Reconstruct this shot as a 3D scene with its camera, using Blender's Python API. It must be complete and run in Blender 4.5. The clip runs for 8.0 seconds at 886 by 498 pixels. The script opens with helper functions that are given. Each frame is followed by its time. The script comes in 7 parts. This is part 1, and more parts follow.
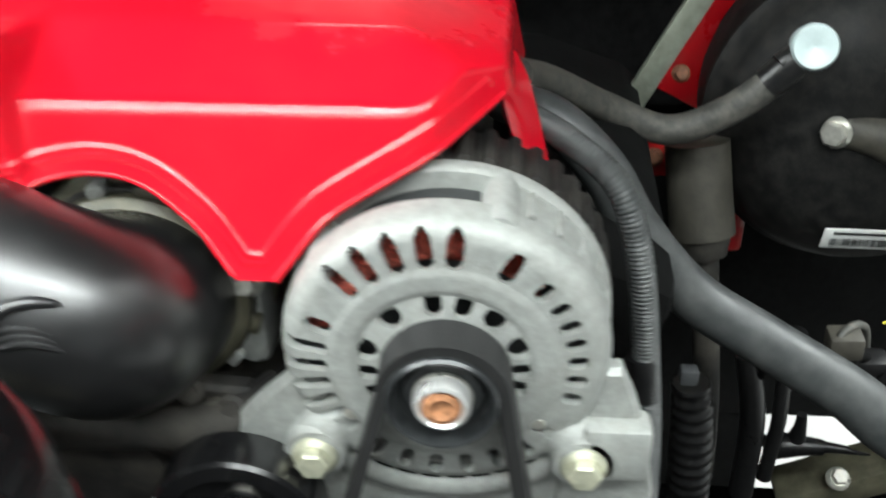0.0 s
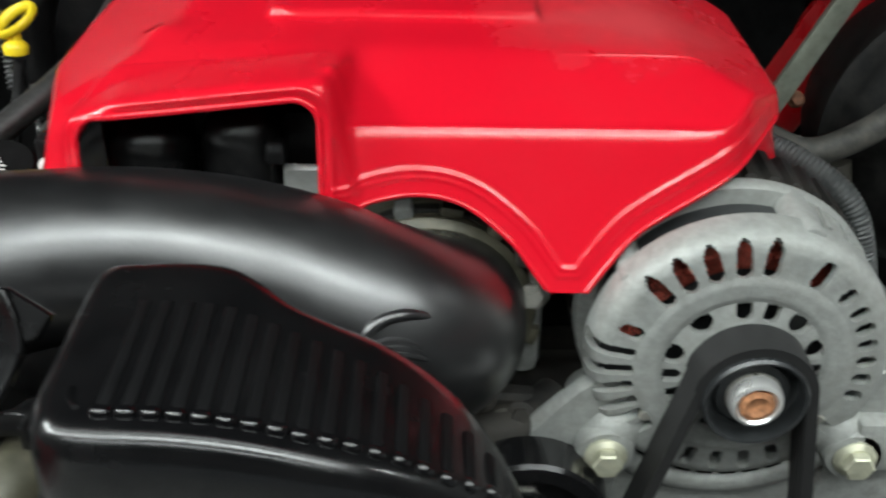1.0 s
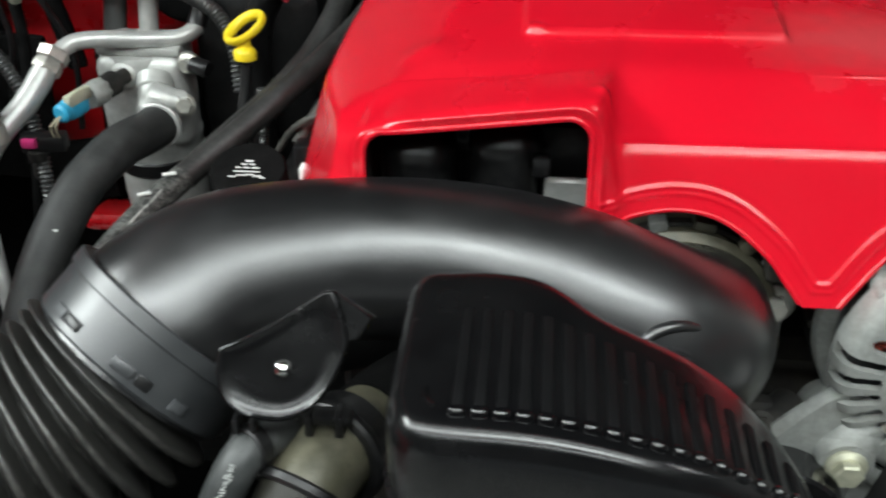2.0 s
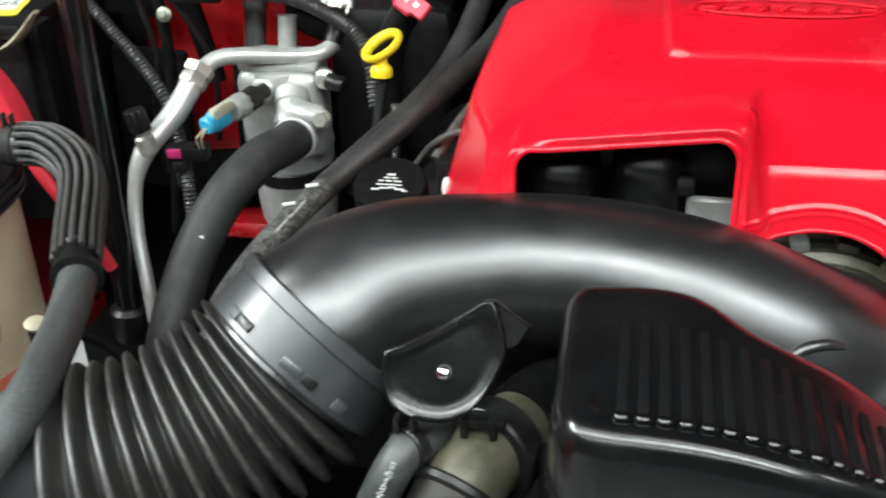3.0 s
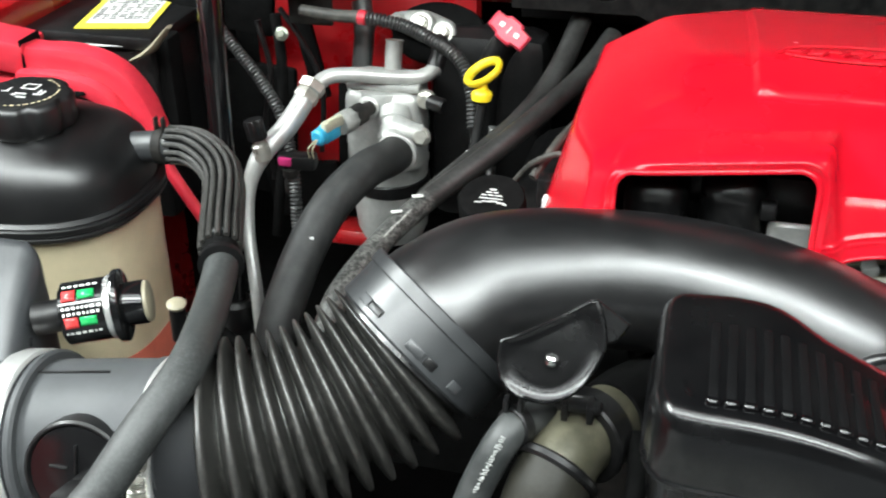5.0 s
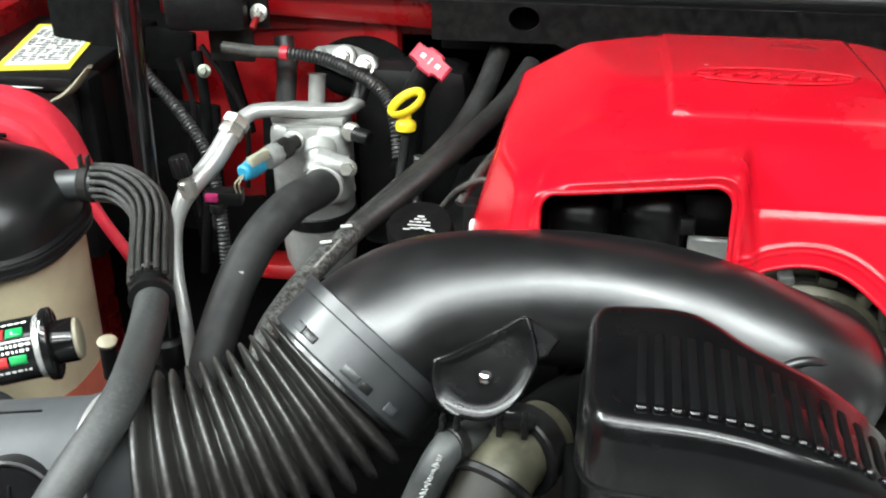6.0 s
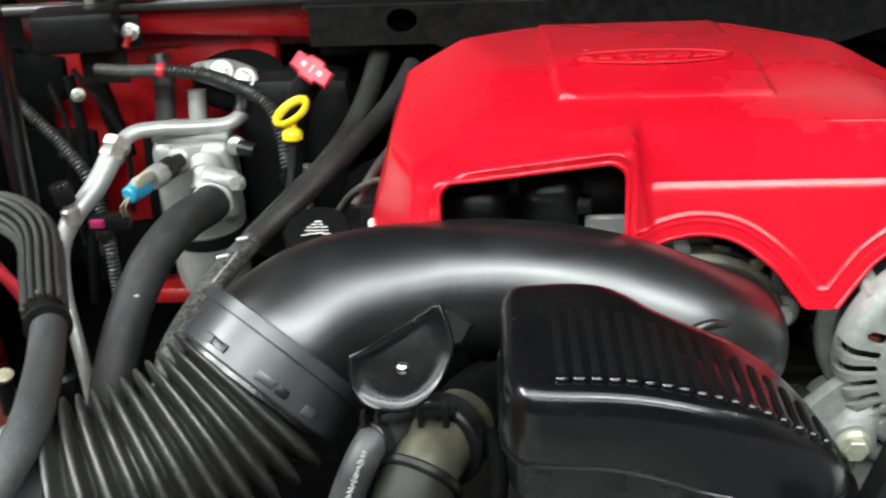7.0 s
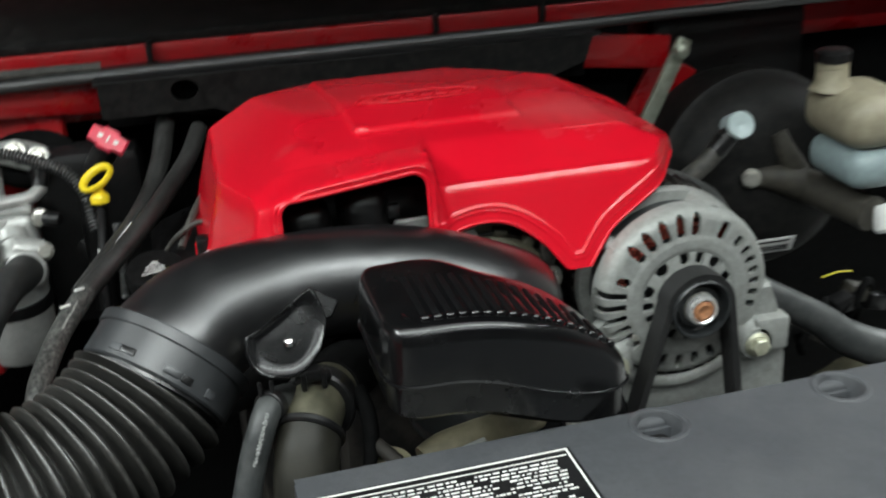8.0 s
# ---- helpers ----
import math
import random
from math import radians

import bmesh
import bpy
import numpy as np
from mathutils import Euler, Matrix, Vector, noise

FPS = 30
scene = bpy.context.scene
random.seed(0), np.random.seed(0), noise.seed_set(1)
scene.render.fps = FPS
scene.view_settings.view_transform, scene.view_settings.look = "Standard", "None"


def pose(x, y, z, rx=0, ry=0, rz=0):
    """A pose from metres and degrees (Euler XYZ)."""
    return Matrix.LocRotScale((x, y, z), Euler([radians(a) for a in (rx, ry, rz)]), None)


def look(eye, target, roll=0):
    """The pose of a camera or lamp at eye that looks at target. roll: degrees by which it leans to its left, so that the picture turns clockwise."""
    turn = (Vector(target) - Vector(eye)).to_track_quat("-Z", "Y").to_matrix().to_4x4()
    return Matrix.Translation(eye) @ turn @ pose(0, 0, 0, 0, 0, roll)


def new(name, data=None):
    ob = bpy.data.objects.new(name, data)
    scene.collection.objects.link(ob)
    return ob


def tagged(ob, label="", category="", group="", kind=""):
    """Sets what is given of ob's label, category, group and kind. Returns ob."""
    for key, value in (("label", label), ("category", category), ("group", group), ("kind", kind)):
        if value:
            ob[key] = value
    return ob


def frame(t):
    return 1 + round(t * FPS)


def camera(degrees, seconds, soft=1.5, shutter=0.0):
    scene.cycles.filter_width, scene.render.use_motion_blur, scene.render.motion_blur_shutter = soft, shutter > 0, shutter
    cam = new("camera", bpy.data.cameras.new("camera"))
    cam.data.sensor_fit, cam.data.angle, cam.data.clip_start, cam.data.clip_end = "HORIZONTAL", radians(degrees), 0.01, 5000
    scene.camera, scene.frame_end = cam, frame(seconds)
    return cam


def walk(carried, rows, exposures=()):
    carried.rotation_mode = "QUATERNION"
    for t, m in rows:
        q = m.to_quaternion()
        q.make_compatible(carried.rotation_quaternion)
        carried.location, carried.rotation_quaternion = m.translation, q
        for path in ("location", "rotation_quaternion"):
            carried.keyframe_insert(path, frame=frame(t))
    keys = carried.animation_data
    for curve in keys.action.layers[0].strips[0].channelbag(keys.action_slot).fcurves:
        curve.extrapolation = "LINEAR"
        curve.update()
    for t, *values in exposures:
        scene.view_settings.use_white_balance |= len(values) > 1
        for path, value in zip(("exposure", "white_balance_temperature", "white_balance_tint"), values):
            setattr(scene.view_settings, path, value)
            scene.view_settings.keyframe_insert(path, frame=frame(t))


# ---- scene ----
cam = camera(45.0, 8.0, soft=2.0, shutter=0.5)
PATH = [
    (0, (0.031, -0.008, 1.519), (-0.098, 1.662, 0.425), -0.7),
    (0.2, (-0.024, -0.021, 1.521), (-0.073, 1.677, 0.465), -0.4),
    (0.5, (-0.087, -0.036, 1.53), (-0.082, 1.666, 0.479), 0.3),
    (0.7, (-0.118, -0.051, 1.531), (-0.099, 1.651, 0.481), 1.4),
    (1, (-0.161, -0.052, 1.534), (-0.143, 1.651, 0.485), 1.0),
    (1.2, (-0.176, -0.061, 1.539), (-0.257, 1.644, 0.497), 0.0),
    (1.5, (-0.211, -0.059, 1.547), (-0.303, 1.633, 0.484), 0.1),
    (1.7, (-0.217, -0.067, 1.555), (-0.361, 1.613, 0.479), -0.8),
    (2, (-0.245, -0.077, 1.559), (-0.415, 1.608, 0.494), -0.7),
    (2.2, (-0.253, -0.081, 1.564), (-0.459, 1.601, 0.501), -1.1),
    (3.3, (-0.287, -0.117, 1.578), (-0.67, 1.552, 0.545), -2.3),
    (3.5, (-0.299, -0.131, 1.585), (-0.72, 1.53, 0.553), -2.2),
    (4, (-0.313, -0.163, 1.594), (-0.869, 1.469, 0.58), -1.7),
    (4.5, (-0.299, -0.172, 1.595), (-0.809, 1.484, 0.596), -0.9),
    (4.7, (-0.292, -0.173, 1.6), (-0.777, 1.488, 0.597), -1.0),
    (5.8, (-0.29, -0.193, 1.603), (-0.61, 1.535, 0.648), -0.2),
    (6, (-0.289, -0.191, 1.601), (-0.603, 1.545, 0.658), -0.8),
    (6.2, (-0.286, -0.185, 1.597), (-0.594, 1.549, 0.649), -1.0),
    (6.5, (-0.289, -0.189, 1.596), (-0.514, 1.557, 0.646), -1.2),
    (7, (-0.3, -0.198, 1.589), (-0.403, 1.574, 0.667), -2.5),
    (7.2, (-0.299, -0.203, 1.582), (-0.327, 1.59, 0.698), -2.6),
    (7.5, (-0.326, -0.26, 1.591), (-0.13, 1.543, 0.747), -1.7),
    (7.7, (-0.346, -0.3, 1.597), (-0.062, 1.484, 0.737), -1.8),
    (8, (-0.404, -0.363, 1.613), (0.04, 1.411, 0.804), -2.6),
]
EXPOSURES = [(0.0, 0.1), (0.5, -0.45), (1.0, -0.69), (1.5, -0.77), (2.0, -0.70), (3.5, -0.06), (4.5, -0.02), (6.0, -0.09), (7.0, -0.27), (7.5, -0.6), (8.0, -0.95)]
walk(cam, [(t, look(eye, target, roll)) for t, eye, target, roll in PATH], EXPOSURES)

# ---- workshop light: long ceiling lamps over the truck's nose and left, plus two added fills ----
world = bpy.data.worlds.new("dim_room")
scene.world = world
world.use_nodes = True
world.node_tree.nodes["Background"].inputs["Color"].default_value = (0.9, 0.95, 1.0, 1)
world.node_tree.nodes["Background"].inputs["Strength"].default_value = 0.002


def ceiling_lamp(at, long, wide, watts, turn=0.0):
    lamp = new("ceiling_lamp", bpy.data.lights.new("ceiling_lamp", "AREA"))
    lamp.data.shape, lamp.data.size, lamp.data.size_y = "RECTANGLE", long, wide
    lamp.data.energy, lamp.data.color = watts, (0.93, 1.0, 0.99)
    lamp.matrix_world = pose(*at, 0, 0, turn)


ceiling_lamp((-0.2, -0.85, 3.18), 4.2, 0.34, 172)
ceiling_lamp((-0.2, -1.85, 3.18), 4.2, 0.30, 80)
# Added weak fill that widens the duct's reflection upwards; no known fixture.
ceiling_lamp((-0.2, -0.25, 3.18), 4.2, 0.40, 40)
# Added lamp with no known fixture; brightens the floor seen past the chassis rail.
ceiling_lamp((2.6, 2.2, 3.18), 3.6, 0.30, 620, 90)
ceiling_lamp((-2.75, 0.0, 3.18), 1.6, 0.7, 240, 90)


# ---- materials ----
def surface(name, color, rough=0.5, metal=0.0, mottled=0.12, grain=90.0, bump=0.1, bump_scale=400.0,
            dust=None, dust_amount=0.0, dust_scale=14.0, coat=0.0, coat_rough=0.12, clear=0.0, spec=0.5, patch=None):
    """One painted, moulded or cast surface: two scales of tone, fine relief and patches of dust."""
    m = bpy.data.materials.new(name)
    m.use_nodes = True
    n, l = m.node_tree.nodes, m.node_tree.links
    b = n["Principled BSDF"]
    b.inputs["Metallic"].default_value = metal
    b.inputs["Coat Weight"].default_value = coat
    b.inputs["Coat Roughness"].default_value = coat_rough
    b.inputs["Transmission Weight"].default_value = clear
    b.inputs["Specular IOR Level"].default_value = spec
    at = n.new("ShaderNodeTexCoord")

    def cloud(scale, detail=4.0, sharp=0.6):
        t = n.new("ShaderNodeTexNoise")
        t.inputs["Scale"].default_value, t.inputs["Detail"].default_value, t.inputs["Roughness"].default_value = scale, detail, sharp
        l.new(at.outputs["Object"], t.inputs["Vector"])
        return t.outputs["Fac"]

    def mixed(a, c, fac):
        x = n.new("ShaderNodeMix")
        x.data_type = "RGBA"
        for value, slot in ((a, 6), (c, 7)):
            if isinstance(value, tuple):
                x.inputs[slot].default_value = (*value, 1)
            else:
                l.new(value, x.inputs[slot])
        l.new(fac, x.inputs[0])
        return x.outputs[2]

    def spread(fac, lo, hi, out0=0.0, out1=1.0):
        r = n.new("ShaderNodeMapRange")
        r.inputs[1].default_value, r.inputs[2].default_value = lo, hi
        r.inputs[3].default_value, r.inputs[4].default_value = out0, out1
        l.new(fac, r.inputs[0])
        return r.outputs[0]

    dark = tuple(c * (1 - mottled * 2) for c in color)
    light = tuple(min(1.0, c * (1 + mottled * 1.5)) for c in color)
    tone = mixed(dark, light, spread(cloud(grain), 0.3, 0.7))
    coarse = spread(cloud(grain / 9.0, 3.0), 0.3, 0.75)
    tone = mixed(tone, tuple(c * (1 - mottled) for c in color), spread(coarse, 0, 1, 0, 0.5))
    roughness = spread(cloud(grain / 4.0), 0.3, 0.7, max(0.03, rough - 0.08), min(1, rough + 0.08))
    if dust:
        where = spread(cloud(dust_scale, 6.0, 0.7), 0.42, 0.72, 0.0, dust_amount)
        tone = mixed(tone, dust, where)
        add = n.new("ShaderNodeMath")
        add.operation, add.use_clamp = "ADD", True
        l.new(roughness, add.inputs[0])
        l.new(spread(where, 0, 1, 0, 0.5), add.inputs[1])
        roughness = add.outputs[0]
    if patch:
        centre, radii, film = patch
        place = n.new("ShaderNodeMapping")
        place.inputs["Location"].default_value = tuple(-c / q for c, q in zip(centre, radii))
        place.inputs["Scale"].default_value = tuple(1 / q for q in radii)
        l.new(at.outputs["Object"], place.inputs["Vector"])
        ball = n.new("ShaderNodeVectorMath")
        ball.operation = "LENGTH"
        l.new(place.outputs[0], ball.inputs[0])
        ragged = n.new("ShaderNodeMath")
        ragged.operation = "ADD"
        l.new(ball.outputs["Value"], ragged.inputs[0])
        l.new(spread(cloud(55.0, 5.0, 0.65), 0.3, 0.7, -0.25, 0.25), ragged.inputs[1])
        film_at = spread(ragged.outputs[0], 0.25, 1.25, 0.30, 0.0)
        tone = mixed(tone, film, film_at)
        more = n.new("ShaderNodeMath")
        more.operation, more.use_clamp = "ADD", True
        l.new(roughness, more.inputs[0])
        l.new(film_at, more.inputs[1])
        roughness = more.outputs[0]
    l.new(tone, b.inputs["Base Color"])
    l.new(roughness, b.inputs["Roughness"])
    if bump:
        rise = n.new("ShaderNodeBump")
        rise.inputs["Strength"].default_value, rise.inputs["Distance"].default_value = bump, 0.0006
        l.new(cloud(bump_scale, 3.0), rise.inputs["Height"])
        l.new(rise.outputs["Normal"], b.inputs["Normal"])
    return m


WORN = surface("chafed_hose_rubber", (0.016, 0.017, 0.016), 0.5, mottled=0.2, bump=0.35, bump_scale=600, dust=(0.66, 0.66, 0.62), dust_amount=0.27, dust_scale=300)
FAWN = surface("fawn_plastic", (0.30, 0.27, 0.19), 0.5, mottled=0.1, bump=0.1)
COLLAR = surface("grey_rubber", (0.030, 0.032, 0.034), 0.36, mottled=0.08, grain=60, bump=0.08, bump_scale=700, spec=0.7, dust=(0.10, 0.10, 0.10), dust_amount=0.12)
GLOSS = surface("gloss_black_paint", (0.005, 0.005, 0.0055), 0.12, mottled=0.1, bump=0.02, spec=0.7, dust=(0.05, 0.05, 0.048), dust_amount=0.1, dust_scale=60)
YZINC = surface("yellowish_zinc", (0.50, 0.50, 0.38), 0.36, 0.5, mottled=0.12, grain=150, bump=0.15)
CAN = surface("clean_cast_aluminium", (0.47, 0.48, 0.46), 0.40, 0.45, mottled=0.08, grain=120, bump=0.25, bump_scale=700, dust=(0.36, 0.35, 0.32), dust_amount=0.3, dust_scale=40)
SLEEK = surface("dusty_radiator_hose", (0.034, 0.037, 0.037), 0.42, mottled=0.12, bump=0.2, bump_scale=800, dust=(0.12, 0.12, 0.115), dust_amount=0.3, dust_scale=45)
DUN = surface("dun_dusty_housing", (0.032, 0.029, 0.022), 0.6, mottled=0.25, bump=0.4, bump_scale=300, dust=(0.11, 0.10, 0.08), dust_amount=0.35, dust_scale=30)
TANKTOP = surface("black_tank_plastic", (0.005, 0.005, 0.0055), 0.37, mottled=0.1, grain=60, bump=0.06, bump_scale=420, spec=0.75, dust=(0.05, 0.05, 0.048), dust_amount=0.1)
CHROME = surface("polished_steel", (0.75, 0.75, 0.73), 0.16, 1.0, mottled=0.08, bump=0.05)
LID = surface("grey_moulded_lid", (0.042, 0.045, 0.048), 0.32, mottled=0.08, grain=120, bump=0.12, bump_scale=900, spec=1.0, coat=0.2, coat_rough=0.34)
OLDRUST = surface("dark_rust", (0.17, 0.07, 0.035), 0.7, 0.2, mottled=0.3, grain=300, bump=0.4, bump_scale=600)
RIBS = surface("matt_black_plastic", (0.0042, 0.0042, 0.0045), 0.62, mottled=0.1, bump=0.05, spec=0.06)
DARKTAN = surface("dark_grimy_olive_rubber", (0.013, 0.0125, 0.009), 0.55, mottled=0.25, grain=35, bump=0.3, bump_scale=350, spec=0.3, dust=(0.04, 0.037, 0.028), dust_amount=0.3, dust_scale=30)
RED_COVER = surface("red_moulded_plastic", (0.56, 0.0045, 0.016), 0.22, mottled=0.015, grain=12, bump=0.015, bump_scale=500, dust=(0.50, 0.12, 0.12), dust_amount=0.025, dust_scale=14, patch=((-0.052, 0.535, 1.325), (0.075, 0.050, 0.05), (0.30, 0.10, 0.10)))
RED_PAINT = surface("red_body_paint", (0.37, 0.0045, 0.008), 0.3, mottled=0.1, grain=25, bump=0.02, coat=0.5, dust=(0.10, 0.03, 0.025), dust_amount=0.4, dust_scale=25)
RED_PLASTIC = surface("bright_red_plastic", (0.64, 0.030, 0.052), 0.36, mottled=0.08, bump=0.05, spec=0.9)
DUCT = surface("black_blow_moulded_plastic", (0.006, 0.006, 0.0065), 0.33, mottled=0.1, grain=60, bump=0.11, bump_scale=420, dust=(0.05, 0.049, 0.047), dust_amount=0.05, dust_scale=300, spec=1.0, coat=0.28, coat_rough=0.27)
BOX = surface("black_satin_plastic", (0.003, 0.003, 0.0033), 0.23, spec=0.4, coat=0.18, mottled=0.1, grain=80, bump=0.08, bump_scale=900, dust=(0.05, 0.05, 0.049), dust_amount=0.05)
BELLOWS = surface("dusty_black_rubber", (0.016, 0.016, 0.0155), 0.36, mottled=0.25, bump=0.2, bump_scale=1200, dust=(0.20, 0.19, 0.165), dust_amount=0.30, dust_scale=480, spec=1.0)
HOSE = surface("black_hose_rubber", (0.030, 0.031, 0.031), 0.36, mottled=0.10, bump=0.15, bump_scale=1400, dust=(0.16, 0.16, 0.155), dust_amount=0.12, dust_scale=1100, spec=0.9)
HEATER = surface("dusty_heater_hose_rubber", (0.016, 0.016, 0.0155), 0.42, mottled=0.2, grain=40, bump=0.3, bump_scale=900, dust=(0.22, 0.21, 0.195), dust_amount=0.12, dust_scale=240, spec=0.6)
MATT = surface("matt_woven_hose_rubber", (0.020, 0.021, 0.021), 0.55, mottled=0.14, bump=0.3, bump_scale=1300, dust=(0.12, 0.12, 0.115), dust_amount=0.2, dust_scale=70, spec=0.45)
OLD_HOSE = surface("dirty_grey_hose_rubber", (0.035, 0.035, 0.031), 0.6, mottled=0.2, bump=0.3, bump_scale=700, dust=(0.20, 0.18, 0.15), dust_amount=0.34, dust_scale=130)
BLACK = surface("black_plastic", (0.005, 0.005, 0.0055), 0.34, spec=0.4, mottled=0.12, bump=0.15, bump_scale=700, dust=(0.09, 0.086, 0.078), dust_amount=0.10, dust_scale=200)
GRIME = surface("oily_dark_metal", (0.013, 0.0125, 0.012), 0.6, 0.2, mottled=0.3, grain=60, bump=0.5, bump_scale=250, dust=(0.10, 0.09, 0.075), dust_amount=0.5, dust_scale=18, spec=0.3)
CHALKY = surface("chalky_hose_rubber", (0.022, 0.024, 0.024), 0.5, mottled=0.25, grain=60, bump=0.25, bump_scale=900, dust=(0.16, 0.17, 0.165), dust_amount=0.30, dust_scale=420, spec=0.7)
CUFF = surface("matt_cuff_rubber", (0.018, 0.019, 0.021), 0.58, mottled=0.12, grain=60, bump=0.1, bump_scale=700, spec=0.3, dust=(0.07, 0.07, 0.07), dust_amount=0.15)
FRAYED = surface("frayed_pale_braid", (0.34, 0.34, 0.32), 0.7, mottled=0.35, grain=400, bump=0.4, bump_scale=900)
CHALK = surface("faded_chalk_print", (0.30, 0.31, 0.30), 0.7, mottled=0.3, grain=500, bump=0.1)
# Grimy olive colour lightened to make up for light missing under the resonator box.
PALECAST = surface("lightened_grimy_casting", (0.20, 0.18, 0.115), 0.45, mottled=0.25, grain=40, bump=0.3, bump_scale=350, dust=(0.30, 0.27, 0.19), dust_amount=0.3, dust_scale=60)
GREY = surface("dark_grey_grained_plastic", (0.048, 0.051, 0.056), 0.58, mottled=0.12, grain=220, bump=0.45, bump_scale=1400, dust=(0.16, 0.16, 0.16), dust_amount=0.15)
SENSOR = surface("grey_sensor_plastic", (0.058, 0.061, 0.064), 0.5, spec=0.35, mottled=0.1, bump=0.12, bump_scale=900)
ALLOY = surface("cast_aluminium", (0.30, 0.31, 0.295), 0.5, 0.3, mottled=0.12, grain=160, bump=0.6, bump_scale=600, dust=(0.20, 0.195, 0.175), dust_amount=0.4, dust_scale=60)
PIPE = surface("brushed_aluminium_tube", (0.45, 0.455, 0.44), 0.38, 0.45, mottled=0.08, bump=0.12, dust=(0.4, 0.39, 0.36), dust_amount=0.3, dust_scale=30)
STEEL = surface("zinc_plated_steel", (0.52, 0.51, 0.46), 0.32, 0.7, mottled=0.12, grain=150, bump=0.15)
CLAMP = surface("bright_band_steel", (0.84, 0.84, 0.82), 0.30, 0.75, mottled=0.05, bump=0.08)
OLIVE = surface("olive_zinc_plate", (0.30, 0.32, 0.26), 0.4, 0.7, mottled=0.15, bump=0.2)
RUST = surface("rusty_steel", (0.42, 0.19, 0.09), 0.65, 0.2, mottled=0.35, grain=300, bump=0.5, bump_scale=600)
COPPER = surface("enamelled_copper_wire", (0.62, 0.15, 0.11), 0.24, 0.9, mottled=0.25, grain=400, bump=0.2)
BELT = surface("black_belt_rubber", (0.012, 0.012, 0.012), 0.6, mottled=0.15, bump=0.2)
PULLEY = surface("black_coated_steel", (0.024, 0.026, 0.027), 0.34, 0.2, mottled=0.15, bump=0.1)
TANK = surface("yellowed_translucent_plastic", (0.62, 0.54, 0.36), 0.4, mottled=0.08, grain=25, bump=0.08, clear=0.12)
FLUID = surface("orange_stained_plastic", (0.66, 0.17, 0.11), 0.4, mottled=0.12, grain=25, bump=0.08)
MILKY = surface("milky_white_plastic", (0.45, 0.44, 0.33), 0.4, mottled=0.08, bump=0.05, clear=0.1)
SEABLUE = surface("dull_blue_grey_plastic", (0.26, 0.33, 0.335), 0.4, mottled=0.08, bump=0.05)
BLUISH = surface("pale_blue_grey_plastic", (0.42, 0.50, 0.50), 0.4, mottled=0.06, bump=0.05)
TAN = surface("grimy_olive_cast_housing", (0.066, 0.063, 0.042), 0.42, 0.1, mottled=0.25, grain=35, bump=0.3, bump_scale=350, dust=(0.22, 0.20, 0.14), dust_amount=0.35, dust_scale=45)
YELLOW = surface("yellow_plastic", (0.80, 0.60, 0.02), 0.38, mottled=0.06, bump=0.05)
MAGENTA = surface("magenta_plastic", (0.45, 0.03, 0.14), 0.4, mottled=0.08, bump=0.05)
PINK = surface("faded_red_plastic", (0.72, 0.05, 0.09), 0.4, mottled=0.08, bump=0.05)
BLUE = surface("blue_connector_plastic", (0.03, 0.30, 0.48), 0.4, mottled=0.06, bump=0.05)
WHITE = surface("white_print", (0.74, 0.74, 0.71), 0.5, mottled=0.05, bump=0.0)
PAPER = surface("white_label_paper", (0.70, 0.71, 0.69), 0.45, mottled=0.05, bump=0.03, dust=(0.4, 0.4, 0.38), dust_amount=0.2)
YELLOWED = surface("yellow_label_print", (0.72, 0.62, 0.06), 0.45, mottled=0.05, bump=0.0)
GREEN = surface("green_indicator", (0.02, 0.42, 0.11), 0.18, mottled=0.03, bump=0.0)
SCARLET = surface("red_indicator", (0.75, 0.06, 0.06), 0.18, mottled=0.03, bump=0.0)
CONCRETE = surface("pale_concrete", (0.36, 0.36, 0.35), 0.8, mottled=0.08, grain=8, bump=0.5, bump_scale=60)
FELT = surface("dark_bonnet_felt", (0.011, 0.011, 0.012), 0.9, spec=0.1, mottled=0.2, bump=0.6, bump_scale=300)
DRUM = surface("dull_dusty_black_paint", (0.0045, 0.0045, 0.0045), 0.6, mottled=0.2, bump=0.3, bump_scale=500, dust=(0.045, 0.041, 0.036), dust_amount=0.28, dust_scale=90, spec=0.2)
# Near-black for sheets that stand in for shade, and for black rubber and plastic.
NEAR_BLACK = surface("matt_near_black", (0.005, 0.005, 0.005), 0.85, mottled=0.3, bump=0.4, bump_scale=150, spec=0.06)


# ---- building helpers ----
class Shape:
    """Vertices and faces gathered for one mesh."""

    def __init__(self):
        self.v, self.f = [], []

    def add(self, verts, faces):
        base = len(self.v)
        self.v += [tuple(float(c) for c in p) for p in verts]
        self.f += [tuple(base + i for i in face) for face in faces]
        return self

    def join(self, other):
        return self.add(other.v, other.f)

    def moved(self, m):
        self.v = [tuple(m @ Vector(p)) for p in self.v]
        return self


def mesh_of(name, shape, material, sharp=38, turned=False):
    me = bpy.data.meshes.new(name)
    if isinstance(shape, Shape):
        me.from_pydata(shape.v, [], shape.f)
    else:
        shape.to_mesh(me)
        shape.free()
    me.materials.append(material)
    me.validate()
    if not turned:
        bm = bmesh.new()
        bm.from_mesh(me)
        bmesh.ops.recalc_face_normals(bm, faces=bm.faces)
        bm.to_mesh(me)
        bm.free()
    me.shade_smooth()
    me.set_sharp_from_angle(angle=radians(sharp))
    return me


def solid(name, shape, material, label, category, group="", kind="", sharp=38):
    """A thing that is one mesh."""
    return tagged(new(name, mesh_of(name, shape, material, sharp)), label, category, group, kind)


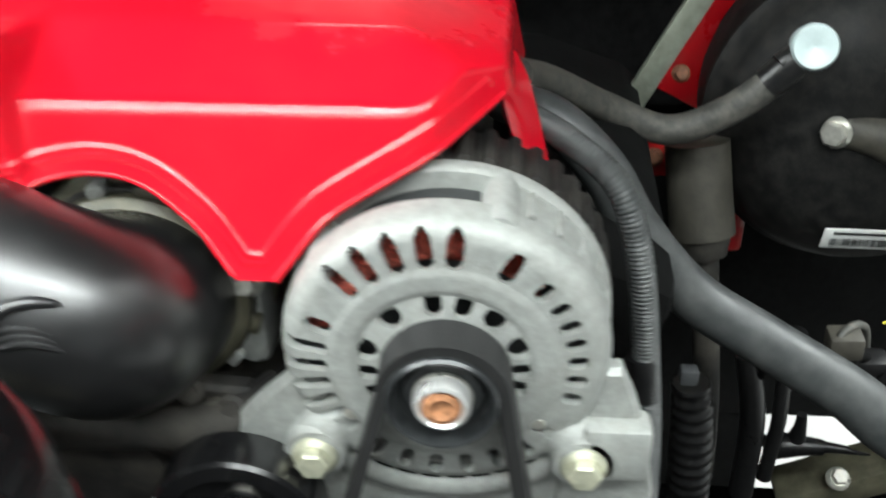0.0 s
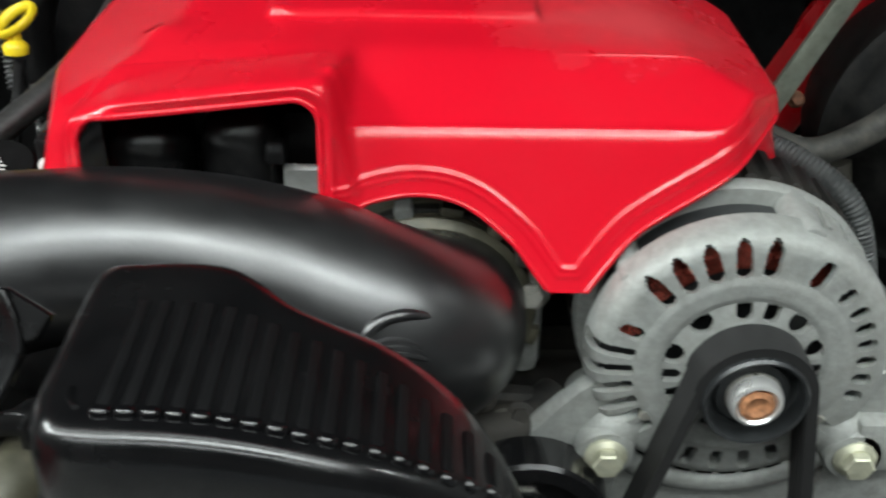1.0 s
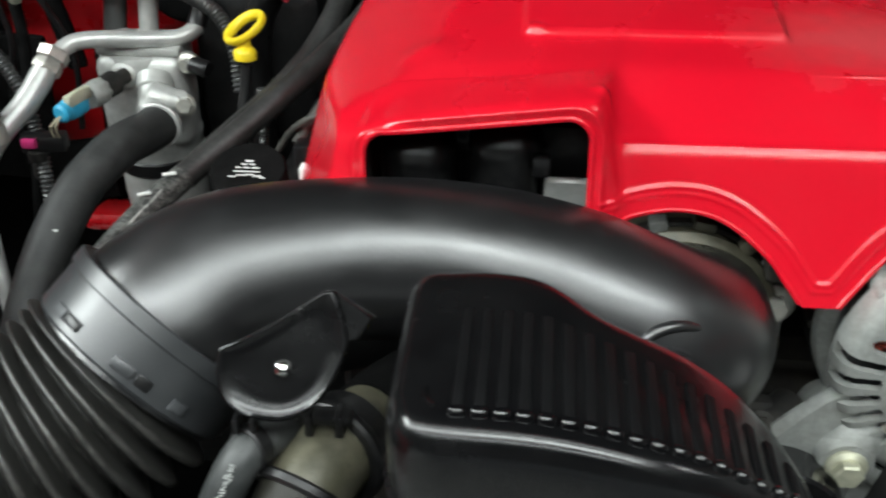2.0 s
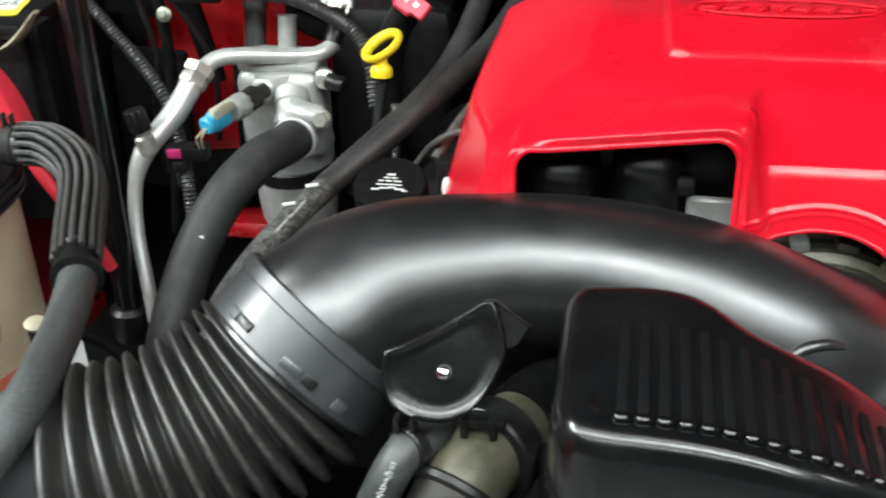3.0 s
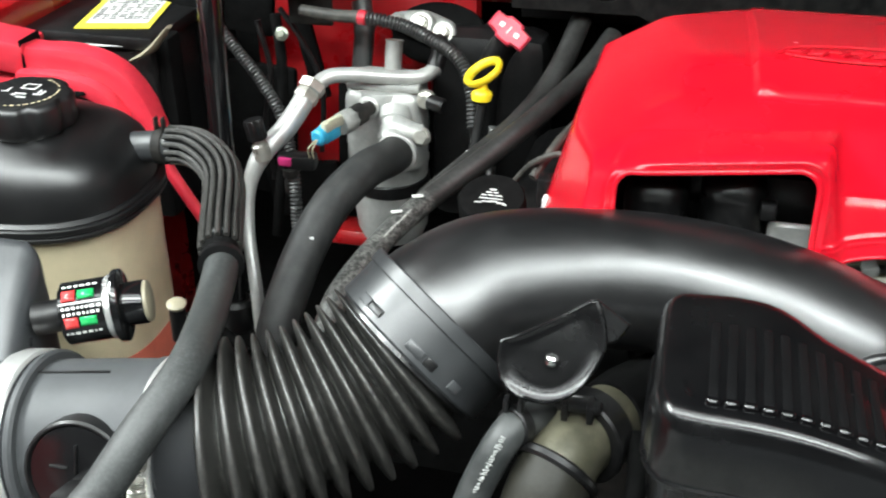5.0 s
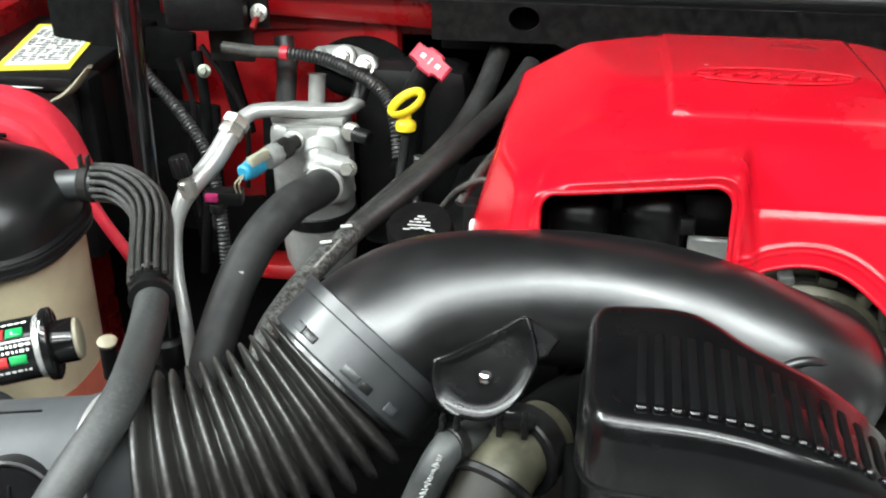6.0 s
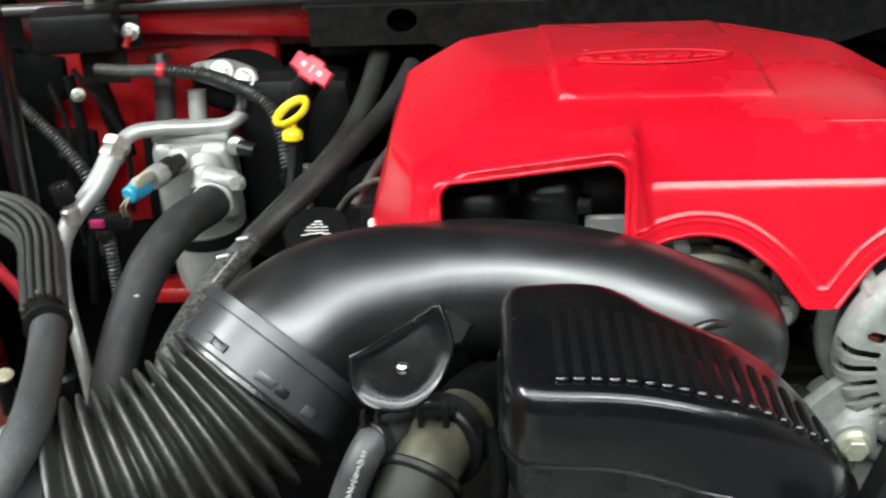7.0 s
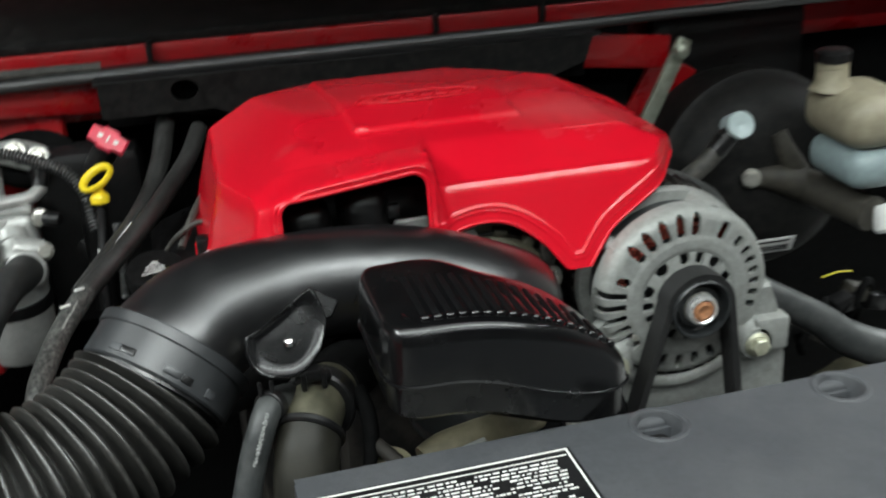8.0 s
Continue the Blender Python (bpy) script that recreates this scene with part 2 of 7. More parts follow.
def thing(name, base, label, category, group="", kind=""):
    """A thing of several parts: an Empty at its base."""
    ob = new(name)
    ob.empty_display_size = 0.01
    ob.location = base
    return tagged(ob, label, category, group, kind)


def part(name, shape, material, parent, label="", sharp=38, turned=False):
    ob = new(name, mesh_of(name, shape, material, sharp, turned))
    ob.parent = parent
    if parent.type == "EMPTY":
        ob.location = -parent.location
    return tagged(ob, label) if label else ob


def thicken(ob, thickness, offset=-1.0):
    """Gives a sheet thickness, with crisp rims."""
    m = ob.modifiers.new("thickness", "SOLIDIFY")
    m.thickness, m.offset = thickness, offset
    ob.modifiers.new("crisp", "EDGE_SPLIT").split_angle = radians(40)
    return ob


def spline(points, step):
    """A smooth line through the points, with the fraction of control points passed."""
    p = [np.array(q, float) for q in points]
    p = [2 * p[0] - p[1], *p, 2 * p[-1] - p[-2]]
    out, par = [], []
    for i in range(1, len(p) - 2):
        a, b, c, d = p[i - 1 : i + 3]
        count = max(2, int(np.linalg.norm(c - b) / step))
        for k in range(count):
            t = k / count
            out.append(0.5 * (2 * b + (c - a) * t + (2 * a - 5 * b + 4 * c - d) * t**2 + (3 * b - a - 3 * c + d) * t**3))
            par.append(i - 1 + t)
    return np.array([*out, p[-2]]), np.array([*par, len(p) - 3.0])


def sweep(points, radius, n=18, step=0.008, caps=True, ripple=None, squash=1.0, upward=(0, 0, 1), boxy=False):
    """A tube along the points. radius: one, or one a point. ripple(s): metres added at s metres along it."""
    line, par = spline(points, step)
    run = np.r_[0, np.cumsum(np.linalg.norm(np.diff(line, axis=0), axis=1))]
    r = np.interp(par, range(len(points)), radius) if isinstance(radius, (list, tuple)) else np.full(len(line), radius)
    if ripple:
        r = r + np.array([ripple(s) for s in run])
    tan = np.gradient(line, axis=0)
    tan /= np.linalg.norm(tan, axis=1)[:, None]
    side = np.cross(tan[0], upward)
    if np.linalg.norm(side) < 0.1:
        side = np.cross(tan[0], (0, 1, 0.1))
    verts, faces = [], []
    for p, t, q in zip(line, tan, r):
        side = side - t * (side @ t)
        side /= np.linalg.norm(side)
        up = np.cross(side, t)
        for a in np.linspace(0, 2 * math.pi, n, endpoint=False):
            grow = (abs(math.cos(a)) ** 6 + abs(math.sin(a)) ** 6) ** (-1 / 6) if boxy else 1.0
            verts.append(p + q * grow * (math.cos(a) * side + squash * math.sin(a) * up))
    for i in range(len(line) - 1):
        faces += [(i * n + j, (i + 1) * n + j, (i + 1) * n + (j + 1) % n, i * n + (j + 1) % n) for j in range(n)]
    if caps:
        faces += [tuple(range(n)), tuple((len(line) - 1) * n + j for j in range(n))[::-1]]
    return Shape().add(verts, faces)


def axes_to(direction, roll=(0, 0, 1)):
    """A turn whose z runs along the direction."""
    z = Vector(direction).normalized()
    x = Vector(roll).cross(z)
    if x.length < 0.05:
        x = Vector((0, 1, 0)).cross(z)
    x.normalize()
    return Matrix((x, z.cross(x), z)).transposed().to_4x4()


def placed(at, direction=(0, 0, 1), roll=(0, 0, 1)):
    return Matrix.Translation(at) @ axes_to(direction, roll)


def revolve(profile, at=(0, 0, 0), direction=(0, 0, 1), n=32, wave=None, lidded=True):
    """Turns (radius, height) pairs about the direction. wave(angle, radius): the radius there."""
    verts, faces = [], []
    for r, h in profile:
        for k in range(n):
            a = 2 * math.pi * k / n
            q = wave(a, r) if wave else r
            verts.append((q * math.cos(a), q * math.sin(a), h))
    for i in range(len(profile) - 1):
        faces += [(i * n + k, i * n + (k + 1) % n, (i + 1) * n + (k + 1) % n, (i + 1) * n + k) for k in range(n)]
    if lidded and profile[0][0] > 1e-6:
        faces.append(tuple(range(n))[::-1])
    if lidded and profile[-1][0] > 1e-6:
        faces.append(tuple((len(profile) - 1) * n + k for k in range(n)))
    return Shape().add(verts, faces).moved(placed(at, direction))


def ring(r_in, r_out, h0, h1, at, direction, n=32, soft=0.0015):
    """A band with a hole and eased edges."""
    prof = [(r_in, h0), (r_out - soft, h0), (r_out, h0 + soft), (r_out, h1 - soft), (r_out - soft, h1), (r_in, h1), (r_in, h0)]
    verts, faces = [], []
    for r, h in prof:
        verts += [(r * math.cos(2 * math.pi * k / n), r * math.sin(2 * math.pi * k / n), h) for k in range(n)]
    for i in range(len(prof) - 1):
        faces += [(i * n + k, i * n + (k + 1) % n, (i + 1) * n + (k + 1) % n, (i + 1) * n + k) for k in range(n)]
    return Shape().add(verts, faces).moved(placed(at, direction))


def block(centre, size, ease=0.003, turn=None, cuts=2):
    """A box with rounded edges."""
    bm = bmesh.new()
    bmesh.ops.create_cube(bm, size=1.0)
    bmesh.ops.scale(bm, vec=size, verts=bm.verts)
    if ease:
        bmesh.ops.bevel(bm, geom=bm.edges[:], offset=min(ease, min(size) * 0.45), segments=cuts, affect="EDGES", profile=0.5)
    m = Matrix.Translation(centre) @ (turn or Matrix())
    bm.verts.ensure_lookup_table()
    bm.verts.index_update()
    s = Shape().add([m @ v.co for v in bm.verts], [[v.index for v in f.verts] for f in bm.faces])
    bm.free()
    return s


def plate(outline, thick, m, ease=0.0015):
    """A flat outline given thickness and an eased front rim, at the pose m (front along +z)."""
    p = [Vector((*q, 0)) for q in outline]
    mid = sum(p, Vector()) / len(p)
    inner = [q + (mid - q).normalized() * ease for q in p]
    n = len(p)
    verts = [(q.x, q.y, 0) for q in p] + [(q.x, q.y, thick - ease) for q in p] + [(q.x, q.y, thick) for q in inner]
    faces = [tuple(range(n))[::-1], tuple(range(2 * n, 3 * n))]
    for lvl in range(2):
        faces += [(lvl * n + i, lvl * n + (i + 1) % n, (lvl + 1) * n + (i + 1) % n, (lvl + 1) * n + i) for i in range(n)]
    return Shape().add(verts, faces).moved(m)


def rounded(w, h, r, n=6):
    """The outline of a rectangle with round corners."""
    out = []
    for cx, cy, a0 in ((w / 2 - r, h / 2 - r, 0), (r - w / 2, h / 2 - r, 90), (r - w / 2, r - h / 2, 180), (w / 2 - r, r - h / 2, 270)):
        out += [(cx + r * math.cos(radians(a0 + 90 * k / n)), cy + r * math.sin(radians(a0 + 90 * k / n))) for k in range(n + 1)]
    return out


def hex_head(at, direction, r=0.008, h=0.007, flange=1.45):
    """A flanged hexagon bolt head."""
    s = revolve([(r * flange, 0), (r * flange, h * 0.2), (r * 1.05, h * 0.42)], at, direction, 24)
    six = [(r * k, hh) for k, hh in ((1.0, h * 0.4), (1.0, h * 0.9), (0.86, h))]
    return s.join(revolve(six, at, direction, 6))


def bars(rows, m, material, parent, name="print_bar", lift=0.0006):
    """Unreadable print as plain bars: (x, y, width, height) on a face at the pose m."""
    s = Shape()
    for x, y, w, h in rows:
        s.join(block((x, y, lift / 2), (w, h, lift), 0))
    return part(name, s.moved(m), material, parent)


# ---- ground and the truck's shell round the bay ----
def ground_sheet():
    s = Shape().add([(-60, -60, 0), (60, -60, 0), (60, 60, 0), (-60, 60, 0)], [(0, 1, 2, 3)])
    return solid("ground", s, CONCRETE, "pale concrete floor under the truck", "ground", kind="structure")


ground_sheet()


def workshop():
    """Plain room that closes the place."""
    wall = surface("grey_wall", (0.035, 0.035, 0.0345), 0.8, mottled=0.08, grain=20, bump=0.3, bump_scale=80)
    for name, at, size in (("wall_left", (-3.5, 0.5, 1.65), (0.12, 9.0, 3.3)), ("wall_right", (4.0, 0.5, 1.65), (0.12, 9.0, 3.3)),
                           ("wall_rear", (0.25, 5.06, 1.65), (7.6, 0.12, 3.3)), ("wall_front", (0.25, -4.06, 1.65), (7.6, 0.12, 3.3))):
        solid(name, block(at, size, 0), wall, "plain grey workshop wall", "wall", kind="structure")
    solid("ceiling", block((0.25, 0.5, 3.36), (7.6, 9.2, 0.12), 0), wall, "plain grey workshop ceiling", "ceiling", kind="structure")


workshop()


def bay_shell():
    """Fender aprons, bulkhead and near-black sheets added to close and darken the bay below."""
    bulk = thing("bulkhead", (0, 1.0, 0.6), "red painted bulkhead with added near-black sheets below, behind the engine", "bulkhead", kind="structure")
    # Near-black sheets stand in for the unlit depth behind and below the engine.
    part("lower_sheet", block((0, 1.06, 0.95), (2.1, 0.03, 0.72), 0.004), NEAR_BLACK, bulk)
    part("tunnel_sheet", block((-0.345, 1.065, 0.50), (1.37, 0.02, 0.50), 0.004), NEAR_BLACK, bulk)
    part("footwell_sheet", block((0.85, 1.065, 0.50), (0.50, 0.02, 0.50), 0.004), NEAR_BLACK, bulk)
    part("upper_sheet", block((0.0, 1.02, 1.295), (1.7, 0.03, 0.10), 0.006), RED_PAINT, bulk)
    solid("apron_left", block((-1.02, 0.35, 1.0), (0.05, 1.5, 0.55), 0.01), RED_PAINT, "red painted inner wing of the truck bay", "inner wing", kind="structure")
    apron = thing("apron_right", (0.78, 0.35, 0.8), "near-black inner wing sheets of the truck bay with a gap to the ground", "inner wing", kind="structure")
    part("front_sheet", block((0.80, -0.1, 1.0), (0.05, 0.5, 0.55), 0.01), NEAR_BLACK, apron)
    part("rear_sheet", block((0.80, 0.85, 1.05), (0.05, 0.5, 0.45), 0.01), NEAR_BLACK, apron)
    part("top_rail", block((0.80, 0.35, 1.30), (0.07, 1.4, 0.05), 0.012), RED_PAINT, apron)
    # Added sheet that keeps pale ground from showing through dark gaps.
    solid("undertray", block((-0.13, 0.1275, 0.62), (1.80, 1.505, 0.02), 0.004), NEAR_BLACK, "added near-black sheet closing the bay beneath the engine", "undertray", kind="structure")


bay_shell()


def cowl():
    """Cowl edge behind the engine: red flange, rubber seal, hanging dark sheet with a round hole."""
    c = thing("cowl", (0, 0.93, 1.28), "dark cowl panel with red flange and black rubber seal", "cowl", kind="structure")
    flange = part("red_flange", block((0.0, 0.935, 1.327), (1.9, 0.012, 0.026), 0.004), RED_PAINT, c, "red painted flange")
    for x in (-0.425, -0.078, 0.062):
        part("clip", block((x, 0.926, 1.327), (0.007, 0.012, 0.032), 0.002), BLACK, c)
    part("rubber_seal", sweep([(-0.95, 0.905, 1.305), (-0.5, 0.885, 1.318), (0.0, 0.88, 1.322), (0.27, 0.885, 1.324), (0.6, 0.9, 1.322)], 0.007, 10, 0.03), HOSE, c)
    part("grille_panel", block((0.0, 1.03, 1.362), (1.9, 0.20, 0.022), 0.006, Matrix.Rotation(radians(12), 4, "X")), DRUM, c)
    # the hanging sheet in front of the bulkhead, with its hole
    bm = bmesh.new()
    outline = [(-0.485, 1.318), (-0.485, 1.278), (-0.36, 1.278), (-0.33, 1.262), (0.02, 1.262), (0.09, 1.285), (0.10, 1.318)]
    hole = [(-0.392 + 0.0155 * math.cos(a), 1.302 + 0.0125 * math.sin(a)) for a in np.linspace(0, 2 * math.pi, 20, endpoint=False)]
    loops = []
    for pts in (outline, hole):
        vs = [bm.verts.new((x, 0.85, z)) for x, z in pts]
        loops += [bm.edges.new((vs[i], vs[(i + 1) % len(vs)])) for i in range(len(vs))]
    bmesh.ops.triangle_fill(bm, use_beauty=True, edges=loops)
    inside = [f for f in bm.faces if (f.calc_center_median() - Vector((-0.392, 0.85, 1.302))).length < 0.0124]
    bmesh.ops.delete(bm, geom=inside, context="FACES")
    sheet = part("hanging_sheet", bm, DRUM, c)
    thicken(sheet, 0.004)
    # Near-black plate added behind the hole, in place of its shade.
    part("backing", block((-0.19, 0.875, 1.288), (0.58, 0.006, 0.056), 0.002), NEAR_BLACK, c)
    part("top_shelf", block((-0.19, 0.89, 1.3165), (0.60, 0.085, 0.005), 0.002), BLACK, c)
    part("red_corner", block((-0.62, 0.93, 1.285), (0.27, 0.02, 0.055), 0.006), RED_PAINT, c)
    part("red_bracket", block((0.155, 0.905, 1.278), (0.15, 0.012, 0.045), 0.006, Matrix.Rotation(radians(6), 4, "Y")), RED_PAINT, c)
    return flange


cowl()


def bonnet():
    h = thing("bonnet", (0, 1.1, 1.42), "raised red bonnet with dark felt underside above the bay", "bonnet", kind="structure")
    tilt = Matrix.Translation((0, 1.14, 1.42)) @ Matrix.Rotation(radians(-34.5), 4, "X")
    part("skin", block((0, -0.62, 0.03), (1.75, 1.24, 0.02), 0.008).moved(tilt), RED_PAINT, h)
    part("felt", block((0, -0.60, 0.0), (1.5, 1.05, 0.02), 0.008).moved(tilt), FELT, h)
    part("rim", block((0, -1.20, 0.005), (1.7, 0.06, 0.03), 0.01).moved(tilt), RED_PAINT, h)


bonnet()


# Unseen cab, added to keep the rear side lamp off cowl and bay.
def cab():
    c = thing("truck_cab", (0, 1.9, 1.2), "unseen red cab block added to keep the rear side lamp off the bay", "truck cab", kind="structure")
    part("body", block((0, 1.95, 1.15), (1.75, 1.5, 0.62), 0.05), RED_PAINT, c)
    part("windscreen", block((0, 1.62, 1.72), (1.5, 0.05, 0.72), 0.02, Matrix.Rotation(radians(-32), 4, "X")), GLOSS, c, "dark windscreen")
    part("roof", block((0, 2.35, 2.02), (1.55, 1.0, 0.08), 0.03), RED_PAINT, c)


cab()


def front_cover():
    """Grained grey panel over the radiator, with two sunk fixing holes and a printed label."""
    c = thing("radiator_cover", (-0.05, 0.0, 1.17), "dark grey grained plastic cover over the radiator", "cover")
    top, y1, x0, x1 = 1.200, 0.219, -0.365, 0.62
    holes = [(-0.118, 0.198), (0.024, 0.201), (0.17, 0.204)]
    rim = lambda x: y1 - 0.005 + 0.015 * (x - x0) / (x1 - x0)  # noqa: E731
    sheet, low, wide = Shape(), 0.160, 0.028
    cells = [x0] + [q for x, _ in holes for q in (x - wide, x + wide)] + [x1]
    for a, b in zip(cells[::2], cells[1::2]):
        sheet.add([(a, low, top), (b, low, top), (b, rim(b), top), (a, rim(a), top)], [(0, 1, 2, 3)])
    sheet.add([(x0, -0.15, top), (x1, -0.15, top)] + [(q, low, top) for q in cells[::-1]], [tuple(range(len(cells) + 2))])
    for x, y in holes:
        for k in range(32):
            ends = []
            for a in (2 * math.pi * k / 32, 2 * math.pi * (k + 1) / 32):
                dx, dy = math.cos(a), math.sin(a)
                reach = min(wide / max(abs(dx), 1e-6), ((rim(x) - y) if dy > 0 else (y - low)) / max(abs(dy), 1e-6))
                px, py = x + dx * reach, y + dy * reach
                ends.append(((x + 0.016 * dx, y + 0.016 * dy, top), (px, min(py, rim(px)), top)))
            sheet.add([ends[0][0], ends[0][1], ends[1][1], ends[1][0]], [(0, 1, 2, 3)])
        for sx in (-1, 1):
            for edge_y in (low, None):
                far = edge_y if edge_y else rim(x + sx * wide)
                dy = (rim(x) - y) if edge_y is None else (low - y)
                angles = [2 * math.pi * k / 32 for k in range(32)]
                on_side = [q for q in angles if math.cos(q) * sx > 0 and abs(math.cos(q)) * abs(dy) >= abs(math.sin(q)) * wide and math.sin(q) * dy > 0]
                on_end = [q for q in angles if math.cos(q) * sx > 0 and abs(math.cos(q)) * abs(dy) < abs(math.sin(q)) * wide and math.sin(q) * dy > 0]
                if on_side and on_end:
                    a = max(on_side, key=lambda q: abs(math.tan(q)))
                    b = min(on_end, key=lambda q: abs(math.tan(q)))
                    tri = [(x + sx * wide, y + math.tan(a) * sx * wide, top), (x + sx * wide, far, top), (x + dy / math.tan(b), y + dy, top)]
                    flip = (tri[1][0] - tri[0][0]) * (tri[2][1] - tri[0][1]) - (tri[1][1] - tri[0][1]) * (tri[2][0] - tri[0][0]) < 0
                    sheet.add(tri[::-1] if flip else tri, [(0, 1, 2)])
    upper = [(x, y, z + 0.004) for x, y, z in sheet.v]
    count = len(sheet.v)
    sheet.add(upper, [])
    sheet.f = [tuple(reversed(q)) for q in sheet.f] + [tuple(count + i for i in q) for q in sheet.f]
    part("panel", sheet, GREY, c, turned=True)
    edge = [(x0, y1 - 0.008, top - 0.006), (x1, y1 + 0.007, top - 0.006)]
    part("back_lip", sweep(edge, 0.0065, 12, 0.05), GREY, c)
    part("back_skirt", block((0.1275, y1 - 0.009, top - 0.035), (0.985, 0.004, 0.06), 0.001, Matrix.Rotation(radians(0.7), 4, "Z")), GREY, c)
    for x, y in holes:
        cup = revolve([(0.0215, 0.0041), (0.0200, 0.0052), (0.0175, 0.0050), (0.0158, 0.0030), (0.0150, -0.006), (0.0140, -0.017), (0.0, -0.0175)], (x, y, top), (0, 0, 1), 32, lidded=False)
        well = part("fixing_well", cup, GREY, c)
        part("clip_head", revolve([(0.0105, -0.0172), (0.0105, -0.0105), (0.0090, -0.0090), (0.0050, -0.0088), (0.0042, -0.0105), (0, -0.0105)], (x, y, top), (0, 0, 1), 20), BLACK, well, "black push clip")
    label = thing("instruction_label", (-0.285, 0.14, top), "black and white printed instruction label on the radiator cover", "label")
    m = Matrix.Translation((-0.285, 0.139, top + 0.0045)) @ Matrix.Rotation(radians(0.7), 4, "Z")
    part("sheet", block((-0.285, 0.139, top + 0.0042), (0.20, 0.105, 0.0006), 0, Matrix.Rotation(radians(0.7), 4, "Z")), BLACK, label)
    rows = [(0, 0.0500, 0.196, 0.0014), (0, -0.050, 0.196, 0.0014), (-0.097, 0, 0.0014, 0.1), (0.097, 0, 0.0014, 0.1), (0, 0.0440, 0.19, 0.0007)]
    rng = random.Random(3)
    for k in range(22):
        y, x = 0.0395 - k * 0.0038, -0.09
        while x < 0.085:
            w = rng.uniform(0.0012, 0.0065)
            rows.append((x + w / 2, y, min(w, 0.09 - x), rng.choice((0.0009, 0.0012, 0.0015))))
            x += w + (rng.uniform(0.0008, 0.0022) if rng.random() < 0.88 else 0.012)
    bars(rows, m, WHITE, label)


front_cover()


# ---- red engine cover ----
def engine_cover():
    cover = thing("engine_cover", (-0.17, 0.6, 1.22), "glossy red moulded plastic engine cover with dusty top", "engine cover")

    def half(n, p):
        n = np.array(n, float) / np.linalg.norm(n)
        return n, n @ np.array(p, float)

    body = [half((0, -0.93, 0.367), (0, 0.437, 1.302)), half((0, -0.411, 0.912), (0, 0.437, 1.302)), half((0, -0.05, 1), (0, 0.488, 1.3255)),
            half((0, 0.105, 1), (0, 0.60, 1.3315)), half((-0.96, 0, 0.27), (-0.376, 0, 1.300)), half((-0.36, 0, 0.93), (-0.345, 0, 1.312)),
            half((0.35, 0, 0.94), (-0.02, 0, 1.3225)), half((0.98, 0, 0.2), (0.0285, 0, 1.295)), half((0.80, -0.55, 0.25), (0.014, 0.462, 1.285)),
            half((0.81, 0.585, 0.15), (-0.03, 0.69, 1.31)), half((-0.6, 0.8, 0.2), (-0.335, 0.725, 1.31)), half((0, 0.9, 0.43), (0, 0.775, 1.308)),
            half((-0.93, -0.25, 0.27), (-0.351, 0.430, 1.300))]
    hood = [half((0, -0.99, 0.10), (0, 0.421, 1.30)), half((-0.10, 0.115, 1), (-0.225, 0.43, 1.3325)), half((-0.96, 0, 0.27), (-0.376, 0, 1.300)),
            half((-0.36, 0, 0.93), (-0.338, 0, 1.3125)), half((0.97, -0.10, 0.2), (-0.2085, 0.43, 1.315)), half((-0.6, -0.75, 0.2), (-0.351, 0.427, 1.29)), half((-0.93, -0.25, 0.27), (-0.351, 0.430, 1.300)),
            half((0, 0.9, 0.43), (0, 0.62, 1.32))]

    def inside(planes, p, k):
        f = np.stack([p @ n - d for n, d in planes])
        top = f.max(0)
        return top + np.log(np.exp(k * (f - top)).sum(0)) / k

    def field(p):
        nose = inside([body[0], body[8]], p, 170.0)
        rest = inside(body[1:8] + body[9:], p, 760.0)
        top = np.maximum(nose, rest)
        a = top + np.log(np.exp(760.0 * (nose - top)) + np.exp(760.0 * (rest - top))) / 760.0
        b = inside(hood, p, 330.0)
        k = 300.0
        low = np.minimum(a, b)
        return low - np.log(np.exp(-k * (a - low)) + np.exp(-k * (b - low))) / k

    nx, nt = 460, 330
    u = np.linspace(0, 1, nx)
    x = -0.405 + 0.462 * (0.5 - 0.5 * np.cos(np.pi * u)) * 0.35 + 0.462 * u * 0.65
    theta = np.radians(np.r_[np.linspace(-12, 48, 230), np.linspace(48.4, 172, nt - 230)])
    X, T = np.meshgrid(x, theta, indexing="ij")
    way = np.stack([np.zeros_like(T), -np.cos(T), np.sin(T)], -1)
    core = np.stack([X, np.full_like(X, 0.60), np.full_like(X, 1.215)], -1)

    # the lower rim: legs beside the window, arch over the throttle, point, arch over the alternator
    rim_x = [-0.45, -0.2165, -0.216, -0.203, -0.172, -0.146, -0.122, -0.110, -0.101, -0.082, -0.076, -0.062, -0.050, -0.026, -0.010, 0.001, 0.012, 0.019, 0.0265, 0.06]
    rim_z = [1.20, 1.20, 1.265, 1.2665, 1.272, 1.2675, 1.251, 1.237, 1.2255, 1.2255, 1.233, 1.2495, 1.2590, 1.2725, 1.2805, 1.2850, 1.2885, 1.2905, 1.2930, 1.20]
    arches = [spline(list(zip(rim_x[a:b], rim_z[a:b])), 0.001)[0] for a, b in ((2, 9), (9, 19))]
    line = np.concatenate([[(-0.45, 1.20), (-0.2165, 1.20)], *arches, [(0.06, 1.30)]])

    def lower(px):
        return np.interp(px, line[:, 0], line[:, 1])

    def window(px, pz):
        """Signed distance to the window's rounded outline (negative: inside)."""
        cx, half_w, r = -0.2775, 0.0605, 0.013
        top = 1.3185 + (px - cx) * 0.115
        qx, qz = np.abs(px - cx) - (half_w - r), (pz - top) + r
        return np.hypot(np.maximum(qx, 0), np.maximum(qz, 0)) + np.minimum(np.maximum(qx, qz), 0) - r

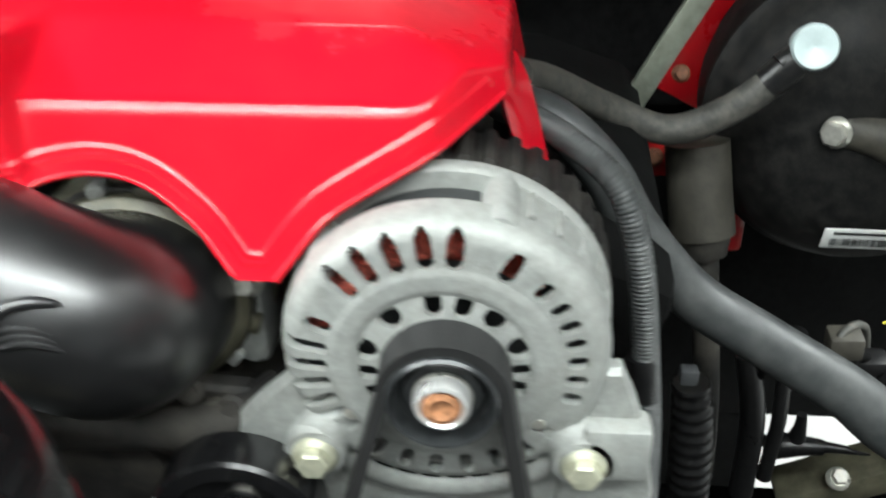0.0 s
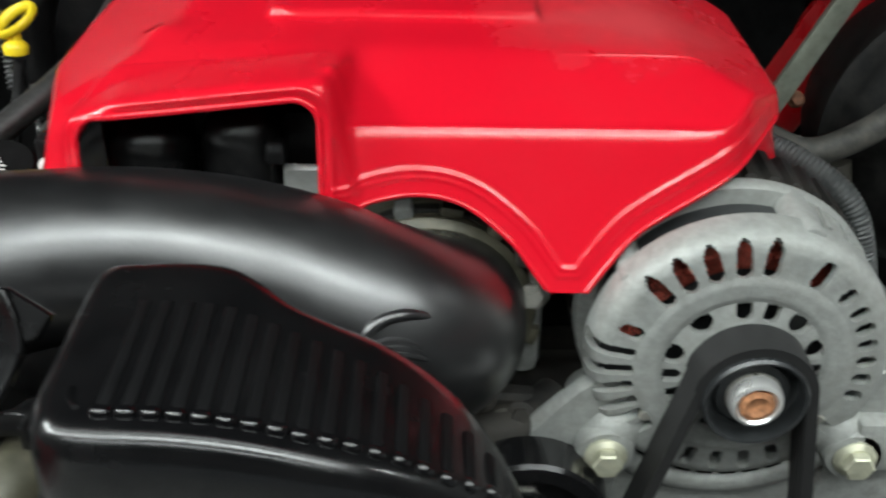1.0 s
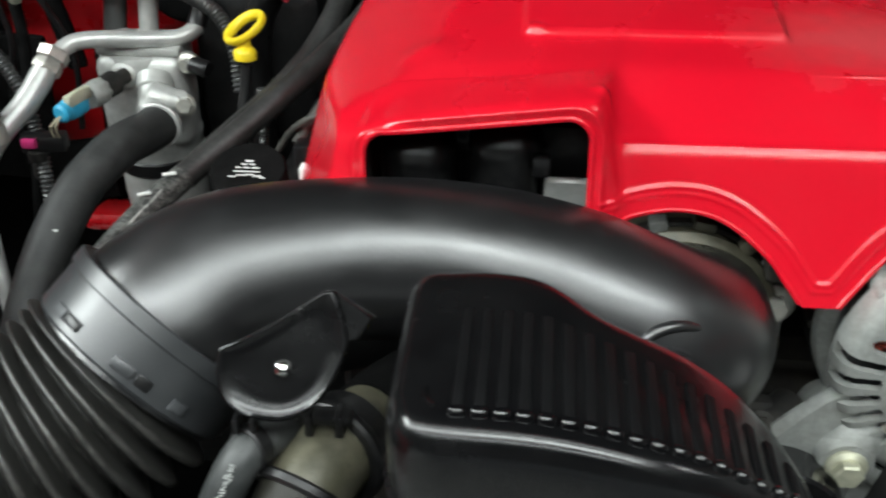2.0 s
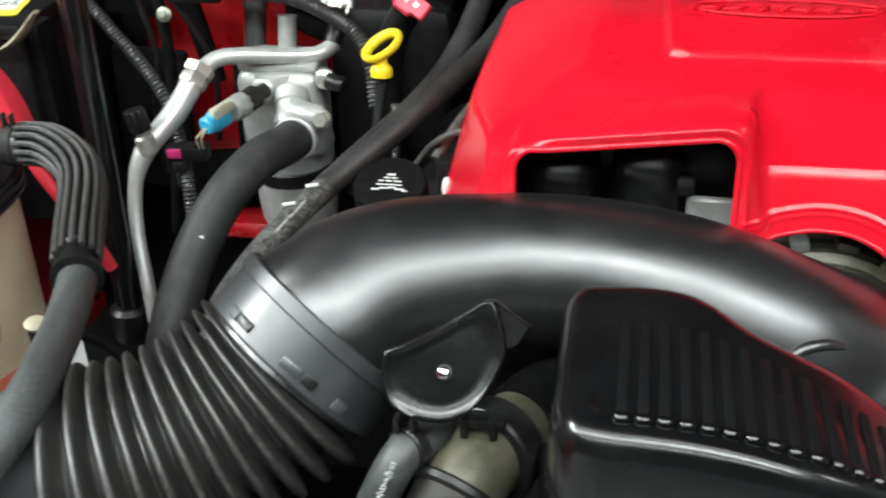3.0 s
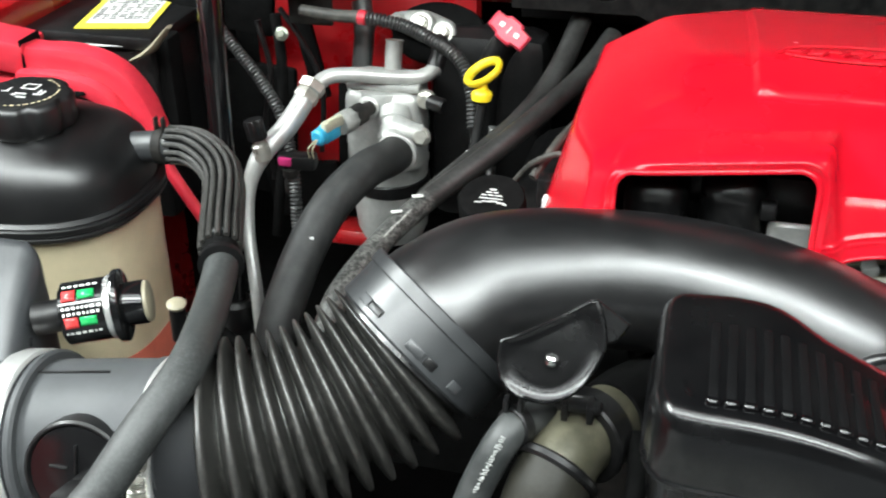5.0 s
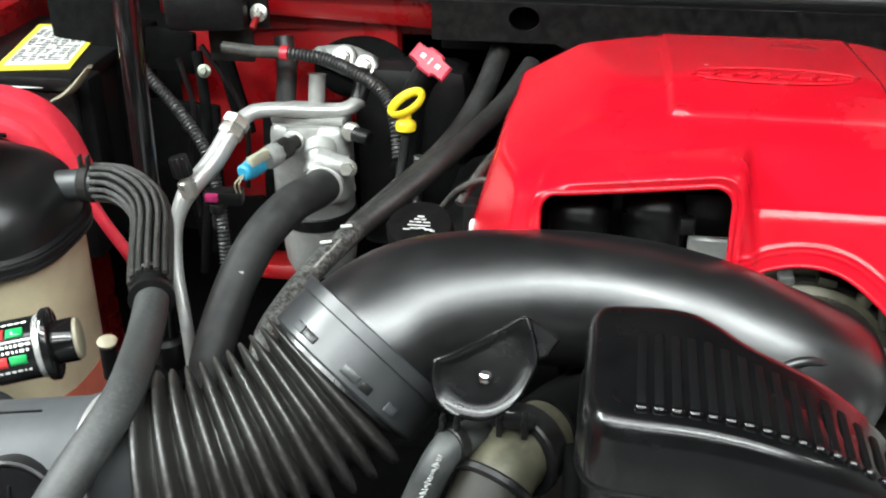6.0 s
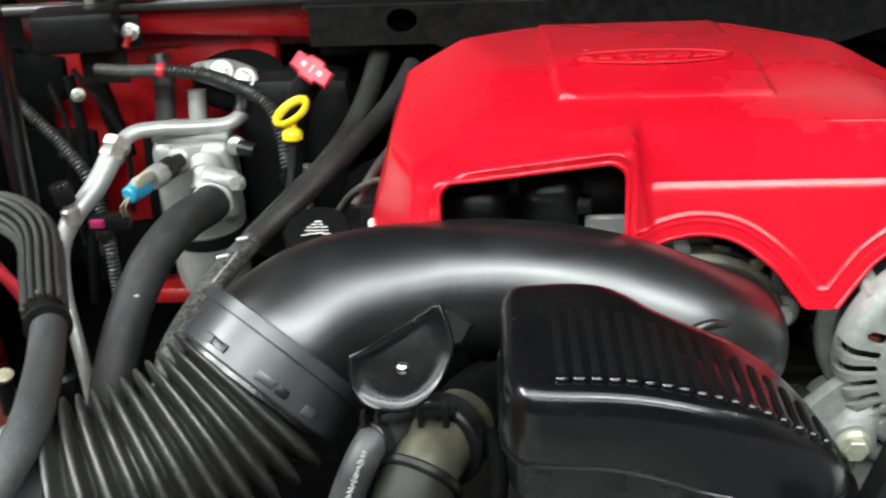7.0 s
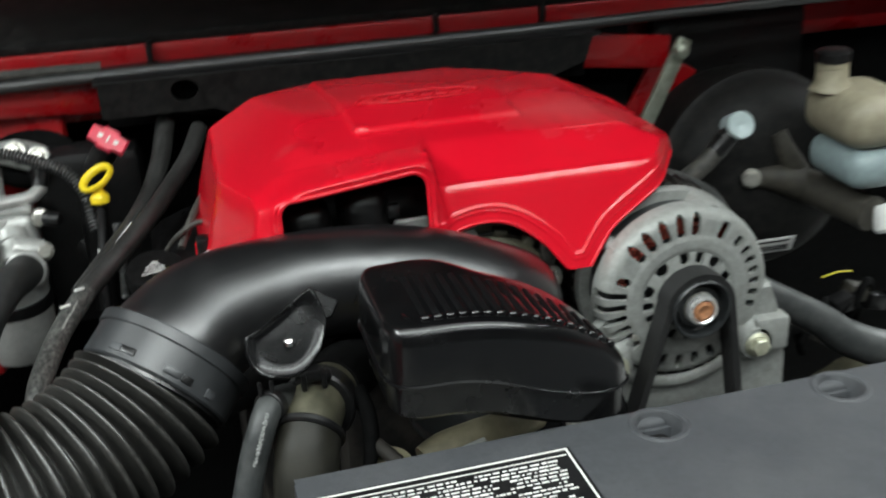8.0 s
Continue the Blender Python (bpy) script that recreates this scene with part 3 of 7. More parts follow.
    far = np.full(X.shape, 0.40)
    near = np.zeros_like(far)
    for _ in range(36):
        mid = (near + far) / 2
        out = field(core + way * mid[..., None]) > 0
        far, near = np.where(out, mid, far), np.where(out, near, mid)
    P = core + way * near[..., None]
    px, py, pz = P[..., 0], P[..., 1], P[..., 2]
    front = py < 0.475
    # raised pad and beads round window and arches
    w = window(px, pz)
    lift = np.where(front & (px < -0.205), 0.0020 * np.exp(-(((w - 0.0050) / 0.0019) ** 2)), 0.0)
    rim = np.concatenate([arches[0], np.linspace((-0.101, 1.2255), (-0.082, 1.2255), 24), arches[1]])
    d = np.full(px.shape, 1.0)
    near_rim = front & (px > -0.212) & (pz > 1.22)
    d[near_rim] = np.sqrt(((px[near_rim][:, None] - rim[None, ::2, 0]) ** 2 + (pz[near_rim][:, None] - rim[None, ::2, 1]) ** 2).min(1))
    for at, high in ((0.0085, 0.0008), (0.0118, 0.0012)):
        lift = lift + np.where(near_rim, high * np.exp(-(((d - at) / 0.0014) ** 2)), 0.0)

    ridge = np.exp(-(((pz - 1.3034) / 0.0010) ** 2)) * np.clip((px + 0.206) / 0.004, 0, 1) * np.clip((-0.012 - px) / 0.03, 0, 1)
    lift = lift + np.where(front, 0.0008 * ridge, 0.0)

    hip = np.exp(-(((py - 0.4885) / 0.0011) ** 2)) * np.clip((px + 0.095) / 0.02, 0, 1) * np.clip((-0.014 - px) / 0.006, 0, 1)
    lift = lift + np.where(pz > 1.31, 0.0011 * hip, 0.0)

    def smooth(v, a, b):
        t = np.clip((v - a) / (b - a), 0, 1)
        return t * t * (3 - 2 * t)

    pad_left = -0.262 + (0.70 - py) * 0.02
    pad = smooth(px, pad_left, pad_left + 0.006) * (1 - smooth(px, -0.106, -0.100)) * smooth(py, 0.528, 0.534) * (1 - smooth(py, 0.76, 0.775))
    lift = lift + np.where(pz > 1.30, 0.0048 * pad, 0.0)
    swell = np.exp(-(((px + 0.04) / 0.018) ** 2)) * np.exp(-(((py - 0.60) / 0.09) ** 2))
    lift = lift - np.where(pz > 1.29, 0.0018 * swell, 0.0)
    for bx, by, br, bh in ((-0.249, 0.534, 0.006, 0.003), (-0.313, 0.512, 0.012, 0.0035), (-0.2115, 0.448, 0.0060, 0.0045)):
        lift = lift + bh * np.exp(-((px - bx) ** 2 + (py - by) ** 2) / br**2)
    P = P + way * lift[..., None]

    def cut(q):
        """Positive where material stays."""
        a = q[..., 2] - lower(q[..., 0])
        b = np.where((q[..., 1] < 0.475), window(q[..., 0], q[..., 2]), 1.0)
        side = q[..., 2] - np.where(q[..., 0] < -0.2, 1.20, np.interp(q[..., 1], (0.475, 0.52, 0.60), (1.292, 1.290, 1.262)))
        return np.where(q[..., 1] < 0.475, np.minimum(a, b), side)

    keep = cut(P) > 0
    cells = keep[:-1, :-1] | keep[1:, :-1] | keep[:-1, 1:] | keep[1:, 1:]
    # vertices just past the rim are drawn back to it along the grid's columns or rows
    shift = P.copy()
    for i, j in zip(*np.nonzero(~keep)):
        best = None
        for a, b in ((0, 1), (0, -1), (1, 0), (-1, 0), (1, 1), (-1, 1), (1, -1), (-1, -1)):
            ii, jj = i + a, j + b
            if 0 <= ii < nx and 0 <= jj < nt and keep[ii, jj]:
                lo, hi = P[ii, jj], P[i, j]
                for _ in range(12):
                    m = (lo + hi) / 2
                    lo, hi = (m, hi) if float(cut(m[None])[0]) > 0 else (lo, m)
                far_off = float(np.linalg.norm(lo - P[i, j]))
                if best is None or far_off < best[0]:
                    best = (far_off, lo)
        if best:
            shift[i, j] = best[1]
    index = -np.ones(X.shape, int)
    verts, faces = [], []
    for i, j in zip(*np.nonzero(cells)):
        quad = []
        for a, b in ((i, j), (i + 1, j), (i + 1, j + 1), (i, j + 1)):
            if index[a, b] < 0:
                index[a, b] = len(verts)
                verts.append(shift[a, b])
            quad.append(int(index[a, b]))
        faces.append(tuple(quad[::-1]))
    shell = part("shell", Shape().add(verts, faces), RED_COVER, cover, sharp=80, turned=True)
    thick = shell.modifiers.new("thickness", "SOLIDIFY")
    thick.thickness, thick.offset = 0.0035, 1.0
    # rolled edges of the window and of the arches
    def on_front(x, z):
        lo, hi = 0.38, 0.50
        for _ in range(24):
            mid = (lo + hi) / 2
            lo, hi = (lo, mid) if float(field(np.array([[x, mid, z]]))[0]) < 0 else (mid, hi)
        return (x, lo + 0.0008, z)

    def window_top(x):
        return 1.3185 + (x + 0.2775) * 0.115

    left, right, ease = -0.338, -0.217, 0.013
    hoop = [(left, z) for z in np.linspace(1.262, window_top(left) - ease, 10)]
    hoop += [(left + ease * (1 - math.cos(a)), window_top(left + ease) - ease * (1 - math.sin(a))) for a in np.linspace(0.15, math.pi / 2, 8)]
    hoop += [(x, window_top(x)) for x in np.linspace(left + ease + 0.006, right - ease - 0.006, 16)]
    hoop += [(right - ease * (1 - math.cos(a)), window_top(right - ease) - ease * (1 - math.sin(a))) for a in np.linspace(math.pi / 2, 0.15, 8)]
    hoop += [(right, z) for z in np.linspace(window_top(right) - ease - 0.002, 1.268, 10)]
    part("window_edge", sweep([on_front(*q) for q in hoop], 0.0019, 10, 0.002), RED_COVER, cover)
    for arch in arches:
        part("arch_edge", sweep([on_front(*q) for q in arch[::3]], 0.0016, 10, 0.003), RED_COVER, cover)
    # side flap that hangs behind the alternator
    inner = spline([(0.012, 0.497, 1.306), (0.018, 0.500, 1.298), (0.023, 0.505, 1.281), (0.029, 0.512, 1.255), (0.0325, 0.516, 1.241), (0.038, 0.520, 1.227)], 0.006)
    outer = spline([(0.019, 0.535, 1.306), (0.0265, 0.535, 1.297), (0.0365, 0.535, 1.279), (0.0425, 0.534, 1.259), (0.048, 0.532, 1.237), (0.0515, 0.531, 1.2225)], 0.006)
    inner, outer = inner[0], outer[0]
    flap, verts, wide, long = Shape(), [], 7, 16
    for i in range(long):
        a, b = inner[round(i * (len(inner) - 1) / (long - 1))], outer[round(i * (len(outer) - 1) / (long - 1))]
        for k in range(wide):
            s = k / (wide - 1)
            verts.append(Vector(a).lerp(Vector(b), s) + Vector((0, -0.004 * math.sin(math.pi * s), 0)))
    flap.add(verts, [(i * wide + k, i * wide + k + 1, i * wide + wide + k + 1, i * wide + wide + k) for i in range(long - 1) for k in range(wide - 1)])
    f = part("side_flap", flap, RED_COVER, cover)
    thicken(f, 0.0035)
    # moulded badge: an oval rim round plain raised bars
    m = Matrix.Translation((-0.180, 0.603, 1.3355)) @ Matrix.Rotation(radians(-2), 4, "X")
    for way, high in ((1, 0.0185), (-1, 0.0175)):
        arc = [(0.060 * math.cos(q), way * high * math.sin(q), 0.0006) for q in np.linspace(0.30, math.pi - 0.30, 26)]
        part("badge_rim", sweep([m @ Vector(p) for p in arc], [0.0003] + [0.0010] * 24 + [0.0003], 8, 0.004), RED_COVER, cover)
    rng = random.Random(6)
    for k in range(9):
        x = -0.058 + 0.0145 * k
        tall = (0.010, 0.013, 0.011, 0.014, 0.010, 0.011, 0.014, 0.011, 0.010)[k]
        stroke = [(x - 0.004, -tall / 2, 0.0006), (x - 0.001, -tall / 6, 0.0006), (x + 0.001, tall / 6, 0.0006), (x + 0.0045, tall / 2, 0.0006)]
        part("badge_bar", sweep([m @ Vector(p) for p in stroke], [0.0009, 0.0017, 0.0017, 0.0009], 8, 0.003), RED_COVER, cover)
        if k < 8:
            high = rng.choice((-0.30, 0.30, 0.0)) * tall
            part("badge_bar", sweep([m @ Vector((x + 0.002, high, 0.0005)), m @ Vector((x + 0.0115, high + 0.0008, 0.0005))], 0.0010, 8, 0.003), RED_COVER, cover)


engine_cover()


# ---- intake: duct, resonator box, bellows, air meter ----
def intake_duct():
    duct = thing("intake_duct", (-0.28, 0.39, 1.19), "satin black plastic intake duct with broad glossy highlights", "air duct")
    line = [(-0.450, 0.336, 1.215), (-0.428, 0.356, 1.236), (-0.400, 0.375, 1.2490), (-0.345, 0.393, 1.2525), (-0.285, 0.398, 1.2505), (-0.232, 0.392, 1.242),
            (-0.192, 0.386, 1.226), (-0.166, 0.396, 1.209), (-0.160, 0.425, 1.198), (-0.160, 0.47, 1.195)]
    part("tube", sweep(line, [0.053, 0.052, 0.0475, 0.0435, 0.043, 0.0445, 0.048, 0.050, 0.050, 0.049], 40, 0.006), DUCT, duct)
    part("moulded_loop", sweep([(-0.1955, 0.3400, 1.2350), (-0.1922, 0.3404, 1.2436), (-0.1858, 0.3444, 1.2499), (-0.1748, 0.3483, 1.2517), (-0.1652, 0.3529, 1.2482), (-0.1582, 0.3560, 1.2441)], [0.0010, 0.0026, 0.0032, 0.0030, 0.0022, 0.0010], 12, 0.003), DUCT, duct)
    for k in range(3):
        drop = Vector((0.0013, -0.0008, -0.0032)) * k
        part("moulded_rib", sweep([Vector(p) + drop for p in ((-0.1900, 0.3405, 1.2399), (-0.1817, 0.3421, 1.2415), (-0.1722, 0.3441, 1.2394), (-0.1611, 0.3476, 1.2324))], [0.0010, 0.0019, 0.0019, 0.0010], 8, 0.003), DUCT, duct)
    # fixing bracket hung on the duct's front
    m = placed((-0.353, 0.288, 1.262), (0.10, -0.86, 0.50), (0, 0, 1))
    leaf = [(-0.0285, 0.0105), (-0.0295, -0.002), (-0.026, -0.0135), (-0.016, -0.0205), (-0.002, -0.0228), (0.010, -0.0185), (0.020, -0.0085), (0.0275, 0.006), (0.0285, 0.014)]
    leaf = [tuple(q[:2]) for q in spline([(x, y, 0) for x, y in leaf], 0.0015)[0]] + [(0.0265, 0.0245), (0.0228, 0.0350), (0.0190, 0.0345), (0.0, 0.0235), (-0.018, 0.0145)]
    dish = Shape()
    n = len(leaf)
    for k, (shrink, high) in enumerate(((1.0, 0.0), (1.0, 0.0036), (0.985, 0.0058), (0.945, 0.0062), (0.900, 0.0044), (0.6, 0.0046), (0.3, 0.0048))):
        dish.add([(x * shrink, 0.003 + (y - 0.003) * shrink, high) for x, y in leaf], [])
        if k:
            dish.f += [((k - 1) * n + i, (k - 1) * n + (i + 1) % n, k * n + (i + 1) % n, k * n + i) for i in range(n)]
    dish.f += [tuple(range(n))[::-1], tuple(6 * n + i for i in range(n))]
    b = part("bracket", dish.moved(m), BOX, duct, "black moulded fixing bracket", sharp=75)
    part("bracket_web", plate([(0.0232, 0.0345), (0.0262, 0.0240), (0.0288, 0.0110), (0.0335, 0.0125), (0.0405, 0.0225)], 0.004, m, 0.0015), BOX, b)
    part("bolt", revolve([(0.0040, 0), (0.0038, 0.0012), (0.0030, 0.0022), (0.0016, 0.0030), (0, 0.0033)], (-0.3525, 0.2830, 1.2660), (0.10, -0.86, 0.50), 20), CHROME, b, "bright steel bolt")
    # collar towards the bellows
    way = np.array((0.596, 0.55, 0.585))
    end = np.array((-0.4283, 0.3563, 1.2363))
    collar = part("collar", ring(0.046, 0.0570, -0.034, 0.0, end, way, 56), COLLAR, duct, "dark grey rubber collar")
    part("collar_band", ring(0.0560, 0.0588, -0.0085, 0.0005, end, way, 56, 0.0008), COLLAR, collar)
    for turn_, wide, deep, mat in ((93, 0.010, 0.0055, SENSOR), (104, 0.011, 0.005, BLACK), (138, 0.012, 0.0055, COLLAR), (150, 0.008, 0.0055, BLACK), (171, 0.0085, 0.006, SENSOR)):
        t = placed(end, way) @ Matrix.Rotation(radians(turn_), 4, "Z")
        part("tab", block((0.0572, 0, -0.0265), (0.0020, wide, deep), 0.0006).moved(t), mat, collar, "pale worn tab" if mat is SENSOR else "")


intake_duct()


def resonator():
    box = thing("resonator_box", (-0.22, 0.27, 1.17), "black plastic resonator box with ribbed sloping lid", "resonator box")
    plan = spline([(-0.300, 0.232), (-0.3005, 0.285), (-0.2995, 0.309), (-0.292, 0.3195), (-0.278, 0.3220), (-0.258, 0.3230), (-0.241, 0.3205), (-0.228, 0.3125), (-0.214, 0.3010), (-0.198, 0.2965), (-0.178, 0.2955), (-0.155, 0.2900), (-0.136, 0.277),
                   (-0.123, 0.254), (-0.128, 0.232), (-0.158, 0.218), (-0.200, 0.2085), (-0.250, 0.207), (-0.282, 0.2085), (-0.295, 0.216), (-0.300, 0.232)], 0.004)[0][:-1]
    plan = np.array([(p[0], p[1]) for p in plan])
    n = len(plan)

    def lid(x):
        return 1.3000 - 0.036 * np.clip((x + 0.271) / 0.116, 0, 1.35) ** 2.4

    edge = np.roll(plan, -1, 0) - np.roll(plan, 1, 0)
    inward = np.stack([edge[:, 1], -edge[:, 0]], 1)
    inward /= np.linalg.norm(inward, axis=1)[:, None]
    mid = plan.mean(0)
    if ((mid - plan) * inward).sum() < 0:
        inward = -inward

    def level(inset, drop, floor=None):
        q = plan + inward * inset
        z = lid(q[:, 0]) - drop if floor is None else np.full(n, floor)
        return np.c_[q, z]

    def seam(q):
        t = np.clip((q[:, 0] + 0.262) / 0.135, 0, 1)
        return 1.2595 - 0.039 * t * t * (3 - 2 * t)

    def walls(levels, close=True):
        s = Shape()
        verts = np.concatenate(levels)
        faces = []
        for k in range(len(levels) - 1):
            faces += [(k * n + i, k * n + (i + 1) % n, (k + 1) * n + (i + 1) % n, (k + 1) * n + i) for i in range(n)]
        s.add(verts, faces)
        if close:
            m = len(levels) - 1
            c = np.array([*levels[-1].mean(0)])
            top = levels[-1]
            rings = [top * (1 - f) + c * f for f in (0.33, 0.66)]
            rings = [np.c_[r[:, :2], lid(r[:, 0])] for r in rings]
            base = len(s.v)
            s.add(np.concatenate([*rings, [[c[0], c[1], lid(c[0])]]]), [])
            ids = [[m * n + i for i in range(n)], [base + i for i in range(n)], [base + n + i for i in range(n)]]
            s.f += [(a[i], a[(i + 1) % n], b[(i + 1) % n], b[i]) for a, b in zip(ids, ids[1:]) for i in range(n)]
            s.f += [(ids[2][i], ids[2][(i + 1) % n], base + 2 * n) for i in range(n)]
        return s

    low = plan + inward * 0.0005
    join = np.c_[low, seam(low)]
    part("lid", walls([join, level(0.0008, 0.013), level(0.0022, 0.006), level(0.0055, 0.0018), level(0.0095, 0.0002), level(0.014, 0.0)]), BOX, box)
    base = plan + inward * 0.003
    under = plan + inward * 0.016
    part("tray", walls([np.c_[under, seam(under) - 0.034], np.c_[base, seam(base) - 0.024], np.c_[base, seam(base) - 0.001]], False), BOX, box)
    out = plan - inward * 0.0012
    # Lip stands proud so its edge catches a highlight; same plastic as the box.
    part("seam_lip", walls([np.c_[base, seam(base) - 0.0016], np.c_[out, seam(out) - 0.0010], np.c_[out, seam(out) - 0.0002], np.c_[low, seam(low) + 0.0005]], False), BOX, box, "narrow black seam lip shaped to catch a highlight")
    part("corner_tick", sweep([(-0.2840, 0.2350, 1.3002), (-0.2832, 0.2285, 1.3002), (-0.2800, 0.2245, 1.3002)], 0.0010, 8, 0.002), BOX, box)
    # ribs across the lid, each ending in a bright little step
    front_y = lambda x: np.interp(x, (-0.29, -0.203, -0.155, -0.13), (0.2215, 0.2215, 0.2295, 0.240))  # noqa: E731
    back_y = lambda x: np.interp(x, (-0.29, -0.24, -0.215, -0.15, -0.135), (0.288, 0.287, 0.277, 0.264, 0.256))  # noqa: E731
    for k in range(17):
        x = -0.271 + 0.0083 * k
        a, b = float(front_y(x)), float(back_y(x))
        z = float(lid(x))
        lean = Matrix.Rotation(math.atan2(float(lid(x - 0.002) - lid(x + 0.002)), 0.004), 4, "Y")
        rib = part("rib", block((x, (a + b) / 2 + 0.002, z - 0.0001), (0.0046, b - a - 0.004, 0.0016), 0.0007, lean), RIBS, box)
        part("rib_end", block((x, a, z + 0.0003), (0.0066, 0.0044, 0.0046), 0.0011, lean, cuts=1), BOX, rib)


resonator()


def bellows():
    b = thing("intake_bellows", (-0.49, 0.27, 1.16), "dusty black ribbed rubber intake bellows", "bellows")
    bend = [Vector(p) for p in ((-0.5570, 0.2696, 1.1840), (-0.5208, 0.2790, 1.1861), (-0.4752, 0.3130, 1.1903), (-0.4440, 0.3418, 1.2209))]
    line = [tuple((1 - u) ** 3 * bend[0] + 3 * (1 - u) ** 2 * u * bend[1] + 3 * (1 - u) * u * u * bend[2] + u**3 * bend[3]) for u in np.linspace(0, 1, 9)]
    first, pitch = 0.0088 - 0.0058, 0.01162

    def rib(s):
        """Rounded fins with deep valleys between them."""
        if s < first or s > first + 11 * pitch:
            return 0.0
        c = (s - first) % pitch / pitch
        return 0.0165 * math.exp(-((abs(c - 0.5) / 0.31) ** 3.2))

    part("ribbed_tube", sweep(line, [0.0460, 0.0437, 0.0420, 0.0410, 0.0405, 0.0408, 0.0418, 0.0434, 0.0455], 72, 0.0006, ripple=rib), BELLOWS, b)
    at = (-0.5707, 0.2642, 1.1825)
    part("neck", sweep([(-0.580, 0.2620, 1.1820), (-0.5570, 0.2696, 1.1840), (-0.548, 0.2720, 1.1845)], 0.0505, 48), CUFF, b)
    part("hose_clamp", ring(0.0500, 0.0532, -0.0058, 0.0058, at, (1, 0.06, 0.06), 40, 0.0008), CLAMP, b, "bright steel worm clamp")
    part("clamp_screw", sweep([(-0.5701, 0.2130, 1.1994), (-0.5691, 0.2064, 1.1591)], 0.0052, 12, 0.0007, ripple=lambda s: 0.0010 * math.sin(s * 3300)), STEEL, b, "threaded clamp screw")
    part("screw_housing", block((-0.5707, 0.2190, 1.2092), (0.013, 0.011, 0.013), 0.002), STEEL, b)


bellows()


def air_meter():
    a = thing("air_flow_meter", (-0.60, 0.222, 1.15), "grey plastic air flow meter with round sensor port", "air flow meter")
    way = np.array((0.986, 0.075, 0.12))
    way /= np.linalg.norm(way)
    c = np.array((-0.600, 0.225, 1.2125))
    part("body", revolve([(0.0425, -0.052), (0.0445, -0.046), (0.0445, 0.040), (0.0455, 0.043), (0.0455, 0.058)], c, way, 48), SENSOR, a)
    part("wide_clamp", ring(0.046, 0.0505, -0.0435, -0.0275, c, way, 48), CLAMP, a, "broad bright steel band clamp")
    part("rubber_cuff", revolve([(0.030, -0.098), (0.040, -0.090), (0.0462, -0.076), (0.0485, -0.064), (0.0490, -0.046), (0.0490, -0.028), (0.0470, -0.026)], c, way, 48), CUFF, a, "dark rubber cuff")
    part("flange", ring(0.040, 0.0500, -0.0255, -0.020, c, way, 48), SENSOR, a)
    up = Vector((0.05, -0.945, 0.32))
    at = Vector(c) + up * 0.034 + Vector(way) * 0.015 + Vector((0, 0, -0.003))
    port = part("sensor_port", revolve([(0.0300, 0), (0.0300, 0.013), (0.0288, 0.0142), (0.0278, 0.0142), (0.0265, 0.011), (0, 0.011)], at, up, 40), BLACK, a, "black round sensor port")
    part("port_cap", revolve([(0.0266, 0.0105), (0.0266, 0.013), (0.024, 0.0138), (0, 0.0138)], at, up, 40), GLOSS, port)
    m = placed(at + up * 0.0138, up)
    for w in ((0, 0.009, 0.0012, 0.016), (-0.010, 0.004, 0.010, 0.0014)):
        part("port_rib", block((w[0], w[1], 0.0006), (w[2], w[3], 0.0014), 0.0004).moved(m), BLACK, port)
    part("plug", block((0.006, -0.010, 0.010), (0.020, 0.016, 0.022), 0.002).moved(m), BLACK, port)
    part("moulding_line", block(np.array(c) + np.array((-0.008, 0.0, 0.0445)), (0.05, 0.0012, 0.0012), 0.0003, axes_to(way) @ Matrix.Rotation(radians(90), 4, "Y")), BLACK, a)


air_meter()


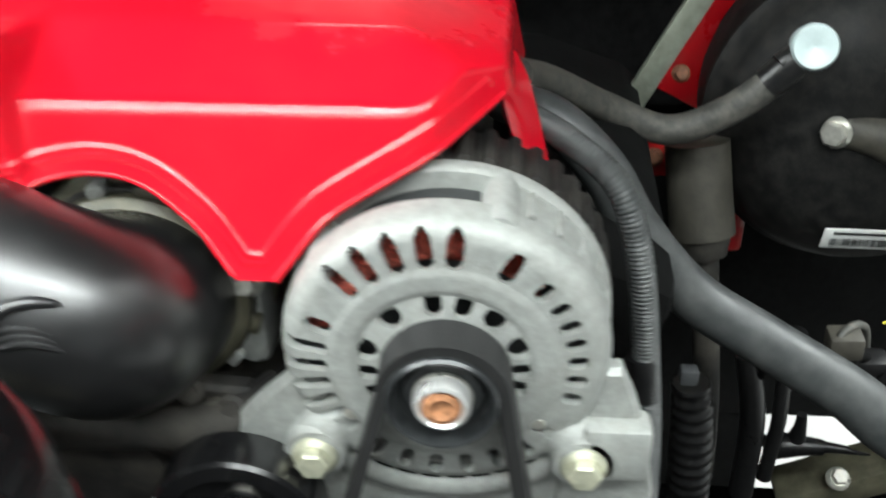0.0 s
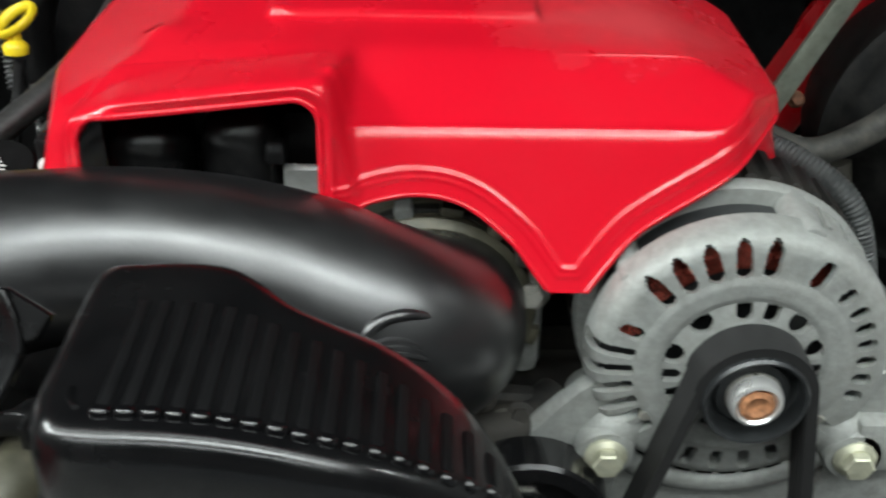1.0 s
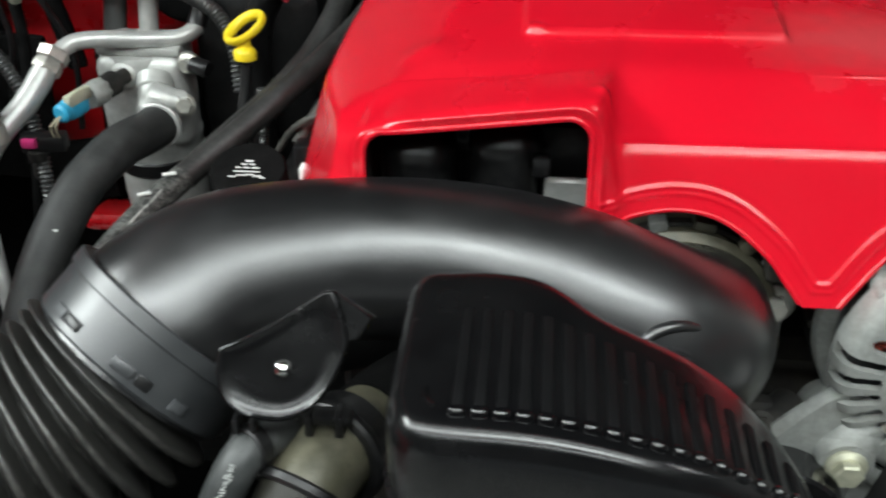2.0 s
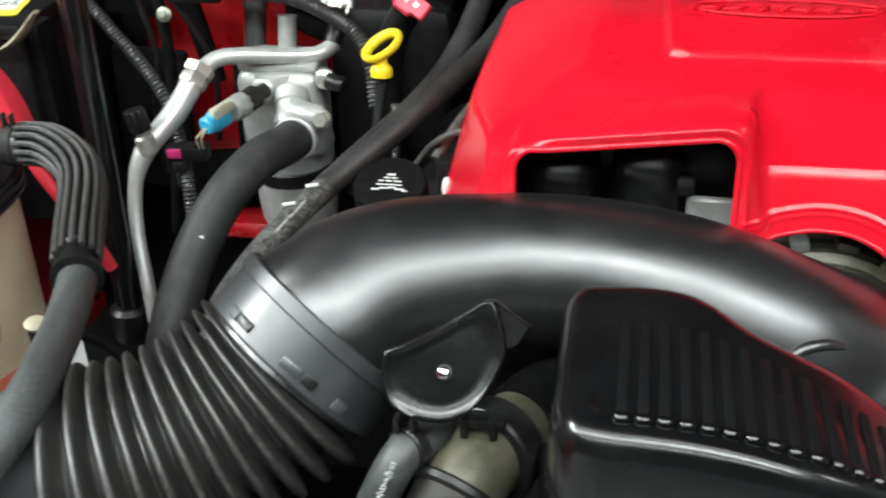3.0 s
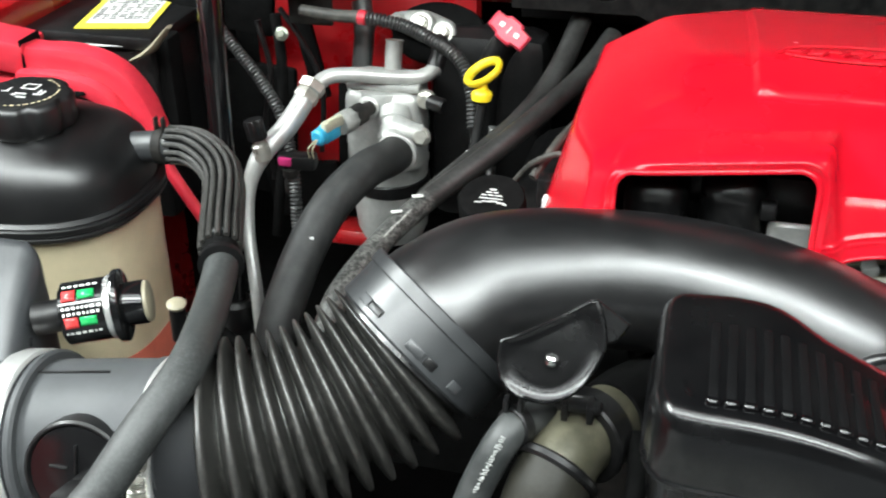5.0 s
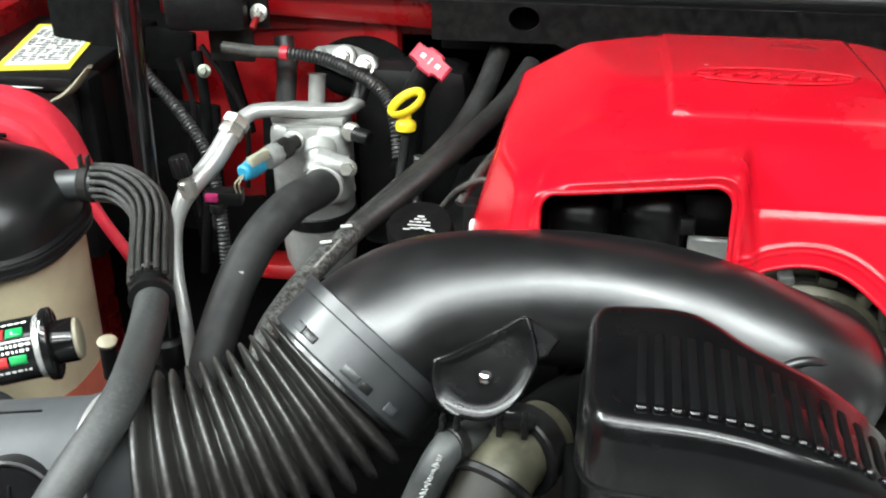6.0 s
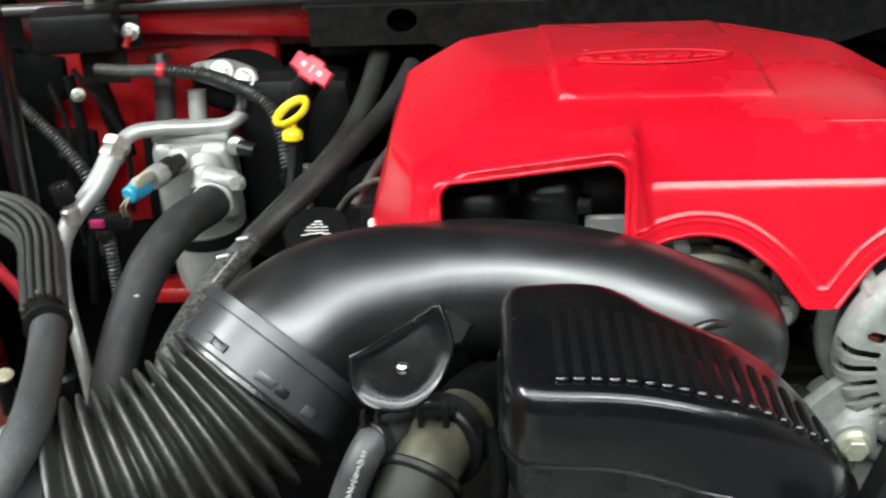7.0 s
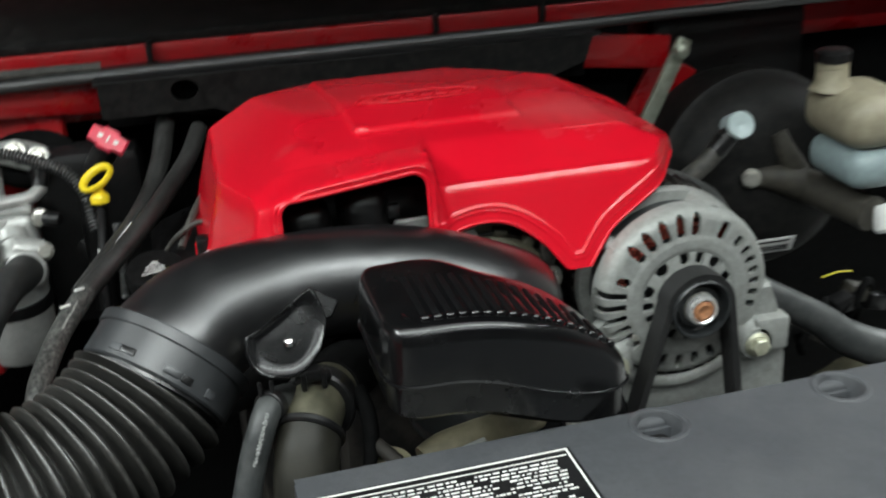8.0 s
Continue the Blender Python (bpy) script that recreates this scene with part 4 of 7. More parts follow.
def air_cleaner():
    box = thing("air_cleaner", (-0.80, 0.25, 1.10), "dark grey plastic air cleaner housing with vents", "air cleaner")
    # upper lid: sloping shoulder to the right, flat pale-lit top
    plan = [(-0.92, 0.336), (-0.92, 0.120), (-0.780, 0.120), (-0.708, 0.200), (-0.669, 0.238), (-0.690, 0.336)]
    bm = bmesh.new()
    low = [bm.verts.new((x, y, 1.06)) for x, y in plan]
    top = [bm.verts.new((x, y, 1.272 - 0.62 * (0.336 - y))) for x, y in plan]
    n = len(plan)
    bm.faces.new(low[::-1])
    bm.faces.new(top)
    for k in range(n):
        bm.faces.new((low[k], low[(k + 1) % n], top[(k + 1) % n], top[k]))
    bmesh.ops.recalc_face_normals(bm, faces=bm.faces[:])
    bmesh.ops.bevel(bm, geom=bm.edges[:], offset=0.013, segments=5, affect="EDGES", profile=0.5)
    part("lid", bm, LID, box, sharp=50)
    part("tray", block((-0.80, 0.24, 1.08), (0.22, 0.19, 0.13), 0.012), BLACK, box)
    for k in range(5):
        part("vent_slot", block((-0.745 - 0.009 * k, 0.262, 1.2330), (0.0024, 0.05, 0.003), 0.0008, Matrix.Rotation(radians(28), 4, "X") @ Matrix.Rotation(radians(-22), 4, "Z")), BLACK, box)
    g = thing("filter_gauge", (-0.65, 0.307, 1.22), "black filter restriction gauge with red and green windows", "gauge")
    way = np.array((0.91, 0.38, 0.09))
    way /= np.linalg.norm(way)
    c = np.array((-0.667, 0.304, 1.2335))
    part("stem", revolve([(0.0105, -0.014), (0.0105, 0.006)], c, way, 24), BLACK, g)
    part("barrel", revolve([(0.0185, 0.005), (0.0198, 0.006), (0.0198, 0.034)], c, way, 36), GLOSS, g)
    part("chrome_band", ring(0.0185, 0.0204, 0.0325, 0.0375, c, way, 36, 0.001), CLAMP, g, "bright chrome band")
    part("flange", revolve([(0.0225, 0.037), (0.0232, 0.038), (0.0232, 0.0415), (0.0215, 0.0425)], c, way, 36), GLOSS, g)
    part("nose", revolve([(0.0140, 0.042), (0.0140, 0.0545), (0.0135, 0.0552)], c, way, 28), GLOSS, g)
    part("end_cap", revolve([(0.0130, 0.0548), (0.0130, 0.0572), (0.0122, 0.0578)], c, way, 28), FAWN, g, "cream plastic end")
    m = placed(c, way)
    for mat, a, h0, h1, dz in ((SCARLET, 108, 0.0085, 0.0165, 20), (GREEN, 109, 0.0180, 0.028, 17), (SCARLET, 158, 0.0085, 0.0165, 20), (GREEN, 159, 0.0180, 0.028, 17)):
        patch = Shape()
        arc = [radians(a + dz * k / 3) for k in range(4)]
        patch.add([(0.02005 * math.cos(t), 0.02005 * math.sin(t), h) for h in (h0, h1) for t in arc], [(k, k + 1, k + 5, k + 4) for k in range(3)])
        p = part("window", patch.moved(m), mat, g, "green window" if mat is GREEN else "red window")
        p.modifiers.new("thickness", "SOLIDIFY").thickness = -0.0008
    stripes = Shape()
    rng = random.Random(5)
    for row in (1.62, 3.25, 2.42, 2.60):
        h = 0.008
        while h < 0.029:
            w = rng.uniform(0.001, 0.003)
            stripes.add([(0.0200 * math.cos(row + q), 0.0200 * math.sin(row + q), z) for z in (h, h + w) for q in (0, 0.09)], [(0, 1, 3, 2)])
            h += w + 0.0012
    part("print_bar", stripes.moved(m), WHITE, g)


air_cleaner()


# ---- coolant tank ----
def coolant_tank():
    t = thing("coolant_tank", (-0.80, 0.47, 1.0), "coolant tank with black top over a yellowed translucent base", "coolant tank")
    c = Vector((-0.800, 0.462, 0))

    def body(levels, n=56, power=2.8):
        verts, faces = [], []
        for z, rx, ry in levels:
            for k in range(n):
                a = 2 * math.pi * k / n
                ca, sa = math.cos(a), math.sin(a)
                verts.append((c.x + rx * math.copysign(abs(ca) ** (2 / power), ca), c.y + ry * math.copysign(abs(sa) ** (2 / power), sa), z))
        for i in range(len(levels) - 1):
            faces += [(i * n + k, i * n + (k + 1) % n, (i + 1) * n + (k + 1) % n, (i + 1) * n + k) for k in range(n)]
        faces += [tuple(range(n))[::-1], tuple((len(levels) - 1) * n + k for k in range(n))]
        return Shape().add(verts, faces)

    part("base", body([(1.112, 0.104, 0.071), (1.224, 0.106, 0.073), (1.232, 0.1065, 0.0735)]), TANK, t, "yellowed translucent tank base")
    part("filled_base", body([(0.98, 0.100, 0.067), (1.05, 0.104, 0.071), (1.112, 0.1045, 0.0715)]), FLUID, t, "tank base stained orange by coolant")
    part("seam", body([(1.227, 0.111, 0.078), (1.2290, 0.1130, 0.0800), (1.2312, 0.1130, 0.0800), (1.2322, 0.1112, 0.0782), (1.2340, 0.1130, 0.0800), (1.2372, 0.1130, 0.0800), (1.2384, 0.1108, 0.0778), (1.2398, 0.1118, 0.0788), (1.2420, 0.1090, 0.0760)]), TANKTOP, t, sharp=25)
    part("top", body([(1.236, 0.108, 0.075), (1.252, 0.1075, 0.0745), (1.262, 0.1065, 0.0735), (1.272, 0.1025, 0.0695), (1.281, 0.0940, 0.0620), (1.288, 0.0800, 0.0510), (1.292, 0.0610, 0.0380), (1.294, 0.035, 0.022)]), TANKTOP, t, "black tank top")
    at = (-0.769, 0.452, 1.2915)
    cap = part("cap", revolve([(0.0270, -0.010), (0.0295, -0.007), (0.0310, -0.001), (0.0346, 0.003), (0.0350, 0.005), (0.0350, 0.020), (0.0340, 0.0230), (0.0318, 0.0244), (0.0295, 0.0247), (0.0, 0.0248)], at, (0.02, -0.02, 1), 98,
                              lambda a, r: r * (1 - (0.105 * max(0.0, math.cos(7 * a + 0.6)) ** 1.5 if r > 0.0315 else 0))), TANKTOP, t, "black scalloped screw cap", sharp=60)
    part("neck", revolve([(0.030, -0.016), (0.029, -0.003)], at, (0.02, -0.02, 1), 40), BLACK, t)
    arc = Shape()
    rng = random.Random(9)
    for k in range(34):
        a = 2 * math.pi * k / 34
        if rng.random() < 0.78:
            arc.join(block((0.0255 * math.cos(a), 0.0255 * math.sin(a), 0.0002), (0.0012, rng.uniform(0.0018, 0.0036), 0.0005), 0, Matrix.Rotation(a, 4, "Z")))
    m = Matrix.Translation((at[0], at[1], at[2] + 0.0247))
    part("print_ring", arc.moved(m), TANK, cap)
    bars([(0, 0.0150, 0.011, 0.0012), (0, 0.0065, 0.011, 0.0012), (-0.0055, 0.0108, 0.0012, 0.0085), (0.0055, 0.0108, 0.0012, 0.0085), (0.0, -0.0030, 0.009, 0.0015), (-0.004, -0.0060, 0.004, 0.0012), (-0.014, -0.0010, 0.006, 0.0010),
          (-0.013, 0.0030, 0.0012, 0.006), (0.013, -0.0020, 0.007, 0.0010), (0.0155, 0.0020, 0.0012, 0.006), (0.012, 0.0030, 0.0012, 0.005), (0.004, -0.0090, 0.008, 0.0012)], m, PAPER, cap)
    part("outlet", sweep([(-0.735, 0.478, 1.2625), (-0.712, 0.480, 1.2655), (-0.690, 0.482, 1.268), (-0.670, 0.483, 1.270)], 0.0120, 20), COLLAR, t, "grey hose stub")


coolant_tank()


def coolant_hose():
    h = thing("coolant_hose", (-0.60, 0.3, 1.2), "black rubber coolant hose with ribbed protective sleeve", "hose")
    upper = [(-0.674, 0.4835, 1.2700), (-0.662, 0.4835, 1.271), (-0.643, 0.476, 1.270), (-0.621, 0.457, 1.262), (-0.606, 0.420, 1.251), (-0.5965, 0.394, 1.2455), (-0.5880, 0.3765, 1.2412)]
    lower = [(-0.598, 0.396, 1.248), (-0.5899, 0.382, 1.2414), (-0.5794, 0.3476, 1.2375), (-0.5673, 0.3066, 1.2404), (-0.555, 0.2561, 1.2453), (-0.5643, 0.2135, 1.2293), (-0.5806, 0.187, 1.2039), (-0.6047, 0.1584, 1.1787), (-0.6331, 0.111, 1.1345), (-0.655, 0.080, 1.080)]
    part("hose", sweep(lower, 0.0114, 24, 0.006), CHALKY, h)
    part("sleeve_core", sweep(upper, 0.0124, 24, 0.006), NEAR_BLACK, h)
    line, _ = spline(upper, 0.006)
    tan = np.gradient(line, axis=0)
    tan /= np.linalg.norm(tan, axis=1)[:, None]
    side = np.cross(tan[0], (0, 0, 1))
    frames = []
    for t in tan:
        side = side - t * (side @ t)
        side /= np.linalg.norm(side)
        frames.append((side.copy(), np.cross(side, t)))
    for k in range(14):
        a = 2 * math.pi * k / 14
        pts = [p + 0.0134 * (math.cos(a) * s + math.sin(a) * u) for p, (s, u) in zip(line, frames)]
        part("sleeve_rib", sweep(pts[::3], 0.0020, 8, 0.008), BELLOWS, h)
    part("sleeve_end", sweep([(-0.5890, 0.3785, 1.2415), (-0.5868, 0.3730, 1.2411)], [0.0148, 0.0155], 24), BLACK, h)
    part("spring_clip", ring(0.0122, 0.0142, -0.004, 0.004, (-0.681, 0.4830, 1.2690), (1, 0.05, 0.05), 24, 0.0006), GRIME, h)
    for dx in (-0.003, 0.003):
        part("clip_ear", block((-0.681 + dx, 0.483, 1.287), (0.0015, 0.006, 0.010), 0.0005), GRIME, h)


coolant_hose()


# ---- battery corner and red shroud ----
def battery():
    b = thing("battery", (-0.94, 0.86, 1.05), "black battery with yellow and white warning label", "battery")
    part("case", block((-0.945, 0.880, 1.13), (0.19, 0.21, 0.20), 0.008), BLACK, b)
    part("top", block((-0.945, 0.880, 1.237), (0.20, 0.22, 0.016), 0.005), BLACK, b)
    m = Matrix.Translation((-0.917, 0.870, 1.2462)) @ Matrix.Rotation(radians(12), 4, "Z")
    part("label", block((0, 0, 0), (0.080, 0.168, 0.001), 0).moved(m), YELLOWED, b, "yellow label")
    part("label_panel", block((0.001, 0.002, 0.0008), (0.066, 0.140, 0.0008), 0).moved(m), PAPER, b, "grey printed panel")
    rng = random.Random(14)
    rows = [(-0.026 + 0.0090 * j + rng.uniform(-0.001, 0.001), 0.056 - 0.0062 * k, rng.uniform(0.0045, 0.0085), 0.0018) for k in range(19) for j in range(7) if rng.random() < 0.85]
    bars(rows, m @ Matrix.Translation((0, 0, 0.0012)), GRIME, b)
    m = Matrix.Translation((-0.917, 0.778, 1.2365)) @ Matrix.Rotation(radians(20), 4, "X") @ Matrix.Rotation(radians(4), 4, "Z")
    part("front_strip", block((0, 0, 0), (0.075, 0.022, 0.001), 0).moved(m), PAPER, b, "white printed strip")
    bars([(-0.03 + 0.010 * k, 0, 0.005, 0.010) for k in range(7)], m @ Matrix.Translation((0, 0, 0.0006)), BLACK, b)
    part("hold_down", block((-0.845, 0.80, 1.17), (0.02, 0.03, 0.14), 0.004), NEAR_BLACK, b)
    part("strap", sweep([(-0.868, 0.765, 1.222), (-0.842, 0.762, 1.236), (-0.818, 0.762, 1.262)], [0.004, 0.012, 0.006], 12, squash=0.3), FAWN, b, "frayed tan strap")


battery()


def red_shroud():
    r = thing("red_shroud", (-0.79, 0.60, 1.2), "bright red plastic cable shroud curving behind the coolant tank", "shroud")
    line = [(-0.892, 0.602, 1.2905), (-0.861, 0.602, 1.2835), (-0.826, 0.602, 1.2840), (-0.801, 0.602, 1.2800), (-0.782, 0.602, 1.2705), (-0.766, 0.601, 1.2520), (-0.756, 0.600, 1.226), (-0.752, 0.600, 1.205)]
    part("channel", sweep(line, [0.0130, 0.0130, 0.0128, 0.0125, 0.0120, 0.0115, 0.0110, 0.010], 24, 0.005, boxy=True), RED_PLASTIC, r)
    part("raised_cap", block((-0.899, 0.604, 1.2900), (0.068, 0.042, 0.030), 0.005, Matrix.Rotation(radians(4), 4, "Z") @ Matrix.Rotation(radians(10), 4, "Y")), RED_PLASTIC, r)
    part("low_cap", block((-0.966, 0.604, 1.2740), (0.060, 0.040, 0.020), 0.004, Matrix.Rotation(radians(4), 4, "Z")), RED_PLASTIC, r)
    part("skirt", block((-0.925, 0.608, 1.2520), (0.140, 0.034, 0.030), 0.004), RED_PLASTIC, r)
    part("seam", block((-0.8650, 0.602, 1.2880), (0.0016, 0.030, 0.029), 0.0004), NEAR_BLACK, r)
    part("cable", sweep([(-0.753, 0.600, 1.210), (-0.748, 0.600, 1.190), (-0.735, 0.600, 1.165), (-0.720, 0.602, 1.136), (-0.708, 0.61, 1.09)], 0.0055, 14), RED_PLASTIC, r, "red battery cable")
    inner = [(p[0] - 0.006, p[1] - 0.017, p[2] - 0.013) for p in line[1:6]]
    part("inner_wall", sweep(inner, [0.009, 0.009, 0.009, 0.008, 0.006], 16, 0.006, squash=0.8, boxy=True), RED_PLASTIC, r)
    for k in (0, 1, 2):
        p = Vector(inner[0]).lerp(Vector(inner[3]), 0.1 + 0.33 * k)
        part("notch", block((p.x, p.y - 0.0085, p.z + 0.003), (0.010, 0.003, 0.004), 0.001), NEAR_BLACK, r, "dark notch")


red_shroud()


# ---- refrigerant can and its plumbing ----
def refrigerant_can():
    c = thing("refrigerant_can", (-0.602, 0.797, 1.0), "silver aluminium refrigerant can with steel fittings", "refrigerant can")
    x, y = -0.602, 0.797
    part("body", revolve([(0.020, 1.030), (0.032, 1.035), (0.0375, 1.048), (0.039, 1.067), (0.039, 1.095)], (x, y, 0), (0, 0, 1), 48), CAN, c)
    part("rubber_band", ring(0.036, 0.0412, 1.093, 1.108, (x, y, 0), (0, 0, 1), 48), BLACK, c, "black rubber mounting band")
    part("shell", revolve([(0.039, 1.107), (0.0395, 1.122), (0.0405, 1.1235), (0.0405, 1.127), (0.0395, 1.1285), (0.0395, 1.150), (0.0405, 1.153), (0.0405, 1.204), (0.0385, 1.209), (0.030, 1.211)], (x, y, 0), (0, 0, 1), 48), CAN, c)
    face = part("port_block", block((x + 0.004, y - 0.021, 1.168), (0.081, 0.036, 0.088), 0.014, cuts=4), CAN, c, "flat cast front of the can")
    fy = y - 0.039
    part("spigot", revolve([(0.0165, -0.004), (0.0165, 0.008), (0.0145, 0.010), (0.0145, 0.022), (0.0160, 0.024), (0.0160, 0.032)], (x + 0.019, fy, 1.189), (0.15, -0.80, -0.55), 28), CAN, face)
    part("manifold", sweep([(x + 0.022, fy - 0.016, 1.182), (x + 0.036, fy - 0.017, 1.180), (x + 0.050, fy - 0.014, 1.178)], [0.0155, 0.012, 0.0095], 20), CAN, face)
    part("ferrule", ring(0.0165, 0.0205, 0.0, 0.006, (-0.5700, 0.7205, 1.1680), (-0.05, -0.93, 0.02), 32, 0.001), PIPE, face, "bright hose ferrule")
    part("bolt", hex_head((x + 0.050, fy - 0.018, 1.177), (0.1, -0.95, 0.3), 0.0075, 0.009, 1.3), STEEL, c, "zinc plated bolt")
    part("boss", revolve([(0.0125, -0.004), (0.0115, 0.004), (0.0085, 0.006), (0.0085, 0.010)], (x - 0.008, fy, 1.195), (0.0, -0.95, 0.2), 20), CAN, face)
    part("boss", revolve([(0.0095, -0.004), (0.0090, 0.004), (0.0060, 0.006)], (x + 0.050, fy + 0.004, 1.207), (0.3, -0.9, 0.2), 20), STEEL, face)
    part("side_plug", revolve([(0.0075, 0), (0.0078, 0.014), (0.006, 0.017)], (x + 0.054, fy + 0.002, 1.206), (0.9, -0.35, -0.1), 16), BLACK, c)
    part("top_cap", block((x + 0.004, y - 0.008, 1.214), (0.075, 0.050, 0.008), 0.003), CAN, c)
    part("top_stub", revolve([(0.0085, 0.0), (0.0085, 0.040), (0.0095, 0.042)], (x + 0.006, y - 0.004, 1.210), (0.02, 0.25, 1), 20), PIPE, c)
    pipe = [(-0.549, 0.792, 1.229), (-0.562, 0.780, 1.223), (-0.590, 0.770, 1.224), (-0.625, 0.758, 1.228), (-0.648, 0.748, 1.227), (-0.661, 0.730, 1.217)]
    part("upper_pipe", sweep(pipe, 0.0075, 18, 0.005), PIPE, c, "bent aluminium pipe")
    part("pipe_rise", sweep([(-0.551, 0.791, 1.229), (-0.548, 0.803, 1.243), (-0.553, 0.82, 1.25)], 0.0085, 16, 0.005), BLACK, c, "black hose end")
    d = Vector((-0.012, -0.028, -0.025)).normalized()
    at = Vector((-0.661, 0.730, 1.217))
    part("union_nut", revolve([(0.011, -0.013), (0.0135, -0.011), (0.0135, -0.003), (0.0115, -0.001), (0.0125, 0.001), (0.0125, 0.008), (0.010, 0.010)], at, d, 6), STEEL, c, "hexagon union nut")
    part("lower_pipe", sweep([at, (-0.674, 0.700, 1.193), (-0.690, 0.672, 1.174), (-0.698, 0.655, 1.148), (-0.695, 0.636, 1.110), (-0.682, 0.612, 1.065), (-0.676, 0.60, 1.02)],
                             [0.0105, 0.0105, 0.0095, 0.0065, 0.006, 0.006, 0.006], 18, 0.005), PIPE, c, "long aluminium line")
    valve = part("service_valve", revolve([(0.0085, -0.010), (0.0085, 0.004), (0.006, 0.006), (0.006, 0.012)], (-0.688, 0.668, 1.182), (-0.15, 0.05, 1), 18), STEEL, c)
    part("valve_cap", revolve([(0.0080, 0.010), (0.0090, 0.012), (0.0090, 0.028), (0.0080, 0.030)], (-0.688, 0.668, 1.182), (-0.22, 0.05, 1), 60, lambda a, r: r * (1 + 0.05 * math.cos(15 * a))), BLACK, valve, "black ribbed cap")


refrigerant_can()


def suction_hose():
    h = thing("suction_hose", (-0.60, 0.58, 1.1), "thick black rubber refrigerant hose with chalk print", "hose")
    part("hose", sweep([(-0.570, 0.720, 1.168), (-0.574, 0.698, 1.170), (-0.584, 0.662, 1.174), (-0.600, 0.622, 1.162), (-0.611, 0.582, 1.140), (-0.618, 0.549, 1.112), (-0.624, 0.523, 1.08), (-0.63, 0.51, 1.03)],
                       0.0178, 28, 0.005), MATT, h)
    rng = random.Random(8)
    marks = Shape()
    for k in range(7):
        t = k / 6
        p = Vector((-0.588, 0.640, 1.1845)).lerp(Vector((-0.608, 0.570, 1.1505)), t)
        marks.join(block(p + Vector((rng.uniform(-0.004, 0.004), 0, 0.0)), (0.004, 0.0018, 0.0022), 0.0004))
    part("print_bar", marks, PAPER, h)


suction_hose()


def pressure_switch():
    s = thing("pressure_switch", (-0.62, 0.715, 1.19), "pressure switch with bright blue and white connector", "switch")
    a, b = Vector((-0.606, 0.752, 1.198)), Vector((-0.640, 0.668, 1.193))
    d = (b - a).normalized()
    part("body", revolve([(0.007, 0), (0.007, 0.012), (0.0105, 0.014), (0.0105, 0.030), (0.009, 0.033)], a, d, 20), GRIME, s)
    part("grey_collar", revolve([(0.0105, 0.028), (0.0115, 0.030), (0.0115, 0.044), (0.010, 0.046)], a, d, 8), ALLOY, s)
    plug = part("connector", block(a + d * 0.062, (0.0125, 0.0180, 0.024), 0.004, axes_to(d), 3), BLUE, s, "bright blue connector")
    part("connector_end", revolve([(0.0075, 0.0), (0.0082, 0.002), (0.0082, 0.007), (0.0060, 0.009)], a + d * 0.071, d, 16), BLUE, plug)
    part("lock", block(a + d * 0.057 + Vector((0.0015, -0.004, 0.0078)), (0.0075, 0.0105, 0.026), 0.002, axes_to(d)), MILKY, s, "white lock tab")
    part("lock_step", block(a + d * 0.057 + Vector((0.0022, -0.0055, 0.0108)), (0.0040, 0.0060, 0.014), 0.0012, axes_to(d)), MILKY, s)
    for k in (-1, 1):
        part("lead", sweep([a + d * 0.075, a + d * 0.089 + Vector((0.002 * k, 0, -0.006)), a + d * 0.092 + Vector((0.002 * k, 0.008, -0.018))], 0.0009, 8), FAWN, s)


pressure_switch()


